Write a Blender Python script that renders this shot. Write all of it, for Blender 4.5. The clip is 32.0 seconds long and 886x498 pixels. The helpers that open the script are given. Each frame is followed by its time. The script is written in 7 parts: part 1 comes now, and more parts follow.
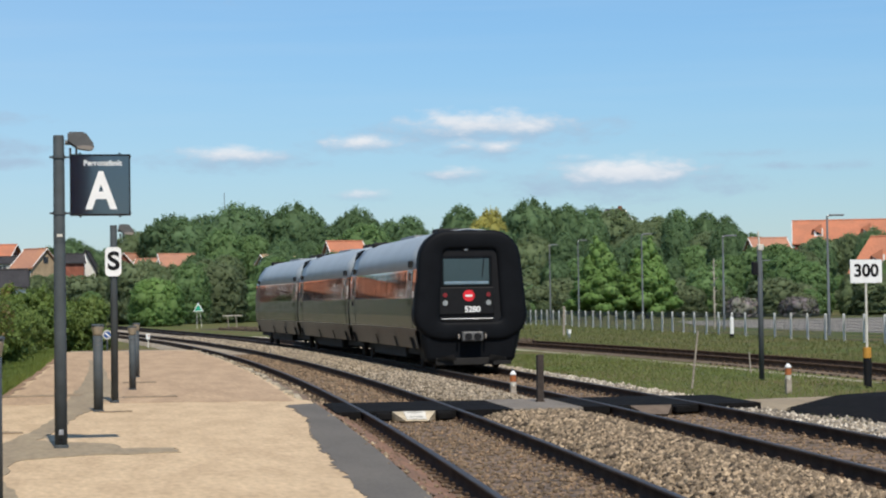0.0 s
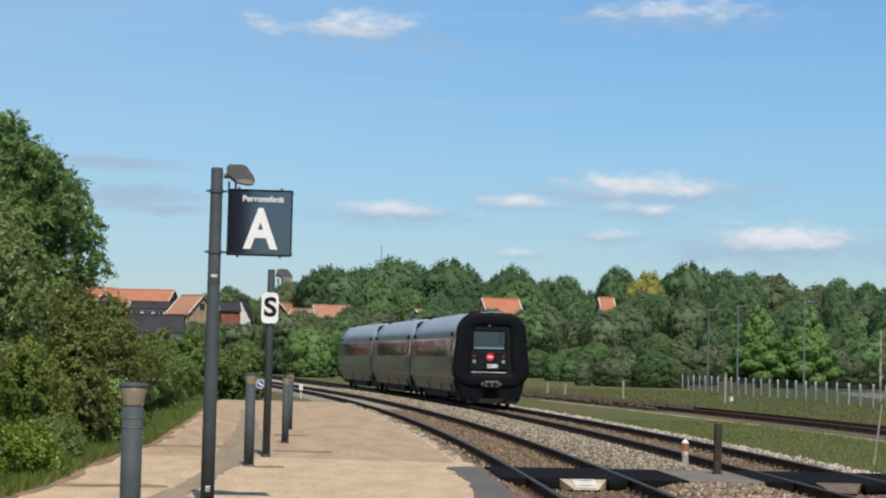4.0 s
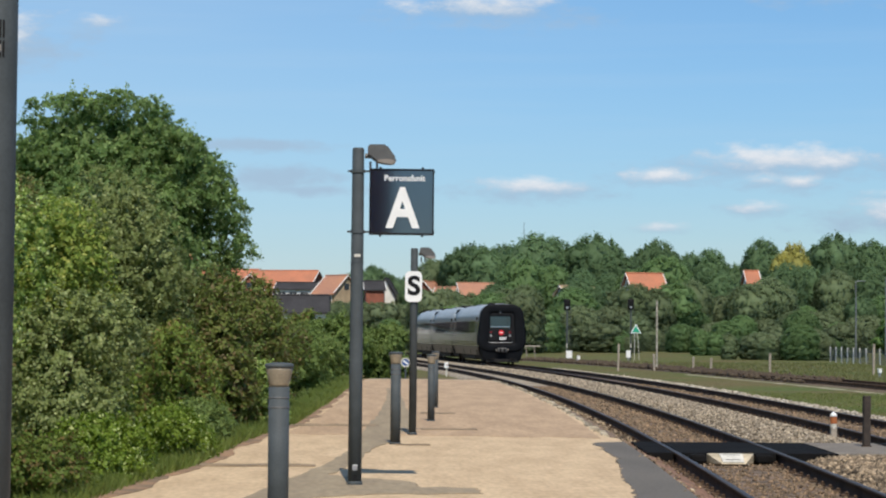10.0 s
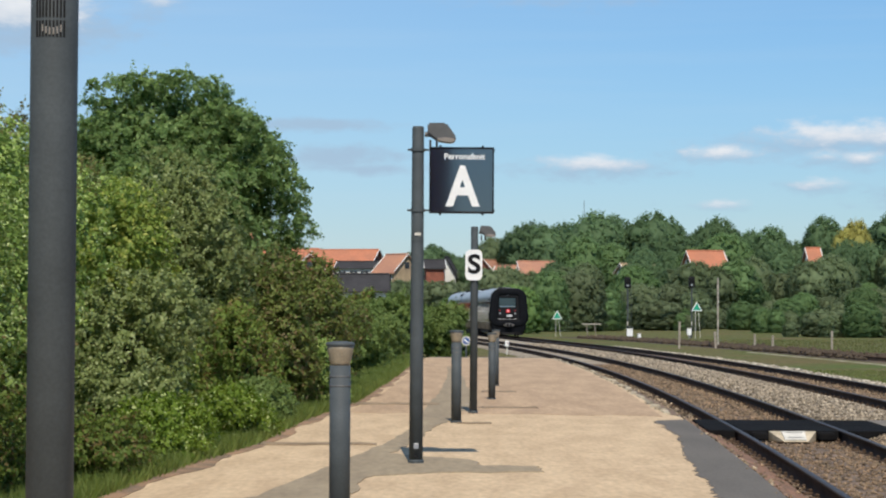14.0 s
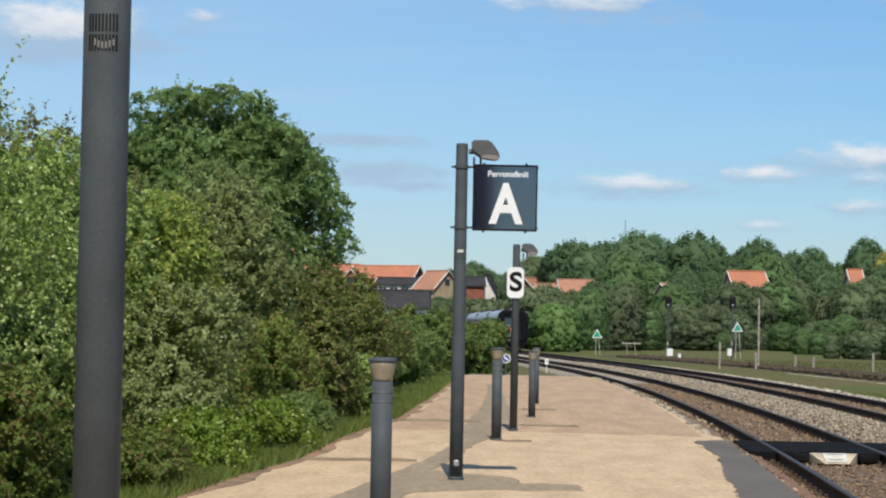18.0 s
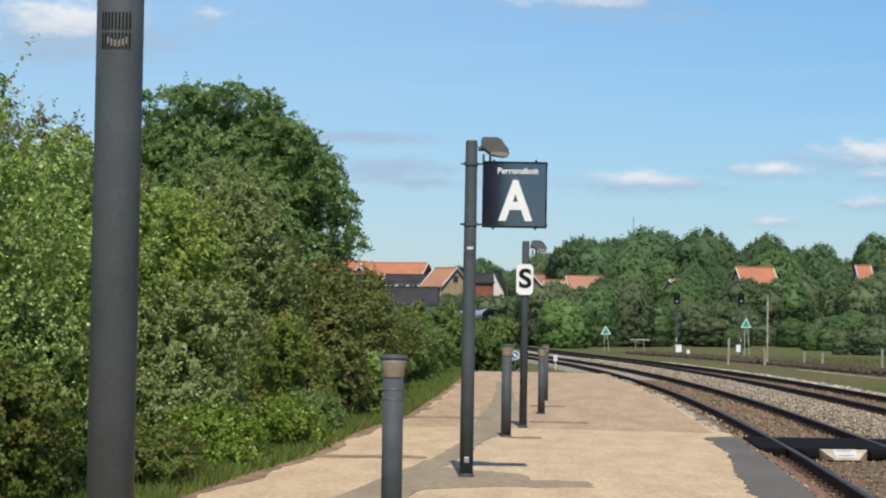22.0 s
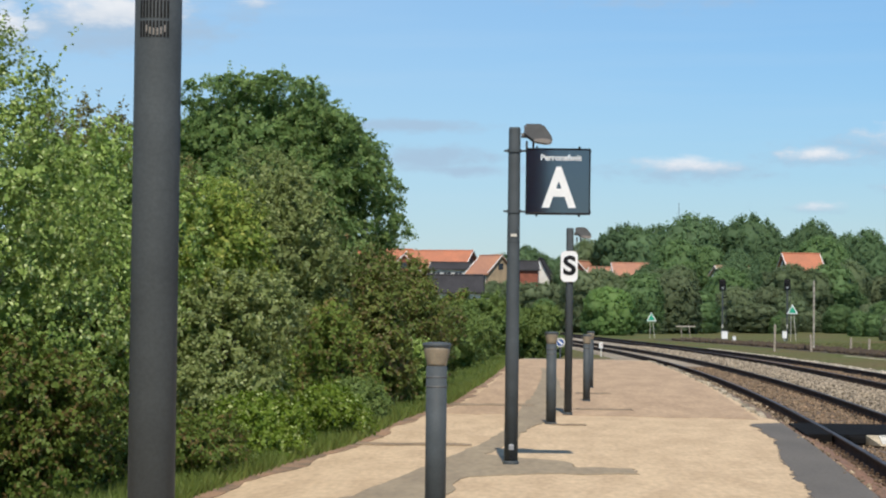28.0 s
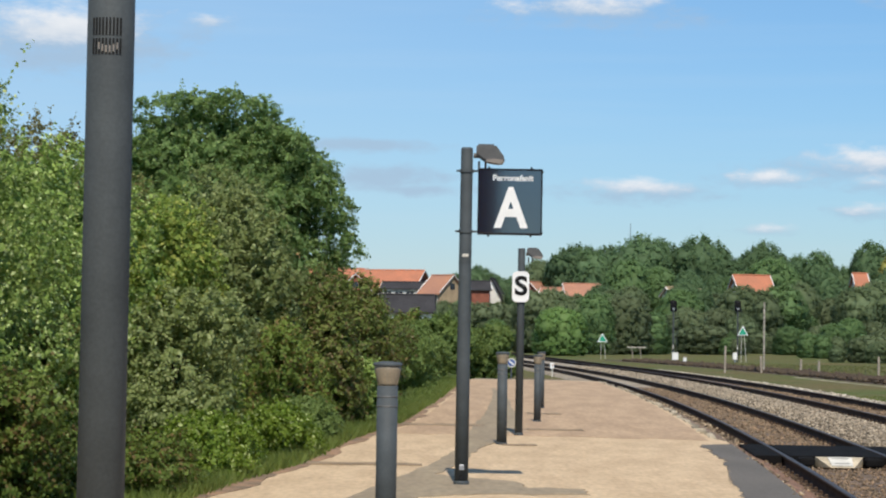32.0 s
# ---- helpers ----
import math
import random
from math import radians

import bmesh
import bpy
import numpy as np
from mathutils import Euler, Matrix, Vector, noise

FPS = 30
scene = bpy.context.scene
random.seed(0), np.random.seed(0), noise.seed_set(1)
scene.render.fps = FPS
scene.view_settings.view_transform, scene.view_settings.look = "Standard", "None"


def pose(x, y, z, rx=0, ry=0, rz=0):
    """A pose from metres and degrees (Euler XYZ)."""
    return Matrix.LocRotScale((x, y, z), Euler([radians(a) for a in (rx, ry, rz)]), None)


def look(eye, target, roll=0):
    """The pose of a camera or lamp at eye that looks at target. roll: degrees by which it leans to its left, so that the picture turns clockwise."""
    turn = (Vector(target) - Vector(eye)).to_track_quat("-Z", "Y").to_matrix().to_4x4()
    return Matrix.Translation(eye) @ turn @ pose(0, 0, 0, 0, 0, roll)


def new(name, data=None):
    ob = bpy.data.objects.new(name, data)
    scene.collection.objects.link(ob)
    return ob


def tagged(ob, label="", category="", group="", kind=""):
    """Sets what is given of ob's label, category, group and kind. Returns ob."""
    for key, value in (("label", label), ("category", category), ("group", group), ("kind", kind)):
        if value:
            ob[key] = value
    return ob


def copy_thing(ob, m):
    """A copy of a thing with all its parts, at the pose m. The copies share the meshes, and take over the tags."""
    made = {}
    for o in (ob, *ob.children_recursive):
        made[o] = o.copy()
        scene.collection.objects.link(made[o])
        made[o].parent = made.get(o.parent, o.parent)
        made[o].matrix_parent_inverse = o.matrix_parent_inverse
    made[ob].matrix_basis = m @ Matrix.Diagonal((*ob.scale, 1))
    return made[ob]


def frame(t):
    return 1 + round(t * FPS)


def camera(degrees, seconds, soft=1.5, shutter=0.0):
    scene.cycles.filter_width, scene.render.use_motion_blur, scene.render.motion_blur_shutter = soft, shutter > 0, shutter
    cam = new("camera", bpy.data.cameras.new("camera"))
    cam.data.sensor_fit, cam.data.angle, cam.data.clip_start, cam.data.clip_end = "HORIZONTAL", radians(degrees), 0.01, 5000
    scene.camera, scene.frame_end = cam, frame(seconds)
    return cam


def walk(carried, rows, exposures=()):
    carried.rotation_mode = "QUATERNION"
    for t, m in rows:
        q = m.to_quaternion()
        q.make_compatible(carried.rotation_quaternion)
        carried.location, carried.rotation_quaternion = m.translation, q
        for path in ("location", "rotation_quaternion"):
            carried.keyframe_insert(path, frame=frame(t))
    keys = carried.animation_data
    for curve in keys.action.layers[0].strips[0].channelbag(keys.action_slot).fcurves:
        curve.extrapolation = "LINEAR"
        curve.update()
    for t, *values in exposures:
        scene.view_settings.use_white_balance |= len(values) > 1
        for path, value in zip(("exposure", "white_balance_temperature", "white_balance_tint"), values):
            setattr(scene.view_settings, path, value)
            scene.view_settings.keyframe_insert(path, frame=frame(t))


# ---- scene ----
cam = camera(22.550, 32.0, soft=2.1)
PATH = [
    (0, pose(-0.0186, -2.1651, 1.6097, 91.364, 0.866, -9.686)),
    (0.5, pose(0.0425, 0.0370, 1.5979, 91.211, 0.465, -9.547)),
    (1, pose(0.0375, 0.0379, 1.5987, 91.163, 0.286, -9.240)),
    (1.5, pose(0.0280, 0.0336, 1.6006, 91.720, 0.295, -9.279)),
    (2, pose(0.0166, 0.0240, 1.6024, 92.133, -0.044, -8.358)),
    (2.5, pose(0.0094, 0.0157, 1.6048, 92.344, -0.564, -7.320)),
    (3, pose(0.0088, 0.0080, 1.6065, 92.508, -0.927, -6.848)),
    (3.5, pose(0.0078, 0.0030, 1.6020, 92.951, -1.210, -6.267)),
    (5.5, pose(0.0129, -0.0009, 1.6001, 92.356, -1.099, -4.848)),
    (6, pose(0.0105, -0.0036, 1.6021, 92.491, -1.175, -4.513)),
    (6.5, pose(0.0108, -0.0029, 1.6000, 92.432, -1.232, -4.222)),
    (7, pose(0.0080, -0.0022, 1.6039, 92.728, -1.221, -4.080)),
    (7.5, pose(0.0112, -0.0049, 1.6021, 92.729, -1.017, -4.096)),
    (8, pose(0.0132, -0.0059, 1.6035, 92.510, -0.898, -3.795)),
    (8.5, pose(0.0089, -0.0049, 1.6009, 92.223, -0.812, -3.221)),
    (9, pose(0.0127, -0.0075, 1.6010, 92.249, -0.577, -2.846)),
    (9.5, pose(0.0175, -0.0095, 1.5963, 92.193, -0.432, -2.537)),
    (10, pose(0.0167, -0.0101, 1.6004, 92.211, -0.434, -2.048)),
    (10.5, pose(0.0106, -0.0109, 1.6006, 92.572, -0.583, -1.876)),
    (11, pose(0.0062, -0.0079, 1.6012, 92.553, -0.786, -1.716)),
    (11.5, pose(-0.0008, -0.0081, 1.6026, 92.272, -0.966, -1.344)),
    (12, pose(0.0022, -0.0073, 1.6019, 91.961, -0.854, -1.039)),
    (12.5, pose(0.0099, -0.0028, 1.6006, 91.695, -0.644, -0.958)),
    (13, pose(0.0120, -0.0001, 1.5999, 91.687, -0.470, -0.896)),
    (13.5, pose(0.0107, 0.0016, 1.6007, 91.652, -0.344, -0.646)),
    (14, pose(0.0145, 0.0039, 1.5987, 91.649, -0.231, -0.493)),
    (14.5, pose(0.0162, 0.0049, 1.5999, 91.831, -0.230, -0.590)),
    (16.5, pose(0.0095, 0.0012, 1.6019, 92.323, -0.363, -0.156)),
    (17, pose(0.0030, -0.0014, 1.6009, 92.211, -0.373, 0.230)),
    (17.5, pose(-0.0025, -0.0044, 1.5986, 92.140, -0.577, 0.509)),
    (18, pose(-0.0088, -0.0108, 1.5982, 92.077, -0.961, 0.528)),
    (18.5, pose(-0.0188, -0.0134, 1.5976, 91.989, -1.053, 0.365)),
    (19, pose(-0.0217, -0.0121, 1.5978, 91.685, -0.956, -0.028)),
    (19.5, pose(-0.0266, -0.0152, 1.5995, 91.659, -0.887, -0.155)),
    (20, pose(-0.0229, -0.0168, 1.6003, 91.971, -0.855, -0.126)),
    (20.5, pose(-0.0205, -0.0148, 1.5996, 92.093, -0.773, -0.005)),
    (21, pose(-0.0222, -0.0122, 1.5980, 91.949, -0.794, 0.428)),
    (21.5, pose(-0.0275, -0.0120, 1.5996, 91.913, -0.874, 0.808)),
    (22, pose(-0.0256, -0.0113, 1.5997, 91.993, -0.829, 0.743)),
    (22.5, pose(-0.0216, -0.0110, 1.5999, 92.096, -0.880, 0.654)),
    (23, pose(-0.0180, -0.0101, 1.5983, 92.186, -0.901, 0.993)),
    (23.5, pose(-0.0161, -0.0073, 1.5975, 92.214, -0.799, 1.313)),
    (24, pose(-0.0166, -0.0032, 1.5973, 92.243, -0.693, 1.588)),
    (24.5, pose(-0.0148, 0.0002, 1.6005, 92.132, -0.717, 1.846)),
    (26.5, pose(-0.0088, 0.0017, 1.6012, 92.004, -0.638, 1.695)),
    (27, pose(-0.0136, 0.0024, 1.6000, 91.899, -0.617, 1.977)),
    (27.5, pose(-0.0105, 0.0072, 1.5992, 91.768, -0.579, 2.136)),
    (28, pose(-0.0086, 0.0114, 1.5976, 91.661, -0.573, 1.917)),
    (28.5, pose(-0.0054, 0.0130, 1.5968, 91.773, -0.605, 1.698)),
    (29, pose(-0.0034, 0.0092, 1.5979, 91.972, -0.644, 1.365)),
    (29.5, pose(-0.0050, 0.0057, 1.5978, 92.010, -0.634, 0.985)),
    (30, pose(-0.0070, 0.0044, 1.5984, 92.105, -0.637, 0.934)),
    (30.5, pose(-0.0023, 0.0034, 1.6004, 92.239, -0.622, 0.884)),
    (31, pose(-0.0043, 0.0042, 1.6003, 92.232, -0.713, 0.818)),
    (31.5, pose(-0.0065, 0.0053, 1.5981, 92.175, -0.804, 0.785)),
    (32, pose(-0.0079, 0.0075, 1.5975, 92.185, -0.881, 0.663)),
]
walk(cam, PATH, exposures=[(0, 0.33), (1, 0.34), (2, 0.33), (3, 0.25), (6, 0.28), (9, 0.29), (12, 0.31), (17, 0.32), (22, 0.34), (27, 0.36), (32, 0.35)])

# ---------------------------------------------------------------- light
SUN_EL, SUN_AZ = radians(52.0), radians(177.0)   # azimuth clockwise from +y
sun_dir = Vector((math.sin(SUN_AZ) * math.cos(SUN_EL), math.cos(SUN_AZ) * math.cos(SUN_EL), math.sin(SUN_EL)))
sun = new("sun", bpy.data.lights.new("sun", "SUN"))
sun.data.energy, sun.data.angle, sun.data.color = 3.6, radians(0.53), (1.0, 0.92, 0.80)
sun.matrix_world = look(sun_dir * 100, (0, 0, 0))

world = bpy.data.worlds.new("sky")
scene.world = world
world.use_nodes = True
W = world.node_tree
W.nodes.clear()


def wmath(op, a, b=None, c=None):
    n = W.nodes.new("ShaderNodeMath")
    n.operation = op
    for i, v in enumerate((a, b, c)):
        if v is None:
            continue
        if isinstance(v, (int, float)):
            n.inputs[i].default_value = v
        else:
            W.links.new(v, n.inputs[i])
    return n.outputs[0]


sky = W.nodes.new("ShaderNodeTexSky")
sky.sky_type = "NISHITA"
sky.sun_disc = False
sky.sun_elevation, sky.sun_rotation = SUN_EL, SUN_AZ
sky.air_density, sky.dust_density, sky.ozone_density, sky.altitude = 1.0, 0.0, 3.0, 0.0
coord = W.nodes.new("ShaderNodeTexCoord")
split = W.nodes.new("ShaderNodeSeparateXYZ")
W.links.new(coord.outputs["Generated"], split.inputs[0])
az = wmath("ARCTAN2", split.outputs[0], split.outputs[1])
el = wmath("ARCSINE", split.outputs[2])
flat = W.nodes.new("ShaderNodeCombineXYZ")
W.links.new(wmath("MULTIPLY", az, 1.0), flat.inputs[0])
W.links.new(wmath("MULTIPLY", el, 2.4), flat.inputs[1])
puff = W.nodes.new("ShaderNodeTexNoise")
puff.inputs["Scale"].default_value, puff.inputs["Detail"].default_value, puff.inputs["Roughness"].default_value = 55.0, 7.0, 0.62
W.links.new(flat.outputs[0], puff.inputs["Vector"])
wisp = W.nodes.new("ShaderNodeTexNoise")
stretch = W.nodes.new("ShaderNodeMapping")
stretch.inputs["Scale"].default_value, stretch.inputs["Rotation"].default_value = (3.0, 22.0, 1.0), (0, 0, radians(-14))
W.links.new(flat.outputs[0], stretch.inputs[0])
W.links.new(stretch.outputs[0], wisp.inputs["Vector"])
wisp.inputs["Scale"].default_value, wisp.inputs["Detail"].default_value = 1.6, 5.0
# fair-weather clouds low over the horizon: azimuth, height, half width, half height (radians), density
CLOUDS = [(0.0755, 0.067, 0.024, 0.0045, 1.0), (0.135, 0.072, 0.018, 0.0040, 0.7), (0.187, 0.0795, 0.038, 0.0065, 1.0),
          (0.179, 0.0705, 0.010, 0.0032, 0.75), (0.1945, 0.0695, 0.011, 0.0036, 0.8), (0.252, 0.057, 0.034, 0.0075, 1.15), (0.178, 0.058, 0.013, 0.003, 0.7),
          (0.136, 0.049, 0.014, 0.002, 0.4), (0.232, 0.064, 0.010, 0.003, 0.6), (0.062, 0.149, 0.026, 0.007, 0.85),
          (0.018, 0.148, 0.014, 0.006, 0.45), (-0.183, 0.133, 0.034, 0.012, 1.25), (-0.232, 0.126, 0.02, 0.010, 1.0), (-0.120, 0.139, 0.012, 0.004, 0.5),
          (0.205, 0.158, 0.036, 0.006, 0.7)]
cover = shade = under = None
for a, e, w, h, k in CLOUDS:
    u = wmath("DIVIDE", wmath("SUBTRACT", az, a), w)
    v = wmath("DIVIDE", wmath("SUBTRACT", el, e), h)
    low = wmath("MULTIPLY", wmath("MINIMUM", v, 0.0), 0.9)      # flatter base
    r = wmath("ADD", wmath("MULTIPLY", u, u), wmath("ADD", wmath("MULTIPLY", v, v), wmath("MULTIPLY", low, low)))
    m = wmath("MULTIPLY", wmath("SUBTRACT", 1.25, wmath("POWER", r, 0.5)), k)
    cover = m if cover is None else wmath("MAXIMUM", cover, m)
    g = wmath("MULTIPLY", wmath("ADD", v, 0.55), 0.85)
    base = wmath("MULTIPLY", wmath("SUBTRACT", 1.3, wmath("POWER", wmath("ADD", wmath("MULTIPLY", wmath("MULTIPLY", u, u), 0.36), wmath("MULTIPLY", g, g)), 0.5)), k)
    under = base if under is None else wmath("MAXIMUM", under, base)
    lit = wmath("MULTIPLY", wmath("MAXIMUM", m, 0.0), v)
    shade = lit if shade is None else wmath("ADD", shade, lit)
# faint grey streaks with no bright top
for a, e, w, h, k in ((-0.049, 0.084, 0.042, 0.0034, 1.1), (-0.041, 0.070, 0.034, 0.0055, 1.2), (-0.023, 0.0645, 0.040, 0.0032, 1.0), (0.30, 0.064, 0.03, 0.002, 0.6), (0.33, 0.058, 0.04, 0.002, 0.6)):
    u = wmath("DIVIDE", wmath("SUBTRACT", az, a), w)
    v = wmath("DIVIDE", wmath("SUBTRACT", el, e), h)
    base = wmath("MULTIPLY", wmath("SUBTRACT", 1.3, wmath("POWER", wmath("ADD", wmath("MULTIPLY", u, u), wmath("MULTIPLY", v, v)), 0.5)), k)
    under = wmath("MAXIMUM", under, base)
cover = wmath("ADD", wmath("MAXIMUM", cover, -0.6), wmath("MULTIPLY", wmath("SUBTRACT", puff.outputs[0], 0.5), 2.3))
ramp = W.nodes.new("ShaderNodeMapRange")
ramp.interpolation_type = "SMOOTHSTEP"
ramp.inputs[1].default_value, ramp.inputs[2].default_value, ramp.inputs[4].default_value = 0.0, 1.25, 0.95
W.links.new(cover, ramp.inputs[0])
veil = W.nodes.new("ShaderNodeMapRange")
veil.inputs[1].default_value, veil.inputs[2].default_value, veil.inputs[4].default_value = 0.46, 0.78, 0.10
W.links.new(wisp.outputs[0], veil.inputs[0])
SKY_STRENGTH = 0.085
tint = W.nodes.new("ShaderNodeHueSaturation")
tint.inputs["Saturation"].default_value, tint.inputs["Value"].default_value = 1.04, 1.0
# clear northern air: the band near the horizon stays blue
fade = wmath("SUBTRACT", 1.0, wmath("MULTIPLY", wmath("EXPONENT", wmath("MULTIPLY", wmath("MAXIMUM", el, 0.0), -9.0)), 0.42))
cool = W.nodes.new("ShaderNodeMixRGB")
cool.blend_type = "MULTIPLY"
cool.inputs[0].default_value = 1.0
hue = W.nodes.new("ShaderNodeCombineXYZ")
W.links.new(wmath("MULTIPLY_ADD", fade, 0.67, 0.11), hue.inputs[0])
W.links.new(wmath("MULTIPLY_ADD", fade, 1.0, 0.0), hue.inputs[1])
W.links.new(wmath("MULTIPLY_ADD", fade, 0.93, 0.22), hue.inputs[2])
W.links.new(sky.outputs[0], cool.inputs[1])
W.links.new(hue.outputs[0], cool.inputs[2])
W.links.new(cool.outputs[0], tint.inputs["Color"])
mix1 = W.nodes.new("ShaderNodeMixRGB")
mix1.inputs[2].default_value = (5.5, 6.75, 7.8, 1)
west = W.nodes.new("ShaderNodeMapRange")
west.interpolation_type = "SMOOTHSTEP"
west.inputs[1].default_value, west.inputs[2].default_value, west.inputs[3].default_value, west.inputs[4].default_value = -0.25, 0.22, 0.26, 0.0
W.links.new(az, west.inputs[0])
W.links.new(wmath("ADD", veil.outputs[0], west.outputs[0]), mix1.inputs[0])
W.links.new(tint.outputs[0], mix1.inputs[1])
mix2 = W.nodes.new("ShaderNodeMixRGB")
body = W.nodes.new("ShaderNodeMapRange")
body.inputs[1].default_value, body.inputs[2].default_value = -0.75, 0.55
W.links.new(wmath("MULTIPLY_ADD", wmath("SUBTRACT", puff.outputs[0], 0.5), 1.6, shade), body.inputs[0])
tone = W.nodes.new("ShaderNodeMixRGB")
tone.inputs[1].default_value, tone.inputs[2].default_value = (5.6, 6.3, 7.2, 1), (8.0, 8.2, 8.5, 1)
W.links.new(body.outputs[0], tone.inputs[0])
W.links.new(tone.outputs[0], mix2.inputs[2])
W.links.new(ramp.outputs[0], mix2.inputs[0])
soft = W.nodes.new("ShaderNodeMapRange")
soft.interpolation_type = "SMOOTHSTEP"
soft.inputs[1].default_value, soft.inputs[2].default_value, soft.inputs[4].default_value = 0.0, 1.3, 0.72
W.links.new(wmath("ADD", wmath("MAXIMUM", under, -0.6), wmath("MULTIPLY", wmath("SUBTRACT", puff.outputs[0], 0.5), 2.6)), soft.inputs[0])
grey = W.nodes.new("ShaderNodeMixRGB")
grey.inputs[2].default_value = (3.6, 4.8, 6.25, 1)
W.links.new(soft.outputs[0], grey.inputs[0])
W.links.new(mix1.outputs[0], grey.inputs[1])
W.links.new(grey.outputs[0], mix2.inputs[1])
bg = W.nodes.new("ShaderNodeBackground")
bg.inputs[1].default_value = SKY_STRENGTH
W.links.new(mix2.outputs[0], bg.inputs[0])
out = W.nodes.new("ShaderNodeOutputWorld")
W.links.new(bg.outputs[0], out.inputs[0])


# ---------------------------------------------------------------- materials
def material(name, colour, rough=0.7, metal=0.0, vary=0.25, scale=6.0, fine=60.0, bump=0.15, second=None, per="", spec=0.4, coat=0.0, world_space=False, along=1.0, ior=1.5):
    """A surface with broad patches, fine grain and slight relief. per: 'object' or 'island' adds a shade of its own to each piece."""
    m = bpy.data.materials.new(name)
    m.use_nodes = True
    t = m.node_tree
    b = t.nodes["Principled BSDF"]
    b.inputs["Roughness"].default_value, b.inputs["Metallic"].default_value = rough, metal
    b.inputs["Specular IOR Level"].default_value = spec
    b.inputs["Coat Weight"].default_value, b.inputs["IOR"].default_value = coat, ior
    if world_space:
        src = t.nodes.new("ShaderNodeNewGeometry").outputs["Position"]
        if along != 1.0:
            mp = t.nodes.new("ShaderNodeMapping")
            mp.inputs["Scale"].default_value = (1.0, along, 1.0)
            t.links.new(src, mp.inputs[0])
            src = mp.outputs[0]
    else:
        src = t.nodes.new("ShaderNodeTexCoord").outputs["Object"]
    def noise_node(s, detail):
        n = t.nodes.new("ShaderNodeTexNoise")
        n.inputs["Scale"].default_value, n.inputs["Detail"].default_value = s, detail
        t.links.new(src, n.inputs["Vector"])
        return n.outputs[0]
    big, small = noise_node(scale, 5), noise_node(fine, 3)
    def ramp_node(f, lo, hi, a=0.3, z=0.7):
        r = t.nodes.new("ShaderNodeMapRange")
        r.inputs[1].default_value, r.inputs[2].default_value, r.inputs[3].default_value, r.inputs[4].default_value = a, z, lo, hi
        t.links.new(f, r.inputs[0])
        return r.outputs[0]
    mixc = t.nodes.new("ShaderNodeMixRGB")
    c2 = second or tuple(c * (1 - vary) for c in colour)
    mixc.inputs[1].default_value, mixc.inputs[2].default_value = (*colour, 1), (*c2, 1)
    t.links.new(ramp_node(big, 0.0, 1.0, 0.38, 0.62), mixc.inputs[0])
    val = t.nodes.new("ShaderNodeMath")
    val.operation = "MULTIPLY"
    t.links.new(ramp_node(small, 1 - vary * 0.6, 1 + vary * 0.6), val.inputs[0])
    val.inputs[1].default_value = 1.0
    if per:
        rnd = t.nodes.new("ShaderNodeObjectInfo").outputs["Random"] if per == "object" else t.nodes.new("ShaderNodeNewGeometry").outputs["Random Per Island"]
        t.links.new(ramp_node(rnd, 1 - vary, 1 + vary, 0, 1), val.inputs[1])
    hsv = t.nodes.new("ShaderNodeHueSaturation")
    t.links.new(mixc.outputs[0], hsv.inputs["Color"])
    t.links.new(val.outputs[0], hsv.inputs["Value"])
    t.links.new(hsv.outputs[0], b.inputs["Base Color"])
    if bump:
        bn = t.nodes.new("ShaderNodeBump")
        bn.inputs["Strength"].default_value, bn.inputs["Distance"].default_value = bump, 0.5 / fine
        t.links.new(small, bn.inputs["Height"])
        t.links.new(bn.outputs[0], b.inputs["Normal"])
    return m


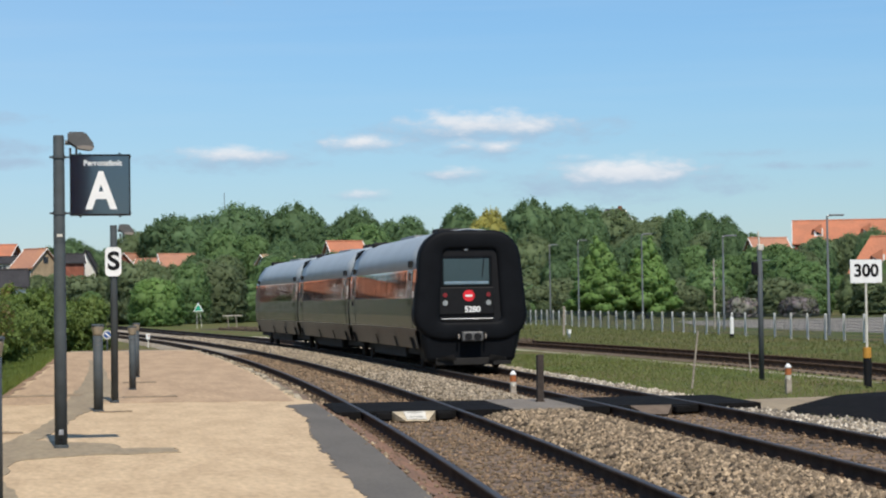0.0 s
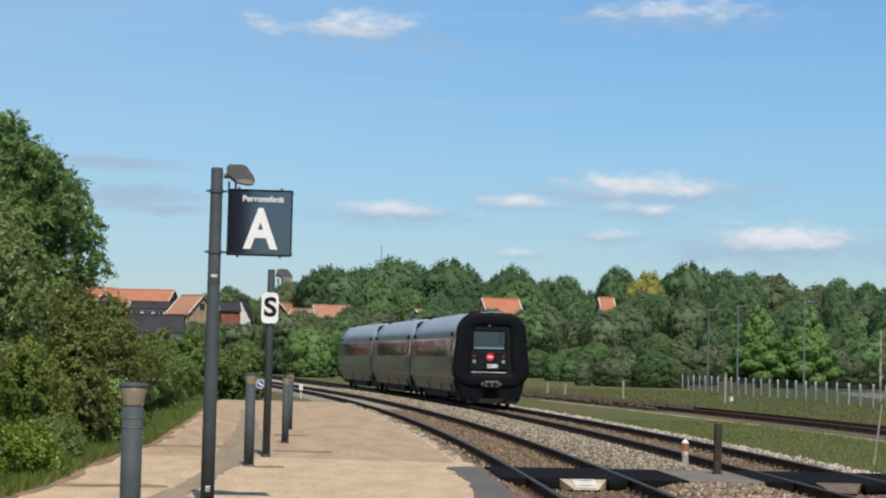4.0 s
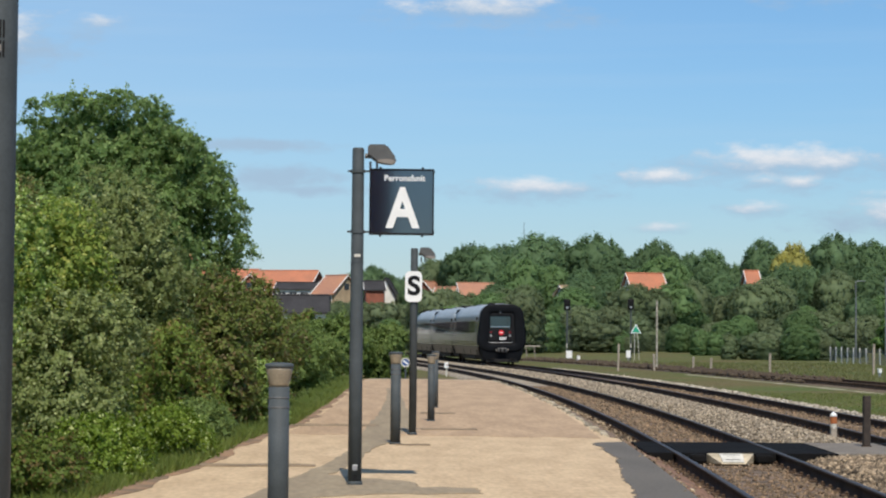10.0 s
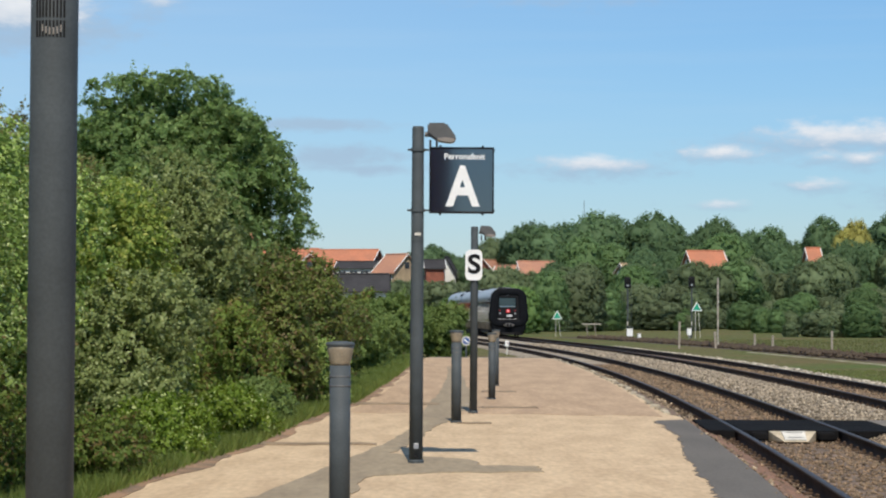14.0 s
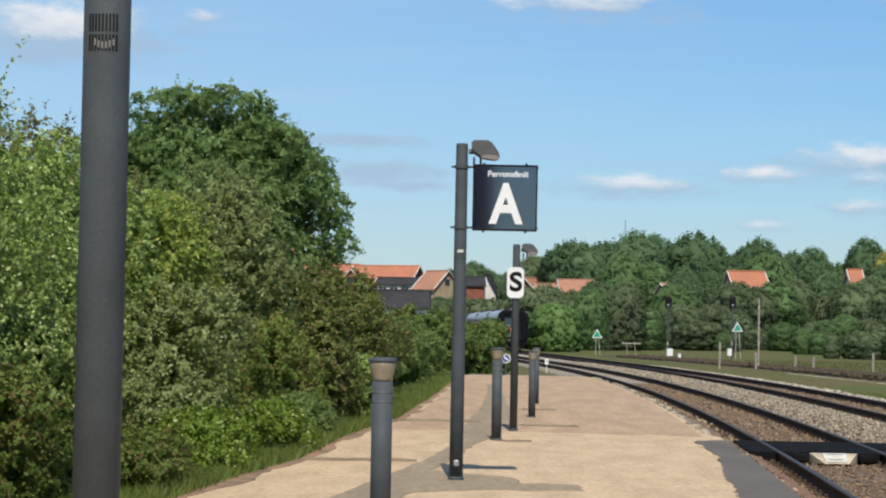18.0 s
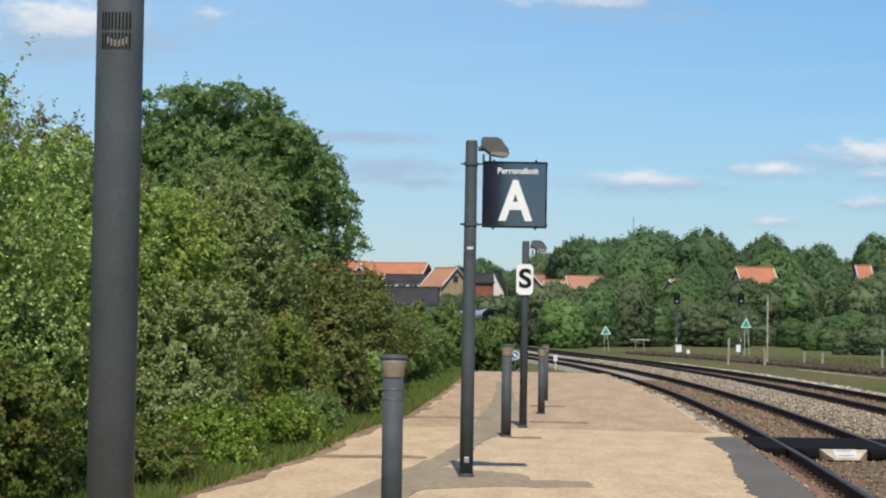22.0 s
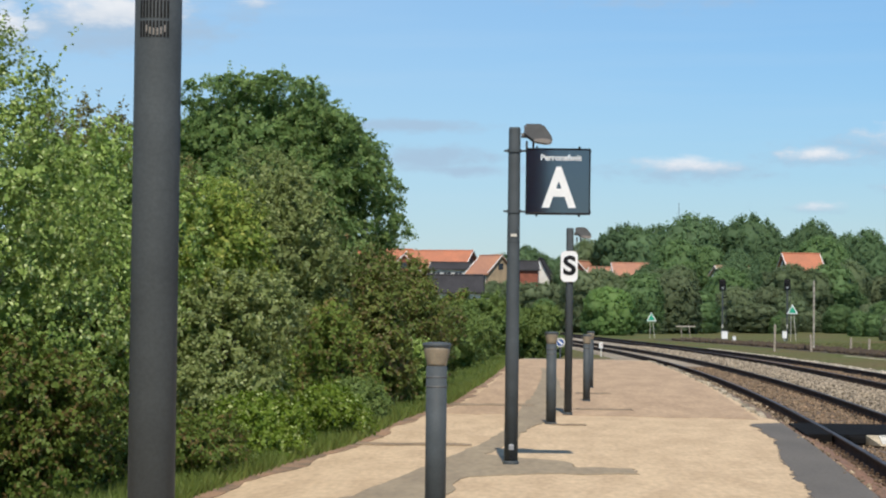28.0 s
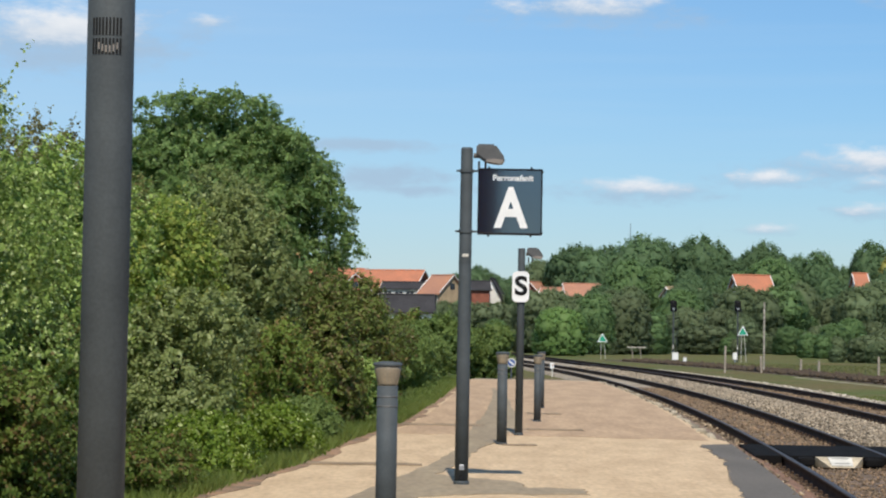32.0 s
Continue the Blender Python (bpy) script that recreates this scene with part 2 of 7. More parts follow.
def leaf_material(name, colour, second, translucent=0.3, spread=0.35, relief=0.0, tips=None, share=0.15):
    """Leaves: each its own shade between two greens, letting some light through."""
    colour, second = [c * 1.5 for c in colour], [c * 1.5 for c in second]
    m = bpy.data.materials.new(name)
    m.use_nodes = True
    t = m.node_tree
    b = t.nodes["Principled BSDF"]
    b.inputs["Roughness"].default_value, b.inputs["Specular IOR Level"].default_value = (0.7, 0.1) if 0 < relief < 5 else (0.48, 0.22)
    geo = t.nodes.new("ShaderNodeNewGeometry")
    obj = t.nodes.new("ShaderNodeObjectInfo")
    noise_n = t.nodes.new("ShaderNodeTexNoise")
    noise_n.inputs["Scale"].default_value = 1.3
    noise_n.inputs["Detail"].default_value = 6.0
    t.links.new(geo.outputs["Position"], noise_n.inputs["Vector"])
    add = t.nodes.new("ShaderNodeMath")
    add.operation = "MULTIPLY_ADD"
    fine_n = t.nodes.new("ShaderNodeTexNoise")
    fine_n.inputs["Scale"].default_value, fine_n.inputs["Detail"].default_value = max(7.0, relief * 1.6), 4.0
    t.links.new(geo.outputs["Position"], fine_n.inputs["Vector"])
    shade_n = t.nodes.new("ShaderNodeMath")
    shade_n.operation = "MULTIPLY_ADD"
    t.links.new(geo.outputs["Random Per Island"], shade_n.inputs[0])
    shade_n.inputs[1].default_value = 1.0 if not relief else 0.8 if relief > 5 else 0.18
    fine_r = t.nodes.new("ShaderNodeMapRange")
    fine_r.inputs[1].default_value, fine_r.inputs[2].default_value, fine_r.inputs[4].default_value = 0.35, 0.65, 0.0 if not relief else 0.35 if relief > 5 else 0.82
    t.links.new(fine_n.outputs[0], fine_r.inputs[0])
    t.links.new(fine_r.outputs[0], shade_n.inputs[2])
    if relief:
        bump_n = t.nodes.new("ShaderNodeBump")
        bump_n.inputs["Strength"].default_value, bump_n.inputs["Distance"].default_value = 0.6 if relief > 5 else 0.35, 0.5 / relief
        clump = t.nodes.new("ShaderNodeTexNoise")
        clump.inputs["Scale"].default_value, clump.inputs["Detail"].default_value = relief, 4.0
        t.links.new(geo.outputs["Position"], clump.inputs["Vector"])
        t.links.new(clump.outputs[0], bump_n.inputs["Height"])
        t.links.new(bump_n.outputs[0], b.inputs["Normal"])
    t.links.new(shade_n.outputs[0], add.inputs[0])
    add.inputs[1].default_value = 0.55
    sub = t.nodes.new("ShaderNodeMapRange")
    sub.inputs[1].default_value, sub.inputs[2].default_value, sub.inputs[4].default_value = 0.35, 0.65, 0.45
    t.links.new(noise_n.outputs[0], sub.inputs[0])
    t.links.new(sub.outputs[0], add.inputs[2])
    mx = t.nodes.new("ShaderNodeMixRGB")
    mx.inputs[1].default_value, mx.inputs[2].default_value = (*colour, 1), (*second, 1)
    t.links.new(add.outputs[0], mx.inputs[0])
    hsv = t.nodes.new("ShaderNodeHueSaturation")
    r = t.nodes.new("ShaderNodeMapRange")
    r.inputs[3].default_value, r.inputs[4].default_value = 1 - spread, 1 + spread
    t.links.new(obj.outputs["Random"], r.inputs[0])
    t.links.new(r.outputs[0], hsv.inputs["Value"])
    shade_out = mx.outputs[0]
    if tips:      # young or turned leaves of another colour; pale ones paint leaf highlights
        pick = t.nodes.new("ShaderNodeMath")
        pick.operation = "FRACT"
        mul = t.nodes.new("ShaderNodeMath")
        mul.operation = "MULTIPLY"
        mul.inputs[1].default_value = 7.31
        t.links.new(geo.outputs["Random Per Island"], mul.inputs[0])
        t.links.new(mul.outputs[0], pick.inputs[0])
        patchy = t.nodes.new("ShaderNodeMath")
        patchy.operation = "MULTIPLY_ADD"
        t.links.new(noise_n.outputs[0], patchy.inputs[0])
        patchy.inputs[1].default_value, patchy.inputs[2].default_value = 1.6 * share, 0.2 * share
        less = t.nodes.new("ShaderNodeMath")
        less.operation = "LESS_THAN"
        t.links.new(pick.outputs[0], less.inputs[0])
        t.links.new(patchy.outputs[0], less.inputs[1])
        turned = t.nodes.new("ShaderNodeMixRGB")
        turned.inputs[2].default_value = (*[c * 1.5 for c in tips], 1)
        t.links.new(less.outputs[0], turned.inputs[0])
        t.links.new(shade_out, turned.inputs[1])
        shade_out = turned.outputs[0]
    t.links.new(shade_out, hsv.inputs["Color"])
    t.links.new(hsv.outputs[0], b.inputs["Base Color"])
    tr = t.nodes.new("ShaderNodeBsdfTranslucent")
    t.links.new(hsv.outputs[0], tr.inputs[0])
    ms = t.nodes.new("ShaderNodeMixShader")
    ms.inputs[0].default_value = translucent
    t.links.new(b.outputs[0], ms.inputs[1])
    t.links.new(tr.outputs[0], ms.inputs[2])
    t.links.new(ms.outputs[0], t.nodes["Material Output"].inputs[0])
    return m


M = {
    "grass": material("grass", (0.088, 0.118, 0.034), 0.95, vary=0.45, scale=0.16, fine=3.0, bump=0.8, second=(0.135, 0.110, 0.050), world_space=True, spec=0.1),
    "blade": leaf_material("grass_blade", (0.108, 0.160, 0.030), (0.200, 0.235, 0.062), 0.5),
    "soil": material("soil", (0.33, 0.20, 0.115), 0.95, vary=0.35, scale=2.0, fine=30, bump=0.5, second=(0.19, 0.135, 0.085), world_space=True),
    "sand": material("sand_gravel", (0.575, 0.425, 0.262), 0.95, vary=0.22, scale=2.6, fine=16, bump=0.14, second=(0.485, 0.350, 0.212), world_space=True, along=0.25),
    "sand_old": material("sand_gravel_old", (0.465, 0.325, 0.200), 0.95, vary=0.22, scale=2.0, fine=12, bump=0.12, second=(0.385, 0.265, 0.163), world_space=True, along=0.18),
    "patch": material("dark_patch", (0.285, 0.208, 0.128), 0.95, vary=0.3, scale=2.0, fine=26, bump=0.12, world_space=True, along=0.3),
    "asphalt": material("asphalt", (0.138, 0.122, 0.101), 0.9, vary=0.2, scale=1.5, fine=30, bump=0.12, second=(0.115, 0.102, 0.085), world_space=True, along=0.3),
    "worn_asphalt": material("worn_asphalt", (0.315, 0.250, 0.162), 0.95, vary=0.22, scale=1.8, fine=12, bump=0.12, second=(0.265, 0.208, 0.136), world_space=True, along=0.25),
    "road": material("road_asphalt", (0.25, 0.225, 0.19), 0.9, vary=0.12, scale=0.2, fine=8, bump=0.1, world_space=True),
    "ballast_bed": material("ballast_bed", (0.236, 0.157, 0.102), 0.95, vary=0.6, scale=3.0, fine=11, bump=1.0, second=(0.13, 0.098, 0.072), world_space=True),
    # bed under loose stones, coloured dark to paint shade into their gaps
    "ballast_gaps": material("ballast_gap_bed", (0.150, 0.112, 0.070), 0.95, vary=0.5, scale=3.0, fine=10, bump=1.0, second=(0.165, 0.132, 0.092), world_space=True),
    "gravel_pale": material("pale_gravel", (0.36, 0.315, 0.225), 0.95, vary=0.5, scale=0.5, fine=6, bump=0.4, second=(0.19, 0.175, 0.095), world_space=True),
    "stone": material("ballast_stone", (0.305, 0.232, 0.150), 0.9, vary=0.8, scale=8, fine=60, bump=0.3, second=(0.122, 0.088, 0.055), per="island"),
    "stone_pale": material("pale_ballast_stone", (0.46, 0.405, 0.325), 0.9, vary=0.6, scale=8, fine=60, bump=0.3, second=(0.27, 0.225, 0.165), per="island"),
    "stone_tan": material("tan_ballast_stone", (0.35, 0.290, 0.210), 0.9, vary=0.6, scale=8, fine=60, bump=0.3, second=(0.20, 0.158, 0.108), per="island"),
    "stone_brown": material("rusty_ballast_stone", (0.240, 0.160, 0.096), 0.95, vary=0.5, scale=8, fine=60, bump=0.3, second=(0.14, 0.104, 0.066), per="island"),
    "rail": material("rail_rust", (0.058, 0.040, 0.031), 0.9, metal=0.0, vary=0.35, scale=3, fine=50, bump=0.2, spec=0.12),
    "rail_brown": material("siding_rail_rust", (0.135, 0.086, 0.058), 0.95, vary=0.35, scale=3, fine=50, bump=0.2, spec=0.1),
    "rust": material("rusty_fastening", (0.105, 0.070, 0.048), 0.95, vary=0.5, scale=6, fine=50, bump=0.3, spec=0.1),
    "earth_red": material("reddish_earth", (0.27, 0.145, 0.085), 0.95, vary=0.4, scale=3.0, fine=14, bump=0.6, second=(0.18, 0.105, 0.066), world_space=True, along=0.4),
    "blade_dull": leaf_material("dull_grass_blade", (0.084, 0.098, 0.030), (0.122, 0.118, 0.048), 0.4, 0.1),
    "blade_strip": leaf_material("olive_grass_blade", (0.108, 0.136, 0.036), (0.165, 0.178, 0.062), 0.4, 0.1),
    "railhead": material("rail_head_steel", (0.085, 0.075, 0.068), 0.55, metal=0.5, vary=0.25, scale=2, fine=30, bump=0.05),
    "sleeper": material("sleeper_wood", (0.150, 0.110, 0.078), 0.9, vary=0.35, scale=5, fine=40, bump=0.5, per="object"),
    "rubber_panel": material("rubber_panel", (0.012, 0.0115, 0.0115), 0.95, vary=0.3, scale=4, fine=60, bump=0.2, spec=0.06),
    "kerb_pale": material("pale_kerb_stone", (0.43, 0.36, 0.25), 0.95, vary=0.4, scale=3, fine=30, bump=0.4, per="object"),
    "ballast_far": material("pale_far_ballast", (0.36, 0.305, 0.225), 0.95, vary=0.4, scale=1.2, fine=6, bump=0.6, second=(0.25, 0.20, 0.145), world_space=True),
    "concrete": material("concrete", (0.215, 0.185, 0.150), 0.9, vary=0.25, scale=2, fine=40, bump=0.3),
    # darker than the near siding bed: shadow of the overgrown edge put into the colour
    "siding_shaded": material("shaded_siding_earth", (0.060, 0.042, 0.028), 0.95, vary=0.5, scale=2.0, fine=12, bump=0.8, second=(0.078, 0.058, 0.036), world_space=True),
    "siding_brown": material("brown_siding_earth", (0.138, 0.105, 0.066), 0.95, vary=0.5, scale=2.0, fine=12, bump=0.8, second=(0.115, 0.082, 0.054), world_space=True),
    "steel_paint": material("grey_blue_paint", (0.071, 0.083, 0.088), 0.66, vary=0.18, scale=5, fine=80, bump=0.05, spec=0.28),
    "lamp_grey": material("grey_lamp_pole", (0.16, 0.175, 0.185), 0.5, vary=0.12, scale=4, fine=40, bump=0.03),
    "lamp_housing": material("lamp_housing", (0.10, 0.10, 0.098), 0.5, vary=0.15, scale=8, fine=60, bump=0.03),
    "lamp_glass": material("lamp_cover", (0.25, 0.22, 0.19), 0.3, vary=0.1, scale=8, fine=60, bump=0.0),
    "beige_glass": material("aged_diffuser", (0.29, 0.24, 0.17), 0.35, vary=0.2, scale=12, fine=60, bump=0.05),
    "sign_dark": material("sign_enamel_dark", (0.008, 0.012, 0.024), 0.055, vary=0.1, scale=3, fine=40, bump=0.0, spec=0.5, ior=2.4),
    "white": material("white_enamel", (0.80, 0.80, 0.78), 0.45, vary=0.06, scale=6, fine=50, bump=0.02),
    "white_dirty": material("weathered_white_paint", (0.66, 0.63, 0.55), 0.7, vary=0.25, scale=6, fine=40, bump=0.1),
    "black": material("black_paint", (0.008, 0.008, 0.009), 0.6, vary=0.2, scale=6, fine=50, bump=0.03, spec=0.2),
    "steel": material("galvanised_steel", (0.42, 0.43, 0.44), 0.45, metal=0.7, vary=0.15, scale=6, fine=40, bump=0.05),
    "steel_far": material("galvanised_post", (0.66, 0.66, 0.62), 0.7, metal=0.0, vary=0.15, scale=4, fine=30, bump=0.05),
    "wood_post": material("tarred_wood", (0.055, 0.042, 0.034), 0.9, vary=0.35, scale=8, fine=50, bump=0.5),
    "wood_grey": material("weathered_wood", (0.36, 0.31, 0.25), 0.9, vary=0.3, scale=8, fine=50, bump=0.4),
    "wood_pale": material("bleached_wood", (0.55, 0.50, 0.42), 0.9, vary=0.25, scale=8, fine=50, bump=0.3),
    "orange": material("orange_reflector", (0.42, 0.14, 0.05), 0.4, vary=0.25, scale=10, fine=60, bump=0.0),
    "yellow": material("yellow_paint", (0.50, 0.25, 0.04), 0.5, vary=0.15, scale=10, fine=60, bump=0.0),
    "green_sign": material("green_enamel", (0.03, 0.36, 0.22), 0.45, vary=0.1, scale=10, fine=60, bump=0.0),
    "blue_sign": material("blue_enamel", (0.05, 0.11, 0.30), 0.4, vary=0.1, scale=10, fine=60, bump=0.0),
    "bark": material("bark", (0.10, 0.08, 0.06), 0.95, vary=0.4, scale=3, fine=25, bump=0.6),
    "bark_birch": material("pale_bark", (0.45, 0.41, 0.34), 0.9, vary=0.45, scale=5, fine=25, bump=0.4),
    "tile": material("orange_roof_tile", (0.47, 0.178, 0.096), 0.85, vary=0.18, scale=0.5, fine=5, bump=0.5, second=(0.39, 0.158, 0.09)),
    "tile_pale": material("faded_roof_tile", (0.43, 0.21, 0.125), 0.85, vary=0.2, scale=0.5, fine=5, bump=0.5, second=(0.36, 0.18, 0.12)),
    "slate": material("dark_roof", (0.048, 0.046, 0.048), 0.85, vary=0.25, scale=0.6, fine=6, bump=0.3, spec=0.2),
    "brick": material("red_brick", (0.27, 0.095, 0.06), 0.9, vary=0.25, scale=1.0, fine=9, bump=0.3),
    "brick_dull": material("weathered_red_brick", (0.30, 0.165, 0.125), 0.9, vary=0.25, scale=1.0, fine=9, bump=0.3),
    "brick_yellow": material("yellow_brick", (0.42, 0.31, 0.19), 0.9, vary=0.2, scale=1.0, fine=9, bump=0.3),
    "render_white": material("white_render", (0.74, 0.72, 0.68), 0.85, vary=0.1, scale=1.0, fine=9, bump=0.1),
    "window_dark": material("house_window_glass", (0.03, 0.035, 0.045), 0.12, vary=0.1, scale=2, fine=20, bump=0.0, spec=0.6),
    "train_roof": material("train_roof_paint", (0.34, 0.385, 0.42), 0.45, metal=0.0, vary=0.08, scale=0.7, fine=12, bump=0.02),
    "train_side": material("train_dark_paint", (0.066, 0.064, 0.054), 0.22, metal=0.12, vary=0.12, scale=0.6, fine=10, bump=0.015, spec=0.6),
    "train_skirt": material("train_skirt_paint", (0.100, 0.084, 0.068), 0.38, metal=0.2, vary=0.3, scale=0.8, fine=10, bump=0.03),
    "train_glass": material("train_window_glass", (0.030, 0.026, 0.023), 0.04, metal=0.0, vary=0.5, scale=1.6, fine=10, bump=0.0, spec=0.6, coat=0.3),
    "rubber": material("front_rubber", (0.0065, 0.0075, 0.0095), 0.6, vary=0.25, scale=2, fine=30, bump=0.08, spec=0.09),
    "underframe": material("underframe_grime", (0.014, 0.013, 0.012), 0.85, vary=0.3, scale=3, fine=30, bump=0.1),
    "windshield": material("windshield_glass", (0.035, 0.060, 0.070), 0.10, vary=0.05, scale=1, fine=10, bump=0.0, spec=0.6),
    "chrome": material("bright_metal", (0.65, 0.66, 0.68), 0.25, metal=1.0, vary=0.08, scale=4, fine=40, bump=0.02),
    "red_lens": material("red_lens", (0.20, 0.02, 0.025), 0.2, vary=0.1, scale=10, fine=60, bump=0.0, coat=0.5),
    "clear_lens": material("headlamp_lens", (0.45, 0.46, 0.48), 0.12, metal=0.5, vary=0.1, scale=10, fine=60, bump=0.0, coat=0.5),
    "logo_red": material("red_enamel", (0.70, 0.025, 0.035), 0.35, vary=0.06, scale=10, fine=60, bump=0.0),
    "slot": material("dark_slot", (0.006, 0.006, 0.007), 0.9, vary=0.1, scale=10, fine=60, bump=0.0),
}
L = {
    "ash": leaf_material("leaf_deep_green", (0.108, 0.182, 0.062), (0.205, 0.286, 0.106), 0.58, 0.1, 8.0, (0.25, 0.32, 0.125), 0.12),
    "birch": leaf_material("leaf_bright_green", (0.084, 0.148, 0.027), (0.245, 0.318, 0.088), 0.32, 0.1, 14.0, (0.44, 0.50, 0.22), 0.11),
    "yellow": leaf_material("leaf_yellow_green", (0.09, 0.148, 0.028), (0.215, 0.262, 0.056), 0.45, 0.15, 14.0, (0.30, 0.31, 0.08), 0.12),
    "grey": leaf_material("leaf_grey_green", (0.122, 0.162, 0.050), (0.232, 0.270, 0.105), 0.5, 0.1, 14.0, (0.34, 0.38, 0.18), 0.1),
    "brown": leaf_material("leaf_bronze_green", (0.064, 0.108, 0.02), (0.160, 0.205, 0.044), 0.42, 0.15, 14.0, (0.150, 0.112, 0.042), 0.2),
    "dusk": leaf_material("leaf_dark_bronze_green", (0.062, 0.098, 0.022), (0.134, 0.156, 0.04), 0.38, 0.15, 10.0, (0.118, 0.092, 0.040), 0.2),
    "bronze": leaf_material("leaf_copper_bronze", (0.112, 0.112, 0.036), (0.172, 0.166, 0.058), 0.4, 0.1, 10.0, (0.15, 0.125, 0.05), 0.2),
    "shrub": leaf_material("leaf_mid_green", (0.068, 0.124, 0.014), (0.165, 0.22, 0.03), 0.42, 0.15, 14.0, (0.33, 0.38, 0.15), 0.08),
    "cool": leaf_material("leaf_cool_green", (0.085, 0.134, 0.035), (0.172, 0.226, 0.068), 0.45, 0.12, 10.0),
    "fresh": leaf_material("leaf_fresh_green", (0.126, 0.215, 0.065), (0.203, 0.300, 0.111), 0.55, 0.1, 2.6),
    "forest": leaf_material("leaf_forest_green", (0.090, 0.149, 0.072), (0.135, 0.203, 0.102), 0.55, 0.16, 2.6),
    "olive": leaf_material("leaf_olive_green", (0.110, 0.150, 0.077), (0.160, 0.203, 0.107), 0.55, 0.18, 2.6),
    "sage": leaf_material("leaf_sage_green", (0.113, 0.149, 0.077), (0.166, 0.201, 0.110), 0.55, 0.16, 2.6),
    "mid": leaf_material("leaf_wood_edge_green", (0.101, 0.168, 0.069), (0.155, 0.233, 0.099), 0.55, 0.18, 2.6),
    "gold": leaf_material("leaf_golden", (0.25, 0.245, 0.07), (0.33, 0.31, 0.1), 0.5, 0.1, 2.6),
    "lilac": leaf_material("lilac_bloom", (0.106, 0.138, 0.069), (0.250, 0.200, 0.231), 0.35),
}


# ---------------------------------------------------------------- mesh helpers
def part(name, bm, mat, parent=None, label="", smooth=False):
    """One mesh object from a bmesh or a ready mesh, under a thing or a part."""
    if isinstance(bm, bmesh.types.BMesh):
        me = bpy.data.meshes.new(name)
        bm.to_mesh(me)
        bm.free()
    else:
        me = bm
    if smooth:
        me.polygons.foreach_set("use_smooth", [True] * len(me.polygons))
    if mat is not None and not len(me.materials):
        me.materials.append(mat)
    ob = new(name, me)
    if parent is not None:
        ob.parent = parent
    return tagged(ob, label=label)


def thing(name, label, category, m=None, group="", kind=""):
    ob = new(name)
    if m is not None:
        ob.matrix_basis = m
    return tagged(ob, label, category, group, kind)


def quick(name, verts, faces):
    """A mesh from arrays: verts (n,3), faces (m,k)."""
    verts, faces = np.asarray(verts, np.float32), np.asarray(faces, np.int32)
    me = bpy.data.meshes.new(name)
    me.vertices.add(len(verts))
    me.vertices.foreach_set("co", verts.ravel())
    k = faces.shape[1]
    me.loops.add(faces.size)
    me.loops.foreach_set("vertex_index", faces.ravel())
    me.polygons.add(len(faces))
    me.polygons.foreach_set("loop_start", np.arange(0, faces.size, k, dtype=np.int32))
    me.polygons.foreach_set("loop_total", np.full(len(faces), k, np.int32))
    me.update(calc_edges=True)
    return me


def box(bm, x0, x1, y0, y1, z0, z1, bevel=0.0):
    r = bmesh.ops.create_cube(bm, size=1.0)
    for v in r["verts"]:
        v.co = Vector((x0 + (v.co.x + 0.5) * (x1 - x0), y0 + (v.co.y + 0.5) * (y1 - y0), z0 + (v.co.z + 0.5) * (z1 - z0)))
    if bevel:
        edges = list({e for v in r["verts"] for e in v.link_edges})
        bmesh.ops.bevel(bm, geom=edges, offset=bevel, segments=2, affect="EDGES", profile=0.5)
    return bm


def boxed(*a, **k):
    return box(bmesh.new(), *a, **k)


def lathe(profile, n=20, m=None, bm=None):
    """A turned body round z: profile of (radius, z) from bottom to top, closed at both ends."""
    bm = bm or bmesh.new()
    rings = []
    for r, z in profile:
        rings.append([bm.verts.new((r * math.cos(2 * math.pi * i / n), r * math.sin(2 * math.pi * i / n), z)) for i in range(n)])
    for a, b in zip(rings, rings[1:]):
        for i in range(n):
            bm.faces.new((a[i], a[(i + 1) % n], b[(i + 1) % n], b[i]))
    bm.faces.new(rings[0][::-1])
    bm.faces.new(rings[-1])
    if m is not None:
        bmesh.ops.transform(bm, matrix=m, verts=[v for ring in rings for v in ring])
    return bm


def rod(a, b, r, n=8, bm=None, r2=None):
    a, b = Vector(a), Vector(b)
    d = b - a
    m = Matrix.Translation(a) @ d.to_track_quat("Z", "Y").to_matrix().to_4x4()
    return lathe([(r, 0), (r2 if r2 is not None else r, d.length)], n, m, bm)


def slab(poly, z0, z1, bm=None):
    """A flat plate from an outline in x, y (counter-clockwise)."""
    bm = bm or bmesh.new()
    lo = [bm.verts.new((x, y, z0)) for x, y in poly]
    hi = [bm.verts.new((x, y, z1)) for x, y in poly]
    n = len(poly)
    bm.faces.new(hi)
    bm.faces.new(lo[::-1])
    for i in range(n):
        bm.faces.new((lo[i], lo[(i + 1) % n], hi[(i + 1) % n], hi[i]))
    bmesh.ops.recalc_face_normals(bm, faces=bm.faces)
    return bm


def letters(text, size, depth=0.002, bold=0.03):
    """Built-in font, as a mesh standing in the x, z plane, centred, facing -y."""
    cu = bpy.data.curves.new("letters", "FONT")
    cu.body, cu.size, cu.extrude = text, size, depth
    cu.align_x, cu.align_y = "CENTER", "CENTER"
    cu.offset = size * bold
    ob = new("letters", cu)
    me = bpy.data.meshes.new_from_object(ob.evaluated_get(bpy.context.evaluated_depsgraph_get()))
    bpy.data.objects.remove(ob)
    me.transform(Matrix.Rotation(radians(90), 4, "X"))
    return me


rng = np.random.default_rng(7)


# ---------------------------------------------------------------- the railway's line
RAIL_Z = -0.08
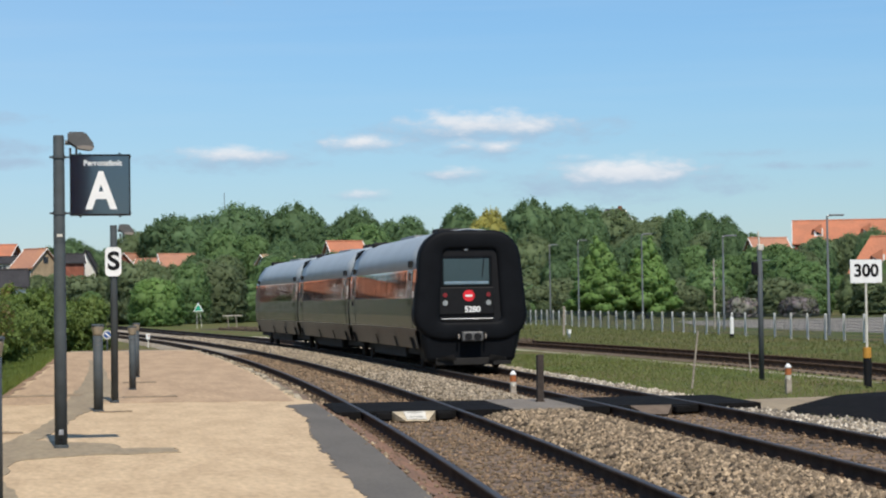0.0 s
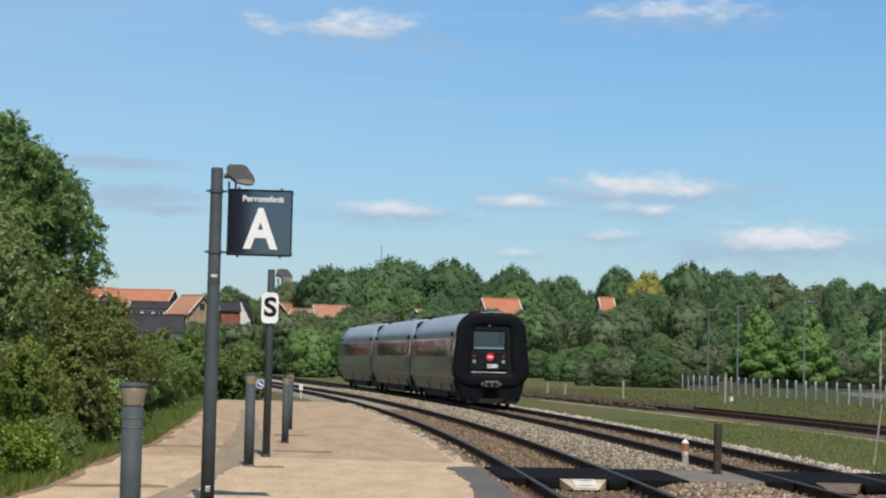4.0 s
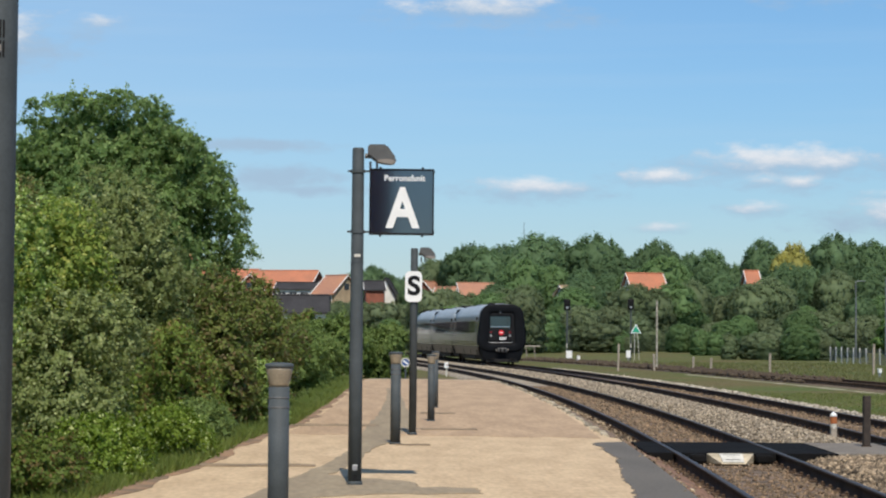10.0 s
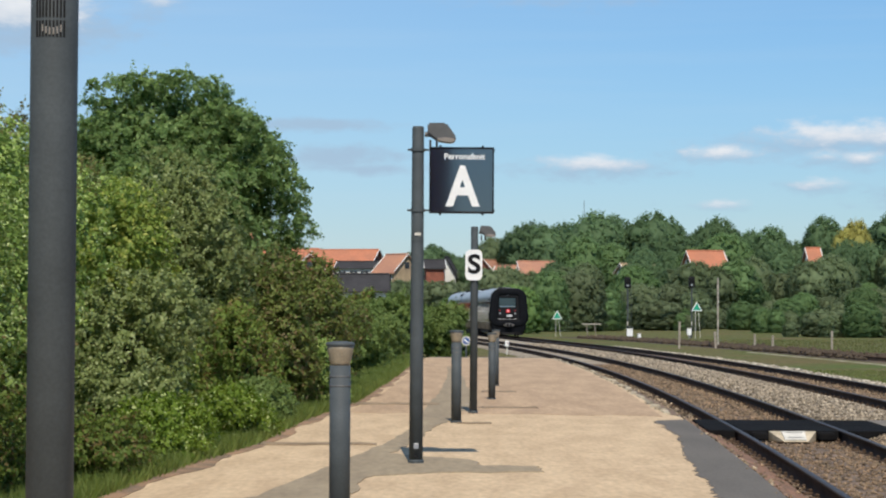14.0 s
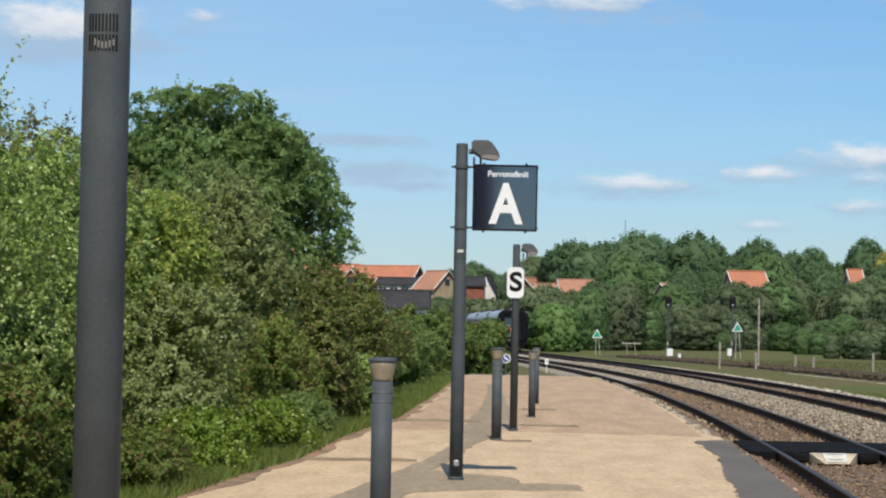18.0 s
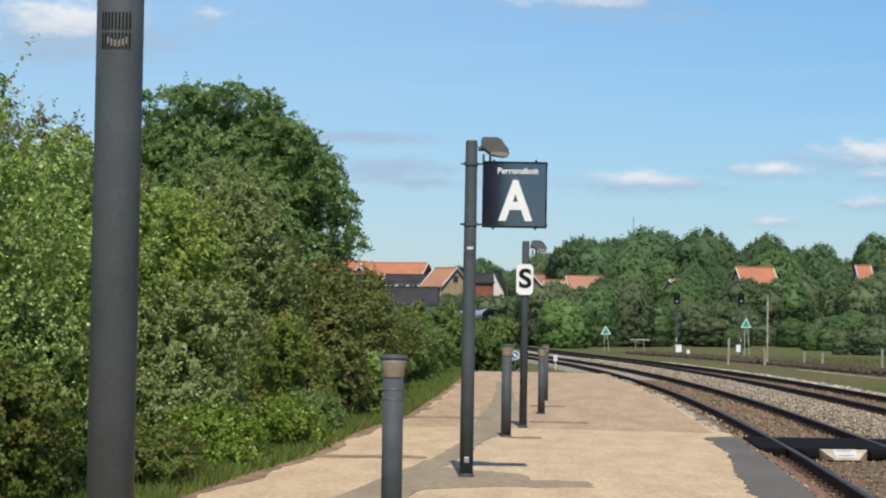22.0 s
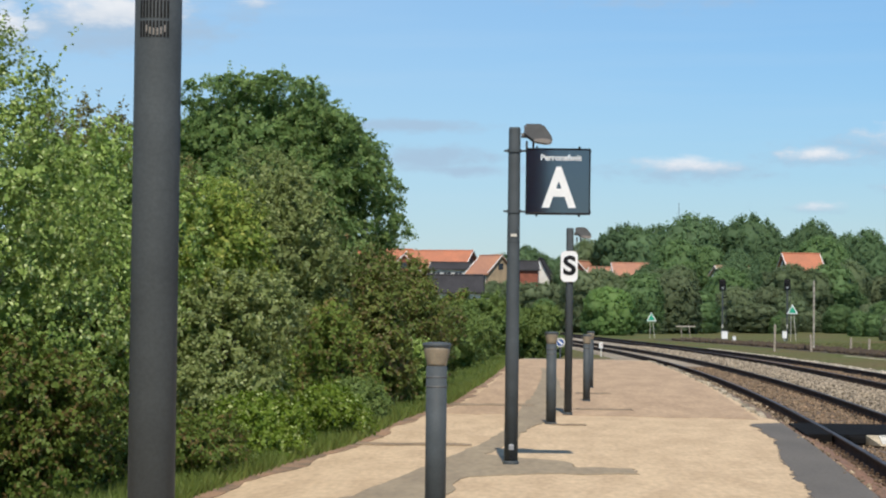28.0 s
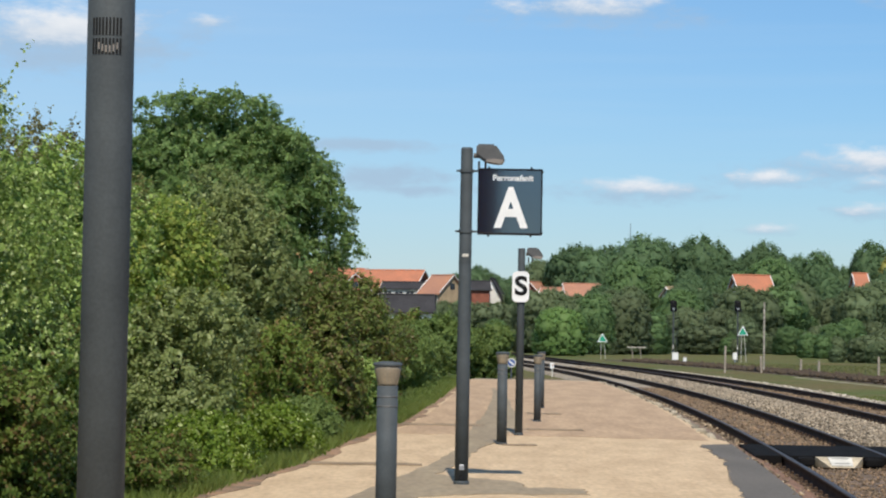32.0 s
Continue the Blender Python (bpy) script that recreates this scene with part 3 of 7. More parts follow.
K0, K1, BEND_END, LEAVE = -0.00122, -9.3e-7, 118.0, 232.0


def line(step=0.5, length=420.0):
    """Centre line of the platform track: x, y, heading every step metres."""
    x, y, th, out_rows = 3.115 - 0.0886 * 30, -30.0, 0.0886 + 0.036, []
    s = -30.0
    x = 3.115 - 30 * 0.107
    while s < length:
        out_rows.append((x, y, th))
        k = (K0 + K1 * s) if s < BEND_END else 0.0 if s < LEAVE else -0.004
        x, y, th, s = x + math.sin(th) * step, y + math.cos(th) * step, th + k * step, s + step
    return np.array(out_rows)


LINE = line()


def on_line(s, off=0.0):
    """Point and heading s metres along the line from y = -30, off metres to its right."""
    i = s / 0.5
    a = int(max(0, min(len(LINE) - 2, math.floor(i))))
    p = LINE[a] + (LINE[a + 1] - LINE[a]) * (i - a)
    return p[0] + off * math.cos(p[2]), p[1] - off * math.sin(p[2]), p[2]


def s_at(y):
    return float(np.interp(y, LINE[:, 1], np.arange(len(LINE)) * 0.5))


def offset_path(off, y0, y1, step=1.0):
    s0, s1 = s_at(y0), s_at(y1)
    n = max(2, int((s1 - s0) / step) + 1)
    return [on_line(s0 + (s1 - s0) * i / (n - 1), off) for i in range(n)]


TRACK2 = 3.98


def siding_off(y):
    """Offset of the siding from the platform track: it closes in on the second track far off."""
    return float(np.interp(y, [-30, 60, 80, 100, 130, 150, 190, 230], [13.5, 13.3, 13.0, 12.7, 12.7, 12.2, 9.5, 4.6]))


def sweep(profile, path, closed=True):
    """Sweep an (offset, z) profile along a path of x, y, heading."""
    n = len(profile)
    verts, faces = [], []
    for x, y, th in path:
        c, s = math.cos(th), math.sin(th)
        for o, z in profile:
            verts.append((x + o * c, y - o * s, z))
    for i in range(len(path) - 1):
        for j in range(n if closed else n - 1):
            a, b = i * n + j, i * n + (j + 1) % n
            faces.append((a, b, b + n, a + n))
    return quick("sweep", verts, faces)


# ---------------------------------------------------------------- ground
def land(x, y):
    """Height of the ground: level by the railway, a wooded rise far off."""
    q = (x + 0.5 - 0.02 * max(0, y)) / 0.5 if y < 82 else (x + 2) / 1.5
    left = 1 / (1 + math.exp(max(-30, min(30, q))))
    z = -0.30 + 0.26 * left
    d = math.hypot(x, y)
    if d > 270:
        t = min(1, (d - 270) / 200)
        z += 6.0 * t * t * (3 - 2 * t)
    return z


def build_ground():
    xs = np.concatenate([np.linspace(-2500, -120, 14), np.linspace(-100, -8, 14), np.linspace(-7, 24, 63), np.linspace(26, 200, 45), np.linspace(230, 2500, 14)])
    ys = np.concatenate([np.linspace(-2500, -60, 12), np.linspace(-40, 110, 100), np.linspace(114, 500, 80), np.linspace(540, 3500, 16)])
    verts = [(x, y, land(x, y)) for y in ys for x in xs]
    nx = len(xs)
    faces = [(j * nx + i, j * nx + i + 1, (j + 1) * nx + i + 1, (j + 1) * nx + i) for j in range(len(ys) - 1) for i in range(nx - 1)]
    ob = part("ground", quick("ground", verts, faces), M["grass"], smooth=True)
    tagged(ob, "rough mown grass with brown patches reaching the trees", "ground", kind="structure")


build_ground()

PLAT_LEFT = [(-5.4, -14), (-3.5, 10), (-2.70, 20), (-2.40, 23.5), (-2.0, 27), (-1.75, 33), (-1.2, 39.5), (-0.8, 52), (-0.42, 67), (-0.1, 79.5)]


def plat_left(y):
    return float(np.interp(y, [p[1] for p in PLAT_LEFT], [p[0] for p in PLAT_LEFT]))


def build_platform():
    right = [(x, y) for x, y, th in offset_path(-1.44, -14, 34.6, 2.0) + offset_path(-1.62, 35.4, 78.5, 2.0)]
    left = [(plat_left(y) + 0.05 * noise.noise((y * 0.9, 3, 0)), y) for y in np.arange(79.5, -14.1, -1.5)]
    poly = right + [(3.5, 79.6), (1.6, 79.9)] + left
    ob = part("platform", slab(poly, -0.32, 0.0), M["sand"])
    tagged(ob, "low railway platform surfaced with pale trodden gravel", "platform", kind="structure")
    # dark strip of asphalt along the edge near the crossing
    rnd = random.Random(3)
    inner = [(2.00, 10.0), (2.28, 14.0), (2.50, 18.0), (2.71, 21.0), (2.87, 24.1), (3.15, 27.0), (3.33, 29.0), (3.40, 31.2), (3.48, 33.3)]
    a = []
    for (x0, y0), (x1, y1) in zip(inner, inner[1:]):
        for k in range(26):
            f = k / 26
            a.append((x0 + (x1 - x0) * f + rnd.uniform(-0.035, 0.035) + 0.05 * noise.noise((y0 + f * (y1 - y0), 1.5, 0)) + 0.03 * noise.noise((5 * (y0 + f * (y1 - y0)), 7.5, 0)), y0 + (y1 - y0) * f))
    outer = [(on_line(s_at(y), -1.43)[0], y) for y in np.arange(33.6, 9.9, -1.2)]
    ob = part("pavement_strip", slab(outer + a, 0.0, 0.006), M["asphalt"])
    tagged(ob, "dark grey asphalt strip with a frayed edge along the platform", "pavement", kind="structure")
    far_edge = [(on_line(s_at(y), -1.72)[0], y) for y in np.arange(34.6, 78.0, 2.0)]
    far_left = [(plat_left(y) + 0.25, y) for y in np.arange(78.5, 36, -2.0)]
    joint = [(-1.3 + 0.33 * k, 35.6 - 0.05 * k + rnd.uniform(-0.25, 0.25)) for k in range(15)]
    ob = part("platform_far_surface", slab(joint + far_edge + [(3.3, 79.3)] + far_left, 0.0, 0.004), M["sand_old"])
    tagged(ob, "older pinkish trodden gravel on the far part of the platform", "platform", kind="structure")
    # worn asphalt path that winds between the posts
    lefts = [(-1.9, 13.5), (-1.72, 16.5), (-1.50, 19.0), (-1.15, 21.5), (-0.85, 24.0), (-0.42, 27.5), (-0.15, 31.0), (-0.05, 35.0), (0.1, 39.0), (0.35, 45.0), (0.62, 56.0), (0.72, 66.0)]
    rights = [(0.78, 66.0), (0.98, 56.0), (0.98, 45.0), (0.95, 39.0), (0.62, 36.0), (0.48, 33.5), (0.20, 31.5), (0.05, 29.5), (-0.12, 27.2), (-0.35, 25.3), (-0.15, 24.9), (0.55, 24.2), (0.62, 23.3), (1.22, 23.2), (1.20, 22.35), (0.1, 22.3), (-0.55, 21.6), (-0.62, 19.0), (-0.35, 16.5), (-0.35, 13.5)]
    def fray(pts):
        res = []
        for (x0, y0), (x1, y1) in zip(pts, pts[1:]):
            for k in range(6):
                f = k / 6
                res.append((x0 + (x1 - x0) * f + rnd.uniform(-0.035, 0.035), y0 + (y1 - y0) * f + rnd.uniform(-0.1, 0.1)))
        return res + [pts[-1]]
    ob = part("pavement_path", slab((fray(lefts) + fray(rights))[::-1], 0.0, 0.009), M["worn_asphalt"])
    tagged(ob, "worn grey-brown asphalt path winding along the lamp posts", "pavement", kind="structure")
    # darker patches; those by the stop post and second bollard paint thin cast shadows
    for x0, x1, y0, y1 in ((1.0, 1.95, 37.3, 38.0), (-1.25, 0.3, 38.6, 39.6), (-2.3, -0.55, 26.75, 27.4), (-2.5, -2.1, 27.6, 28.3), (1.2, 1.9, 44.8, 46.0), (0.5, 1.0, 32.1, 32.5)):
        n = 8
        lo = [(x0 + (x1 - x0) * k / n, y0 + rnd.uniform(0, 0.25) * (y1 - y0)) for k in range(n + 1)]
        hi = [(x0 + (x1 - x0) * k / n, y1 - rnd.uniform(0, 0.45) * (y1 - y0)) for k in range(n, -1, -1)]
        ob = part("platform_patch", slab(lo + hi, 0.0, 0.012), M["patch"])
        tagged(ob, "small darker patch laid on the platform, some standing for thin shadows", "pavement", kind="structure")
    # earth edge between gravel and grass
    edge_in = [(plat_left(y) + 0.17 + 0.22 * noise.noise((y * 0.5, 0, 0)) + 0.08 * noise.noise((y * 2.1, 4, 0)), y) for y in np.arange(12, 79, 0.35)]
    edge_out = [(plat_left(y) - 0.10 + 0.12 * noise.noise((y * 0.8, 9, 0)), y) for y in np.arange(78.5, 12, -0.7)]
    ob = part("trim_earth", slab(edge_in + edge_out, -0.06, 0.007), M["soil"])
    tagged(ob, "strip of bare reddish earth at the edge of the gravel", "earth", kind="structure")
    # concrete edging stones towards the far end
    edging = thing("kerb", "row of small weathered concrete edging stones along the platform", "kerb", kind="structure")
    me = bpy.data.meshes.new("kerb_stone")
    boxed(-0.06, 0.06, -0.31, 0.31, -0.25, 0.03, bevel=0.03).to_mesh(me)
    me.materials.append(M["kerb_pale"])
    s = s_at(36.0)
    while s < s_at(78.0):
        x, y, th = on_line(s, -1.60 + rnd.uniform(-0.05, 0.05))
        o = new("kerb_stone", me)
        o.parent = edging
        o.matrix_basis = pose(x, y, rnd.uniform(-0.04, 0.015), rnd.uniform(-2, 2), rnd.uniform(-8, 8), -math.degrees(th) + rnd.uniform(-5, 5))
        s += 0.70
    bmesh_end = boxed(0.2, 3.6, 79.55, 79.8, -0.3, 0.02, bevel=0.02)
    ob = part("platform_end_edging", bmesh_end, M["concrete"])
    tagged(ob, "low concrete edging closing the end of the platform", "kerb", kind="structure")


build_platform()


# ---------------------------------------------------------------- tracks
RAIL = [(-0.07, -0.170), (0.07, -0.170), (0.07, -0.158), (0.010, -0.140), (0.009, -0.045), (0.035, -0.032), (0.035, -0.006), (-0.035, -0.006), (-0.035, -0.032), (-0.009, -0.045), (-0.010, -0.140), (-0.07, -0.158)]


def stones(name, count, where, size, mat, parent, label):
    """Loose broken stones, all in one mesh. where(n) gives x, y, z arrays."""
    base = np.array([(1, 0, 0), (-1, 0, 0), (0, 1, 0), (0, -1, 0), (0, 0, 1), (0, 0, -1)], float)
    tri = np.array([(0, 2, 4), (2, 1, 4), (1, 3, 4), (3, 0, 4), (2, 0, 5), (1, 2, 5), (3, 1, 5), (0, 3, 5)])
    p = where(count)
    count = len(p)
    v = base[None] * rng.uniform(0.55, 1.25, (count, 6, 1)) + rng.normal(0, 0.16, (count, 6, 3))
    v *= rng.uniform(size[0], size[1], (count, 1, 1)) * np.array([1.0, 1.0, 0.75])
    ang = rng.uniform(0, 2 * math.pi, count)
    c, s = np.cos(ang)[:, None], np.sin(ang)[:, None]
    v = np.stack([v[..., 0] * c - v[..., 1] * s, v[..., 0] * s + v[..., 1] * c, v[..., 2]], -1) + p[:, None, :]
    f = (tri[None] + 6 * np.arange(count)[:, None, None]).reshape(-1, 3)
    ob = part(name, quick(name, v.reshape(-1, 3), f), mat, parent, label)
    return tagged(ob, kind="stuff")


def strip_points(off_lo, off_hi, y0, y1, zfun, bias=1.0):
    def where(n):
        s0, s1 = s_at(y0), s_at(y1)
        s = s0 + (s1 - s0) * rng.random(n) ** bias
        o = rng.uniform(off_lo, off_hi, n)
        i = s / 0.5
        a = np.clip(np.floor(i).astype(int), 0, len(LINE) - 2)
        q = LINE[a] + (LINE[a + 1] - LINE[a]) * (i - a)[:, None]
        return np.stack([q[:, 0] + o * np.cos(q[:, 2]), q[:, 1] - o * np.sin(q[:, 2]), zfun(o, s) + rng.uniform(-0.015, 0.02, n)], 1)
    return where


def build_track(name, off, y0, y1, label, sleepers_to, steel="rail", head="railhead"):
    track = thing(name, label, "railway track", kind="structure")
    rails = []
    for side in (-0.7525, 0.7525):
        path = [on_line(s, (off(LINE[min(len(LINE) - 1, int(s / 0.5))][1]) if callable(off) else off) + side) for s in np.arange(s_at(y0), s_at(y1), 2.0)]
        r = part("rail", sweep([(o, z + RAIL_Z) for o, z in RAIL][::-1], path), M[steel], track)
        part("rail_head", sweep([(o, z + RAIL_Z) for o, z in [(-0.0345, -0.0061), (0.0345, -0.0061), (0.030, 0.0), (-0.030, 0.0)]][::-1], path), M[head], r, "worn running surface")
    me = bpy.data.meshes.new("sleeper")
    bm = boxed(-1.25, 1.25, -0.12, 0.12, -0.16, 0.0, bevel=0.015)
    bm.to_mesh(me)
    me.materials.append(M["sleeper"])
    clip = bmesh.new()
    for side in (-0.7525, 0.7525):
        for d in (-0.105, 0.105):
            box(clip, side + d * 0.95 - 0.05, side + d * 0.95 + 0.05, -0.08, 0.08, -0.002, 0.026, bevel=0.01)
            box(clip, side + d * 0.72 - 0.022, side + d * 0.72 + 0.022, -0.03, 0.03, 0.024, 0.058, bevel=0.012)
    cme = bpy.data.meshes.new("rail_fastening")
    clip.to_mesh(cme)
    clip.free()
    cme.materials.append(M["rust"])
    s = s_at(y0)
    k = 0
    while s < s_at(sleepers_to):
        o = off(on_line(s)[1]) if callable(off) else off
        x, y, th = on_line(s, o)
        ob = new("sleeper", me)
        ob.parent = track
        ob.matrix_basis = pose(x, y, RAIL_Z - 0.172, 0, 0, -math.degrees(th))
        if y < 66:
            fo = new("rail_fastening", cme)
            fo.parent = ob
        s += 0.62
        k += 1
    return track


def build_railway():
    t1 = build_track("track_platform", 0.0, 8, 400, "railway track with dark rusty rails on brown ballast", 70)
    t2 = build_track("track_through", TRACK2, 8, 400, "railway track with dark rails curving away past the platform", 70)
    t3 = build_track("track_siding", siding_off, 41, 104, "rusty brown siding track sunk in grass", 60, "rail_brown", "rail_brown")
    # beds: brown under the tracks, broken stone between and beside them, paler far off
    def bed(name, prof, y0, y1, mat, label):
        ob = part(name, sweep(prof, offset_path(0.0, y0, y1, 3.0), closed=False), mat)
        tagged(ob, label, "ballast", kind="structure")
    bed("ballast_track_one", [(-1.70, -0.30), (-1.62, -0.16), (-1.40, -0.12), (-1.12, -0.18), (-0.9, -0.256), (1.0, -0.256)], -10, 82, M["ballast_bed"], "brown rust-stained ballast under the platform track")
    bed("ballast_track_one_far", [(-1.70, -0.30), (-1.62, -0.18), (-0.9, -0.256), (1.0, -0.256)], 82, 400, M["ballast_far"], "pale grey ballast under the platform track far off")
    bed("trim_track_earth", [(-1.50, -0.3), (-1.46, -0.045), (-1.36, -0.06), (-1.05, -0.165), (-0.92, -0.235)], -10, 36, M["earth_red"], "reddish bare earth sloping from the asphalt to the rail")
    # darkened bed colour deepens the gaps between the loose stones
    bed("ballast_between", [(0.99, -0.257), (1.35, -0.16), (1.9, -0.13), (2.5, -0.14), (2.98, -0.257)], -10, 46, M["ballast_gaps"], "ballast bed heaped between the two tracks, darkened for shaded stone gaps")
    bed("ballast_between_far", [(0.99, -0.257), (1.35, -0.16), (1.9, -0.13), (2.5, -0.14), (2.98, -0.257)], 46, 400, M["ballast_far"], "pale ballast between the two tracks far off")
    bed("ballast_track_two", [(2.97, -0.256), (5.0, -0.256)], -10, 400, M["ballast_bed"], "brown rust-stained ballast under the second track")
    bed("ballast_shoulder", [(4.99, -0.257), (5.3, -0.17), (5.75, -0.19), (6.1, -0.32)], -10, 400, M["ballast_gaps"], "ballast shoulder beside the second track, darkened for shaded stone gaps")
    for name, y0, y1, mat, label in (("ballast_siding", 41, 88, M["siding_brown"], "brown earthy bed of the overgrown siding"), ("ballast_siding_far", 88, 172, M["siding_shaded"], "overgrown siding bed far off, darkened for a shadowed edge")):
        path = [on_line(s, siding_off(on_line(s)[1])) for s in np.arange(s_at(y0), s_at(y1) + 3.0, 3.0)]
        ob = part(name, sweep([(-1.25, -0.325), (-1.0, -0.25), (1.0, -0.25), (1.25, -0.325)], path, closed=False), mat)
        tagged(ob, label, "ballast", kind="structure")
    ob = part("ballast_siding_edge", sweep([(-1.98, -0.33), (-1.9, -0.285), (-1.66, -0.28), (-1.56, -0.33)], [on_line(s, siding_off(on_line(s)[1])) for s in np.arange(s_at(44), s_at(112), 3.0)], closed=False), M["gravel_pale"])
    tagged(ob, "pale strip of gravel beside the siding", "ballast", kind="structure")
    heap = thing("loose_ballast", "loose broken ballast stones lying along the tracks", "ballast", kind="stuff")
    mound = lambda o, s: np.interp(o, [0.99, 1.35, 1.9, 2.5, 2.98], [-0.250, -0.155, -0.125, -0.135, -0.250])
    stones("stones", 20500, strip_points(0.92, 3.05, 14, 32.1, mound), (0.028, 0.064), M["stone"], heap, "pale broken stones between the tracks")
    stones("stones", 11000, strip_points(0.95, 3.02, 36, 75, mound), (0.024, 0.050), M["stone_tan"], heap, "pale broken stones between the tracks")
    stones("stones", 5200, strip_points(-0.66, 0.66, 14, 36, lambda o, s: -0.258 + 0 * o), (0.012, 0.042), M["stone_brown"], heap, "rust-stained stones between the rails")
    stones("stones", 320, strip_points(-1.46, -0.86, 14, 36, lambda o, s: np.interp(o, [-1.4, -1.05, -0.9], [-0.06, -0.165, -0.22])), (0.015, 0.035), M["stone_brown"], heap, "rust-stained stones beside the rail")
    stones("stones", 3600, strip_points(3.3, 4.66, 16, 40, lambda o, s: -0.264 + 0 * o), (0.012, 0.044), M["stone_brown"], heap, "rust-stained stones between the rails")
    stones("stones", 5000, strip_points(4.85, 5.75, 16, 70, lambda o, s: -0.19 + 0 * o), (0.028, 0.062), M["stone_pale"], heap, "pale stones on the ballast shoulder")
    stones("stones", 5000, strip_points(-0.66, 0.66, 36, 80, lambda o, s: -0.257 + 0 * o), (0.03, 0.055), M["stone_brown"], heap, "rust-stained stones between the rails")
    stones("stones", 4000, strip_points(3.3, 4.66, 40, 85, lambda o, s: -0.257 + 0 * o), (0.03, 0.055), M["stone_brown"], heap, "rust-stained stones between the rails")
    stones("stones", 6000, strip_points(0.95, 3.02, 75, 125, mound), (0.04, 0.07), M["stone_tan"], heap, "pale broken stones between the tracks")
    stones("stones", 3000, strip_points(4.9, 5.8, 70, 120, lambda o, s: -0.19 + 0 * o), (0.05, 0.08), M["stone_pale"], heap, "pale stones on the ballast shoulder")
    # clods coloured dark to stand for grass in shadow along the far siding
    def clods(n):
        y = 90 + 78 * rng.random(n)
        q = np.array([on_line(s_at(v), siding_off(v) + o) for v, o in zip(y, rng.uniform(-1.0, 1.2, n))])
        return np.stack([q[:, 0], q[:, 1], np.full(n, -0.20)], 1)
    stones("stones", 2200, clods, (0.09, 0.26), M["siding_shaded"], heap, "clods on the disused siding, coloured dark for grass in shadow")
    stones("stones", 900, strip_points(5.6, 6.7, 23, 31.5, lambda o, s: -0.29 + 0 * o), (0.03, 0.065), M["stone_pale"], heap, "pale stones below the ramp")
    stones("stones", 260, strip_points(-1.50, -1.36, 14, 36, lambda o, s: -0.035 + 0 * o), (0.02, 0.05), M["stone"], heap, "pale stones along the asphalt edge")
    stones("stones", 1600, strip_points(-1.62, -0.9, 36, 78, lambda o, s: -0.2 + 0 * o), (0.025, 0.06), M["stone"], heap, "pale stones beside the platform edge")


build_railway()


# ---------------------------------------------------------------- foot crossing
def build_crossing():
    s0, s1 = s_at(32.2), s_at(35.5)
    cross = thing("foot_crossing", "black rubber foot crossing panels laid between the rails", "level crossing")
    def panel(o0, o1, a, b, mat, name, z1=-0.086, label=""):
        n = max(1, round((b - a) / 1.5))
        for k in range(n):
            f, g = a + (b - a) * k / n + 0.008, a + (b - a) * (k + 1) / n - 0.008
            mid = on_line((f + g) / 2)
            bm = boxed(o0, o1, -(g - f) / 2, (g - f) / 2, z1 - 0.13, z1, bevel=0.012)
            ob = part(name, bm, mat, cross, label)
            ob.matrix_basis = pose(mid[0], mid[1], 0, 0, 0, -math.degrees(mid[2]))
    panel(-1.18, -0.80, s0, s1, M["rubber_panel"], "rubber_panel")
    panel(-0.69, 0.69, s0, s1, M["rubber_panel"], "rubber_panel")
    panel(0.80, 1.60, s0, s1, M["rubber_panel"], "rubber_panel")
    panel(1.61, 2.75, s0 + 0.2, s1 + 0.2, M["concrete"], "walkway_slab", -0.09, "worn concrete slab")
    panel(2.76, 3.18, s0 + 0.2, s1 + 0.2, M["rubber_panel"], "rubber_panel")
    panel(3.29, 4.67, s0 + 0.4, s1 + 0.3, M["rubber_panel"], "rubber_panel")
    panel(4.78, 5.7, s0 + 0.4, s1 + 0.3, M["rubber_panel"], "rubber_panel")
    # sloping deflector plates at the near edge
    for off, mat, label in ((0.02, M["white"], "sloping steel deflector with a white plate at the crossing"), (TRACK2 - 0.1, M["concrete"], "plain grey sloping deflector at the crossing")):
        x, y, th = on_line(s0 + (0.4 if off > 1 else 0.0), off)
        d = thing("deflector_plate", label, "track deflector", pose(x, y, 0, 0, 0, -math.degrees(th)))
        bm = bmesh.new()
        top, low = 0.34, 0.17
        for sx in (-1, 1):
            part("cheek", boxed(min(sx * 0.36, sx * 0.60), max(sx * 0.36, sx * 0.60), -0.25, -0.01, -0.22, -0.10, bevel=0.03), M["rubber_panel"], d, "black rubber end block")
        vs = [bm.verts.new(p) for p in [(-top, -0.02, -0.09), (top, -0.02, -0.09), (low, -0.50, -0.215), (-low, -0.50, -0.215), (-top, 0.0, -0.23), (top, 0.0, -0.23), (low, -0.47, -0.23), (-low, -0.47, -0.23)]]
        for f in ((0, 1, 2, 3), (4, 7, 6, 5), (0, 4, 5, 1), (1, 5, 6, 2), (2, 6, 7, 3), (3, 7, 4, 0)):
            bm.faces.new([vs[i] for i in f])
        bmesh.ops.recalc_face_normals(bm, faces=bm.faces)
        part("plate", bm, M["kerb_pale"] if off < 1 else M["sleeper"], d)
        if off < 1:
            bm = bmesh.new()
            vs = [bm.verts.new(p) for p in [(-0.17, -0.08, -0.1), (0.17, -0.08, -0.1), (0.155, -0.46, -0.2), (-0.155, -0.46, -0.2)]]
            bm.faces.new(vs)
            r = bmesh.ops.extrude_face_region(bm, geom=list(bm.faces))
            bmesh.ops.translate(bm, verts=[v for v in r["geom"] if isinstance(v, bmesh.types.BMVert)], vec=(0, -0.003, 0.012))
            bmesh.ops.recalc_face_normals(bm, faces=bm.faces)
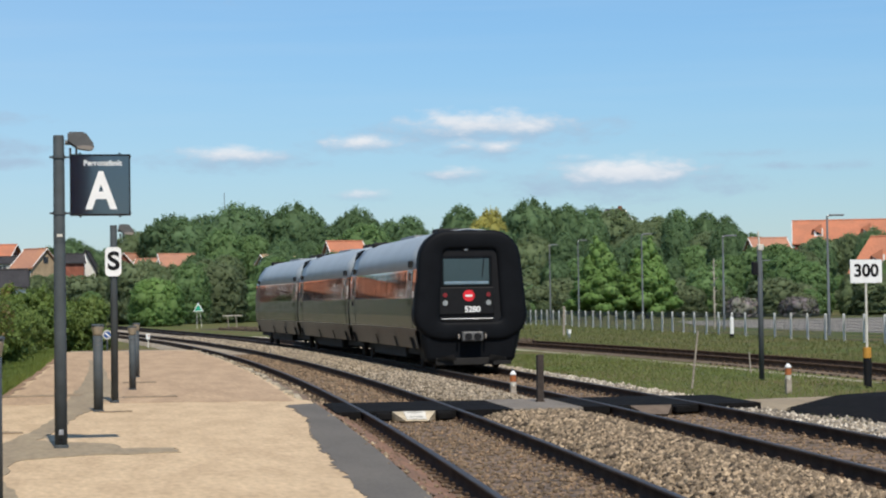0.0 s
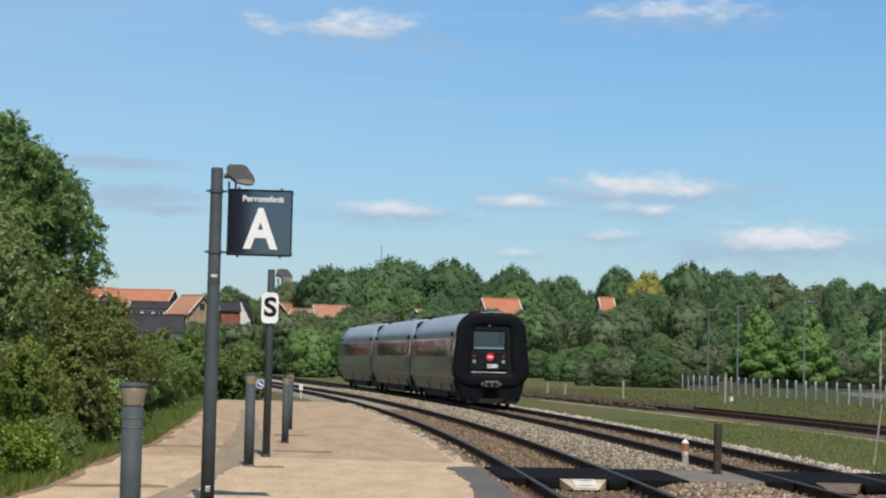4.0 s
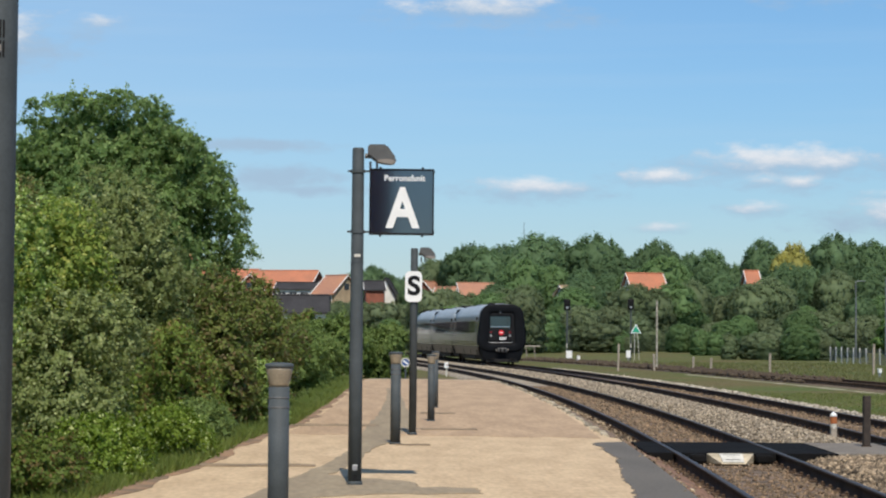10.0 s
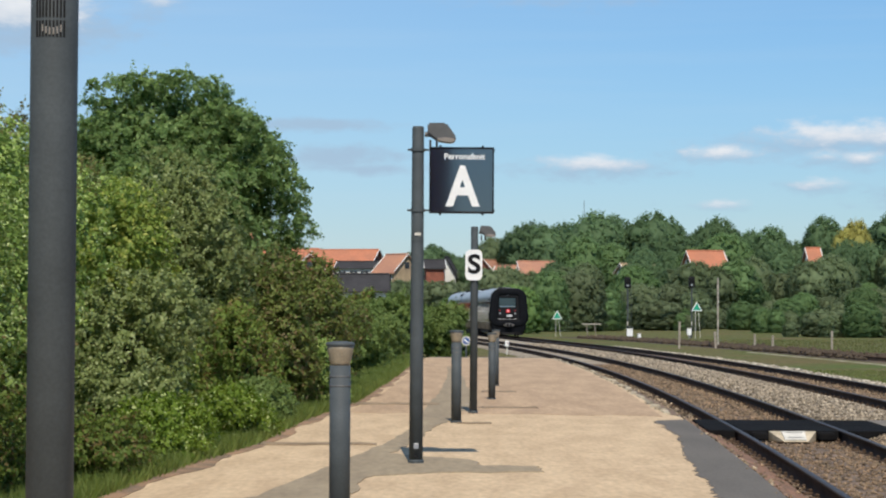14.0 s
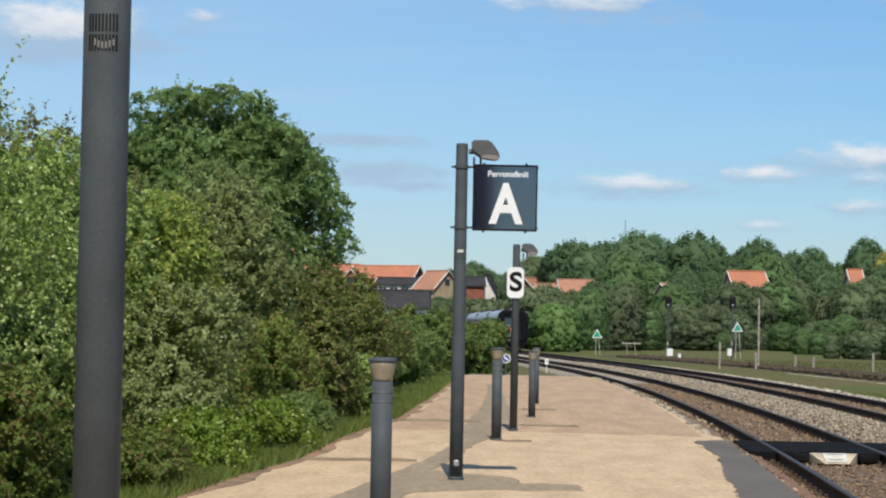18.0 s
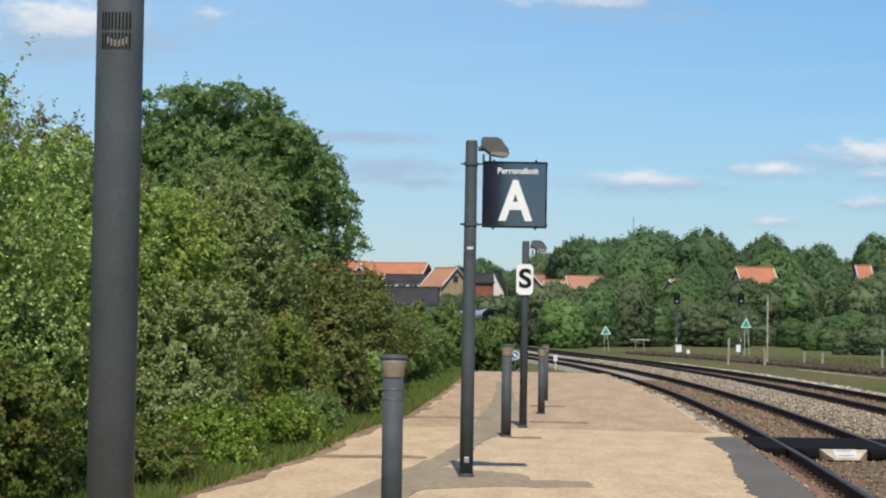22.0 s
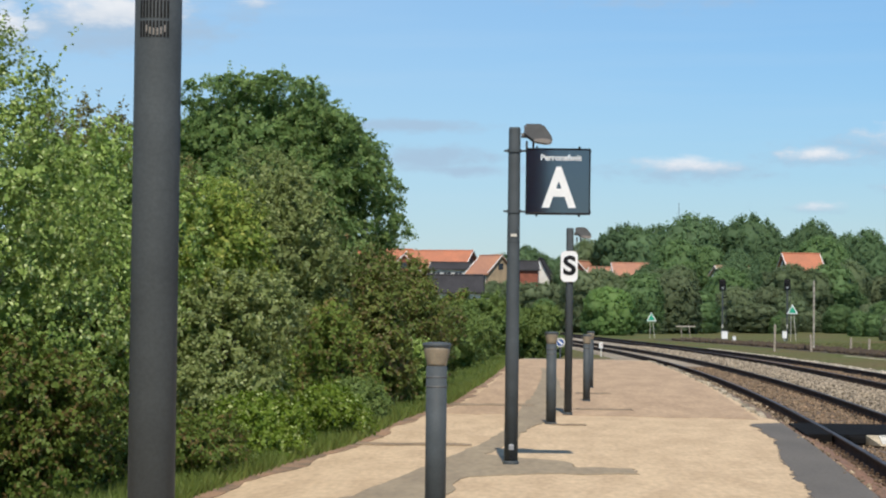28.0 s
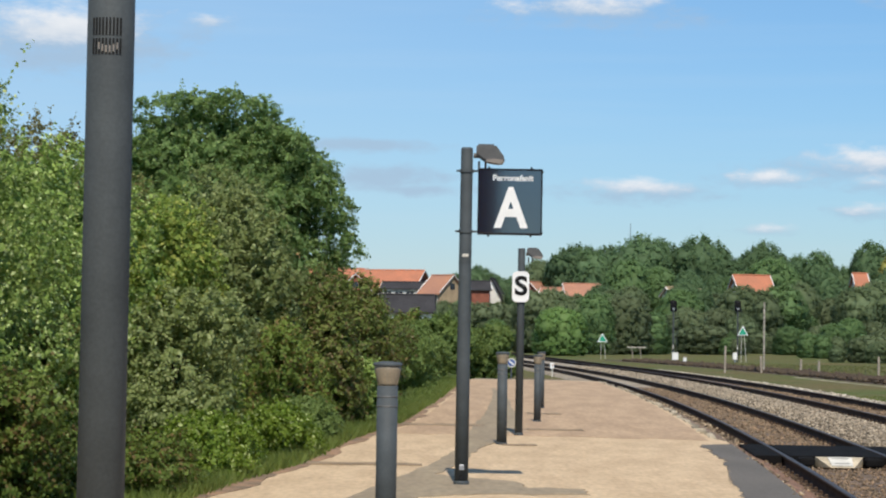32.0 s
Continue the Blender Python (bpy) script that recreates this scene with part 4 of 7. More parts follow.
            part("white_plate", bm, M["white_dirty"], d, "white-painted warning plate")
            for by, bz, bw in ((-0.14, -0.105, 0.12), (-0.36, -0.163, 0.10)):
                part("warning_bar", boxed(-bw, bw, by - 0.012, by + 0.012, bz - 0.012, bz + 0.006), M["lamp_housing"], d, "grey bar of small lettering")
    # asphalt path on from the second track to the grass
    poly = [(10.6, 31.6), (11.4, 32.3), (12.9, 33.9), (15.2, 35.7), (15.1, 36.6), (13.6, 36.5), (12.2, 36.1), (10.9, 35.9)]
    ob = part("pavement_link", slab(poly, -0.34, -0.21), M["worn_asphalt"])
    tagged(ob, "short asphalt path leading away from the crossing", "pavement", kind="structure")
    bm = bmesh.new()
    pts = [(10.7, 32.1), (12.0, 28.9), (22, 28.5), (24, 37.5), (15.0, 36.4)]
    ramp_top = [(12.75, 33.6), (13.5, 32.3), (21.2, 31.5), (22.8, 36.6), (15.2, 35.4)]
    lo = [bm.verts.new((x, y, -0.32)) for x, y in pts]
    hi = [bm.verts.new((x, y, -0.05)) for x, y in ramp_top]
    bm.faces.new(hi)
    for i in range(5):
        bm.faces.new((lo[i], lo[(i + 1) % 5], hi[(i + 1) % 5], hi[i]))
    bmesh.ops.recalc_face_normals(bm, faces=bm.faces)
    bmesh.ops.bevel(bm, geom=list(bm.edges), offset=0.05, segments=2, affect="EDGES")
    ob = part("rubber_ramp", bm, M["rubber_panel"])
    tagged(ob, "low black rubber-covered ramp beside the second track", "ramp")


build_crossing()


# ---------------------------------------------------------------- platform furniture
def lamp_head(parent, z, size=1.0):
    """A side-mounted platform lamp: arm, sloping housing, pale cover below."""
    part("arm", rod((0.07, 0, z), (0.15 * size + 0.03, 0, z), 0.028, 10), M["lamp_housing"], parent, smooth=False)
    bm = bmesh.new()
    w = 0.09
    prof = [(0.10, 0.12), (0.30, 0.12), (0.405, -0.025), (0.40, -0.07), (0.36, -0.095), (0.21, -0.075), (0.10, 0.0)]
    a = [bm.verts.new((x * size, -w, z + h * size)) for x, h in prof]
    b = [bm.verts.new((x * size, w, z + h * size)) for x, h in prof]
    bm.faces.new(a)
    bm.faces.new(b[::-1])
    n = len(prof)
    for i in range(n):
        bm.faces.new((a[i], b[i], b[(i + 1) % n], a[(i + 1) % n]))
    bmesh.ops.recalc_face_normals(bm, faces=bm.faces)
    bmesh.ops.bevel(bm, geom=list(bm.edges), offset=0.018, segments=2, affect="EDGES")
    head = part("lamp_head", bm, M["lamp_housing"], parent, "weathered grey lamp housing")
    bm = bmesh.new()
    prof = [(0.20, -0.066), (0.26, -0.078), (0.355, -0.09), (0.395, -0.068), (0.375, -0.045), (0.29, -0.035), (0.21, -0.045)]
    a = [bm.verts.new((x * size, -w - 0.006, z + h * size)) for x, h in prof]
    b = [bm.verts.new((x * size, w + 0.006, z + h * size)) for x, h in prof]
    bm.faces.new(a)
    bm.faces.new(b[::-1])
    for i in range(n):
        bm.faces.new((a[i], b[i], b[(i + 1) % n], a[(i + 1) % n]))
    bmesh.ops.recalc_face_normals(bm, faces=bm.faces)
    part("lamp_cover", bm, M["lamp_glass"], head, "pale translucent lower cover")
    for bx in (0.13, 0.2):
        part("bolt", rod((bx * size, 0, z - 0.15 * size), (bx * size, 0, z - 0.06 * size), 0.012, 6), M["lamp_housing"], head)


def base_details(parent, r):
    part("label_plate", boxed(-0.025, 0.028, -r - 0.006, -r + 0.01, 0.16, 0.22, bevel=0.004), M["steel"], parent, "small pale label")
    part("hatch", rod((0, -r - 0.004, 0.085), (0, -r + 0.01, 0.085), 0.022, 10), M["slot"], parent, "small dark opening")
    part("collar", lathe([(r + 0.012, 0.0), (r + 0.012, 0.03), (r + 0.004, 0.045)], 20), M["steel_paint"], parent)


def post_a():
    t = thing("platform_lamp_post", "grey-blue steel lamp post carrying a dark platform section sign", "lamp post", pose(-0.064, 23.64, 0, 0, 0.15, 0))
    r = 0.069
    part("pole", lathe([(r + 0.004, 0), (r + 0.002, 1.2), (r - 0.006, 3.56), (r - 0.012, 3.585)], 24), M["steel_paint"], t, smooth=True)
    base_details(t, r + 0.004)
    lamp_head(t, 3.50)
    for z in (3.335, 2.69):
        part("bracket", lathe([(r + 0.008, z - 0.016), (r + 0.008, z + 0.016)], 20), M["steel_paint"], t)
        part("bracket_bar", boxed(-0.11, 0.82, -0.012, 0.012, z - 0.010, z + 0.010), M["steel_paint"], t)
    sign = part("sign", boxed(0.130, 0.802, -0.04, 0.04, 2.672, 3.352, bevel=0.008), M["sign_dark"], t, "dark blue enamel sign with white letter")
    part("sign_frame", box(box(box(boxed(0.122, 0.134, -0.045, 0.045, 2.66, 3.364), 0.798, 0.810, -0.045, 0.045, 2.66, 3.364), 0.134, 0.798, -0.045, 0.045, 2.66, 2.674), 0.134, 0.798, -0.045, 0.045, 3.350, 3.364), M["black"], sign)
    o = part("letter", letters("A", 0.585), M["white"], sign, "white capital letter")
    o.matrix_basis = pose(0.477, -0.043, 2.925) @ Matrix.Diagonal((0.82, 1, 1, 1))
    o = part("lettering", letters("Perronafsnit", 0.088, bold=0.02), M["white"], sign, "white lettering")
    o.matrix_basis = pose(0.495, -0.043, 3.262)
    for x in (0.24, 0.69):
        for z in (2.655, 3.37):
            part("bolt", rod((x, 0, z - 0.014), (x, 0, z + 0.014), 0.012, 8), M["black"], sign)
    b = part("band", lathe([(r + 0.002, 2.36), (r + 0.002, 2.365)], 20), M["steel_paint"], t)
    part("sticker", boxed(-0.03, 0.035, -r - 0.004, -r + 0.02, 2.42, 2.45), M["white_dirty"], t, "torn pale sticker")


def post_s():
    t = thing("platform_lamp_post", "slim grey-blue lamp post with a white stop-point sign", "lamp post", pose(0.809, 35.48, 0, 0, 0.2, 0))
    r = 0.062
    part("pole", lathe([(r, 0), (r - 0.004, 2.96), (r - 0.01, 2.98)], 20), M["steel_paint"], t, smooth=True)
    part("collar", lathe([(r + 0.012, 0.0), (r + 0.012, 0.03), (r + 0.004, 0.045)], 20), M["steel_paint"], t)
    lamp_head(t, 2.89, 0.85)
    bm = bmesh.new()
    pts = []
    w, h, c = 0.135, 0.245, 0.075
    for cx, cz, a0 in ((w - c, h - c, 0), (-w + c, h - c, 90), (-w + c, -h + c, 180), (w - c, -h + c, 270)):
        for k in range(5):
            an = radians(a0 + 90 * k / 4)
            pts.append((cx + c * math.cos(an), cz + c * math.sin(an)))
    a = [bm.verts.new((x - 0.01, -0.085, 2.365 + z)) for x, z in pts]
    b = [bm.verts.new((x - 0.01, -0.067, 2.365 + z)) for x, z in pts]
    bm.faces.new(a)
    bm.faces.new(b[::-1])
    for i in range(len(pts)):
        bm.faces.new((a[i], b[i], b[(i + 1) % len(pts)], a[(i + 1) % len(pts)]))
    bmesh.ops.recalc_face_normals(bm, faces=bm.faces)
    s = part("sign", bm, M["white"], t, "white plate with a bold black letter")
    o = part("letter", letters("S", 0.45, bold=0.03), M["black"], s, "black capital letter")
    o.matrix_basis = pose(-0.005, -0.089, 2.365) @ Matrix.Diagonal((1.0, 1, 0.92, 1))


def light_bollard(x, y, h, r, turn=0.0, label="grey-blue steel light bollard with an aged beige diffuser"):
    t = thing("light_bollard", label, "bollard", pose(x, y, 0, 0, 0, turn), group="light bollards along the platform")
    part("shaft", lathe([(r, 0), (r, h - 0.175)], 24), M["steel_paint"], t, smooth=True)
    part("collar", lathe([(r + 0.012, 0.0), (r + 0.012, 0.02), (r + 0.002, 0.03)], 20), M["steel_paint"], t)
    for z in (h - 0.26, h - 0.33):
        part("groove_ring", lathe([(r + 0.001, z), (r + 0.004, z + 0.004), (r + 0.001, z + 0.012)], 20), M["lamp_housing"], t)
    part("diffuser", lathe([(r * 0.92, h - 0.175), (r * 1.0, h - 0.15), (r * 1.28, h - 0.055), (r * 1.28, h - 0.03)], 24), M["beige_glass"], t, "beige translucent ring", smooth=True)
    part("cap", lathe([(r * 1.38, h - 0.03), (r * 1.42, h - 0.018), (r * 1.30, h - 0.003), (r * 0.5, h + 0.004)], 24), M["steel_paint"], t, "flat overhanging cap")


def speaker_column():
    r = 0.0755
    t = thing("speaker_column", "tall grey-blue steel column with ventilation slots high up", "column", pose(-1.177, 7.11, 0, 0, 0.1, 0))
    part("shaft", lathe([(r, 0), (r, 3.0), (r - 0.01, 3.02)], 40), M["steel_paint"], t, smooth=True)
    part("collar", lathe([(r + 0.012, 0.0), (r + 0.012, 0.03), (r + 0.004, 0.045)], 24), M["steel_paint"], t)
    for row, (z0, z1) in enumerate(((2.470, 2.522), (2.532, 2.588))):
        for k in range(-5, 4):
            an = radians(-90 + 7 + k * 8.6)
            bm = boxed(-0.0030, 0.0030, -0.003, 0.0012, z0, z1, bevel=0.001)
            o = part("slot", bm, M["slot"], t)
            o.matrix_basis = pose(r * math.cos(an), r * math.sin(an), 0, 0, 0, math.degrees(an) + 90)
            if row == 0 and -3 <= k <= 2:
                low = z0 + 0.006 + 0.0016 * (k + 0.5) ** 2
                o = part("speaker_cone", boxed(-0.0024, 0.0024, -0.0045, -0.0034, low, low + 0.022), M["lamp_glass"], t, "pale speaker behind the slots")
                o.matrix_basis = pose(r * math.cos(an), r * math.sin(an), 0, 0, 0, math.degrees(an) + 90)


def round_sign():
    t = thing("round_sign", "small round blue and white sign on a short post", "sign", pose(1.55, 80.6, 0))
    part("post", lathe([(0.03, 0), (0.03, 0.45)], 12), M["steel_paint"], t)
    part("disc", rod((0, -0.05, 0.59), (0, -0.03, 0.59), 0.17, 28), M["blue_sign"], t, "blue disc")
    bm = bmesh.new()
    for i in range(28):
        a0, a1 = 2 * math.pi * i / 28, 2 * math.pi * (i + 1) / 28
        q = [bm.verts.new((math.cos(a) * r, -0.054, 0.59 + math.sin(a) * r)) for a, r in ((a0, 0.13), (a1, 0.13), (a1, 0.17), (a0, 0.17))]
        bm.faces.new(q)
    part("rim", bm, M["white_dirty"], t, "white rim")
    o = part("arrow_bar", boxed(-0.10, 0.10, -0.058, -0.053, -0.028, 0.028), M["white"], t, "white diagonal bar")
    o.matrix_basis = pose(0, 0, 0.59, 0, 40, 0)


# added out of view behind the camera, as a dark reflection in the glossy sign
def reflected_block():
    t = thing("station_building", "unseen dark brick building added behind the camera for reflections", "building", pose(-6.6, -14.0, 0.0))
    part("wall", boxed(-7.3, 7.3, -4.0, 4.0, 0, 6.4), M["brick"], t)
    part("eave", boxed(-7.6, 7.34, -4.3, 4.06, 6.4, 6.7, bevel=0.05), M["slate"], t)
    part("roof", slab([(-7.6, -4.3), (7.34, -4.3), (7.34, 4.06), (-7.6, 4.06)], 6.7, 7.4), M["slate"], t)
    for k in range(5):
        w = part("window", boxed(-6.2 + 2.8 * k, -5.0 + 2.8 * k, 3.98, 4.03, 1.2, 2.8), M["window_dark"], t)
        part("window_frame", boxed(-6.3 + 2.8 * k, -4.9 + 2.8 * k, 3.97, 4.05, 1.08, 1.2), M["render_white"], w)


reflected_block()
post_a()
post_s()
light_bollard(-0.60, 16.39, 1.384, 0.077)
light_bollard(0.494, 32.50, 1.345, 0.074)
light_bollard(1.28, 41.20, 1.235, 0.066, label="grey-blue steel light bollard farther along the platform")
light_bollard(1.60, 48.80, 1.235, 0.066, label="grey-blue steel light bollard farther along the platform")
speaker_column()
round_sign()


# ---------------------------------------------------------------- things beside the tracks
def reflector_post(x, y, h):
    t = thing("reflector_post", "short wooden post with an orange reflector and white cap", "marker post", pose(x, y, -0.30), group="reflector posts by the tracks")
    part("post", boxed(-0.055, 0.055, -0.055, 0.055, 0, h * 0.52, bevel=0.012), M["wood_grey"], t)
    part("sleeve", lathe([(0.058, h * 0.46), (0.058, h * 0.60)], 16), M["white_dirty"], t)
    part("reflector", lathe([(0.064, h * 0.62), (0.064, h * 0.84)], 16), M["orange"], t, "orange reflector band")
    part("cap", lathe([(0.066, h * 0.84), (0.062, h * 0.90), (0.032, h * 0.965), (0.01, h)], 16), M["white"], t, "white domed cap", smooth=True)


def wood_post():
    t = thing("wooden_post", "dark tarred square post standing in the ballast", "post", pose(7.86, 34.45, -0.28, 0, 0.6, 4))
    part("post", boxed(-0.056, 0.056, -0.05, 0.05, 0, 0.98, bevel=0.012), M["wood_post"], t)
    part("strap", boxed(-0.069, 0.069, -0.054, 0.054, 0.16, 0.21), M["rail"], t)


def lantern_pole():
    t = thing("signal_post", "slim dark grey pole with a small white lantern on top", "pole", pose(15.73, 46.85, -0.30))
    part("pole", lathe([(0.062, 0), (0.056, 2.98)], 16), M["steel_paint"], t, smooth=True)
    part("lantern", boxed(-0.05, 0.09, -0.06, 0.06, 2.98, 3.12, bevel=0.02), M["white_dirty"], t, "small white lantern")
    part("rod", rod((0.0, 0, 3.12), (-0.03, 0, 3.42), 0.02, 8), M["white_dirty"], t)
    part("lamp_box", boxed(-0.19, -0.06, -0.07, 0.07, 2.42, 2.72, bevel=0.02), M["black"], t)


def distance_sign():
    t = thing("distance_sign", "white board reading 300 on a thin post with striped foot", "sign", pose(16.35, 41.7, -0.30))
    part("post", lathe([(0.026, 0.8), (0.024, 2.2)], 12), M["white_dirty"], t)
    part("foot", lathe([(0.085, 0.0), (0.085, 0.62)], 16), M["black"], t, "black foot")
    part("band", lathe([(0.088, 0.62), (0.088, 0.84)], 16), M["yellow"], t, "yellow band")
    b = part("board", boxed(-0.345, 0.345, -0.035, -0.02, 2.17, 2.66, bevel=0.02), M["white"], t, "white board with black figures")
    o = part("figures", letters("300", 0.36), M["black"], b, "black figures")
    o.matrix_basis = pose(0, -0.038, 2.415)


def leaning_stick(x, y, h, lean, name="marker_stick", label="thin leaning wooden marker stick in the grass"):
    t = thing(name, label, "stick", pose(x, y, land(x, y) - 0.02, 0, lean, 0))
    part("stick", lathe([(0.022, 0), (0.019, h)], 8), M["wood_grey"], t)


def stake(x, y, h, lean=0.0):
    t = thing("wooden_stake", "weathered pale wooden stake in rough grass", "stake", pose(x, y, land(x, y) - 0.02, 0, lean, 0), group="weathered stakes by the siding")
    part("stake", boxed(-0.055, 0.055, -0.05, 0.05, 0, h, bevel=0.015), M["wood_grey"], t)


def signal(x, y, top):
    t = thing("railway_signal", "dark railway light signal on a slim mast", "railway signal", pose(x, y, -0.30), group="light signals beyond the platform")
    part("mast", lathe([(0.06, 0), (0.055, top - 0.4)], 12), M["steel_paint"], t)
    h = part("signal_head", boxed(-0.25, 0.25, -0.05, 0.05, top - 0.80, top + 0.06, bevel=0.10), M["black"], t, "dark backboard")
    for k, z in enumerate((top - 0.24, top - 0.58)):
        part("lens", rod((0.0, -0.16, z), (0.0, -0.05, z), 0.10, 12), M["clear_lens"] if k else M["underframe"], h)
        part("hood", rod((0.0, -0.24, z + 0.10), (0.0, -0.05, z + 0.13), 0.05, 8), M["black"], h)
    part("ladder", box(boxed(0.10, 0.12, 0.05, 0.08, 0.3, top - 0.5), 0.26, 0.28, 0.05, 0.08, 0.3, top - 0.5), M["steel_paint"], t)
    part("cabinet_door", boxed(-0.03, 0.03, -0.065, -0.06, 1.0, 1.3), M["white_dirty"], t)


def triangle_sign(x, y, z, size):
    t = thing("triangle_sign", "green triangular railway sign with a white border", "sign", pose(x, y, land(x, y)), group="green triangle signs")
    base = z - land(x, y)
    def tri(s, yy, mat, name):
        bm = bmesh.new()
        h = s * 0.866
        pts = [(-s / 2, base - h / 3), (s / 2, base - h / 3), (0, base + 2 * h / 3)]
        a = [bm.verts.new((px, yy, pz)) for px, pz in pts]
        b = [bm.verts.new((px, yy + 0.02, pz)) for px, pz in pts]
        bm.faces.new(a)
        bm.faces.new(b[::-1])
        for i in range(3):
            bm.faces.new((a[i], b[i], b[(i + 1) % 3], a[(i + 1) % 3]))
        bmesh.ops.recalc_face_normals(bm, faces=bm.faces)
        return part(name, bm, mat, t)
    tri(size, -0.04, M["white"], "border")
    tri(size * 0.74, -0.05, M["green_sign"], "panel")
    part("leg", rod((-0.12, 0, 0), (-0.10, 0, base), 0.02, 8), M["white_dirty"], t)
    part("leg", rod((0.28, 0, 0), (0.10, 0, base), 0.02, 8), M["white_dirty"], t)


def equipment_box(x, y, w, h, d=0.3):
    t = thing("equipment_box", "small white trackside equipment box on a short leg", "cabinet", pose(x, y, land(x, y)), group="trackside boxes")
    part("leg", lathe([(0.06, 0), (0.06, 0.25)], 10), M["steel"], t)
    b = part("body", boxed(-w / 2, w / 2, -d / 2, d / 2, 0.22, 0.22 + h, bevel=0.03), M["white"], t)
    part("lid", boxed(-w / 2 - 0.02, w / 2 + 0.02, -d / 2 - 0.02, d / 2 + 0.02, 0.22 + h, 0.25 + h, bevel=0.01), M["white_dirty"], b)


def trackside():
    reflector_post(8.55, 40.1, 0.56)
    reflector_post(14.04, 39.9, 0.60)
    wood_post()
    lantern_pole()
    distance_sign()
    leaning_stick(13.05, 43.3, 1.25, 7)
    leaning_stick(17.1, 52.0, 0.55, -4)
    for x, y, h, lean in ((13.9, 120.8, 1.5, 1), (16.1, 122.4, 0.95, -3), (17.64, 118.3, 0.85, 0), (17.6, 112.0, 0.85, 1), (20.6, 112.0, 1.1, 0), (26.0, 112.5, 1.6, 1)):
        stake(x, y, h, lean)
    t = thing("pale_pole", "tall thin weathered grey wooden pole in rough grass", "pole", pose(16.3, 123.0, -0.3))
    part("pole", lathe([(0.055, 0), (0.05, 2.9), (0.065, 3.0), (0.045, 3.9)], 10), M["bark_birch"], t)
    t = thing("pale_pole", "thin pale dead trunk standing behind the fence", "pole", pose(39.2, 129.0, -0.3))
    part("pole", lathe([(0.07, 0), (0.04, 4.3)], 8), M["bark_birch"], t)
    for k in range(7):
        z = 1.4 + 0.4 * k
        part("stub", rod((0, 0, z), (0.18 * (-1) ** k, -0.05, z + 0.16), 0.025, 6), M["bark_birch"], t)
    signal(15.6, 170.0, 4.65)
    signal(21.17, 175.5, 4.8)
    triangle_sign(11.05, 184.0, 1.37, 0.85)
    triangle_sign(21.4, 174.0, 2.08, 0.86)
    equipment_box(15.35, 165.5, 0.45, 0.55)
    equipment_box(20.8, 174.0, 0.34, 0.55)
    equipment_box(14.9, 153.5, 0.22, 0.3)
    equipment_box(24.8, 106.0, 0.16, 0.2)
    t = thing("white_bollard", "short white plastic bollard near the fence", "bollard", pose(30.6, 97.5, -0.3))
    part("shaft", lathe([(0.09, 0.2), (0.09, 0.95), (0.05, 1.0)], 12), M["white"], t)
    part("foot", lathe([(0.10, 0), (0.10, 0.22)], 12), M["black"], t)
    t = thing("low_frame", "low weathered timber frame with a pale top rail", "frame", pose(13.3, 176.0, -0.3))
    for x in (-0.30, 0.36):
        part("leg", rod((x, 0, 0), (x - 0.12, 0, 1.05), 0.035, 8), M["wood_grey"], t)
    part("rail", boxed(-0.80, 0.75, -0.05, 0.05, 1.02, 1.10, bevel=0.02), M["wood_pale"], t, "sun-bleached top rail")
    t = thing("marker_lamp", "small white dwarf signal beside the platform end", "signal", pose(3.8, 101.0, -0.3))
    part("leg", lathe([(0.03, 0), (0.03, 0.42)], 10), M["white_dirty"], t)
    part("head", boxed(-0.10, 0.08, -0.08, 0.08, 0.38, 0.64, bevel=0.03), M["white"], t)
    part("lens", rod((0.02, -0.11, 0.55), (0.02, -0.08, 0.55), 0.03, 10), M["orange"], t)


trackside()


def radio_mast():
    t = thing("radio_mast", "thin grey lattice-like radio mast on the wooded rise", "mast", pose(27.1, 376, land(27.1, 376)))
    part("mast", lathe([(0.10, 0), (0.05, 20.7 - land(27.1, 376))], 8), M["lamp_grey"], t)
    part("antenna", boxed(-0.12, 0.12, -0.12, 0.12, 13.2, 13.7, bevel=0.03), M["lamp_grey"], t)


radio_mast()


# ---------------------------------------------------------------- fence, road, street lamps
def build_fence():
    f = thing("fence", "long low fence of pale posts with dark mesh along the road", "fence", kind="structure")
    a, b = Vector((36.85, 174.3)), Vector((31.6, 78.0))
    d = (b - a).normalized()
    me = bpy.data.meshes.new("fence_post")
    bm = boxed(-0.045, 0.045, -0.045, 0.045, 0.0, 1.18, bevel=0.012)
    box(bm, -0.02, 0.02, 0.045, 0.065, 0.2, 1.1)
    bm.to_mesh(me)
    me.materials.append(M["steel_far"])
    mesh_me = bpy.data.meshes.new("fence_mesh")
    bm = bmesh.new()
    span = 2.75
    for i in range(9):
        z = 0.1 + i * 0.125
        box(bm, -0.005, 0.005, 0, span, z - 0.006, z + 0.006)
    for i in range(14):
        y = span * (i + 0.5) / 14
        box(bm, -0.005, 0.005, y - 0.006, y + 0.006, 0.06, 1.12)
    bm.to_mesh(mesh_me)
    mesh_me.materials.append(M["steel_paint"])
    n = 36
    ang = math.degrees(math.atan2(d.y, d.x)) - 90
    for i in range(n):
        p = a + d * (2.75 * i)
        z = land(p.x, p.y)
        o = new("fence_post", me)
        o.parent = f
        o.matrix_basis = pose(p.x, p.y, z - 0.02, 0, 0.5 * (-1) ** i, ang)
        if i < n - 1:
            o = new("fence_panel", mesh_me)
            o.parent = f
            o.matrix_basis = pose(p.x, p.y, z, 0, 0, ang)


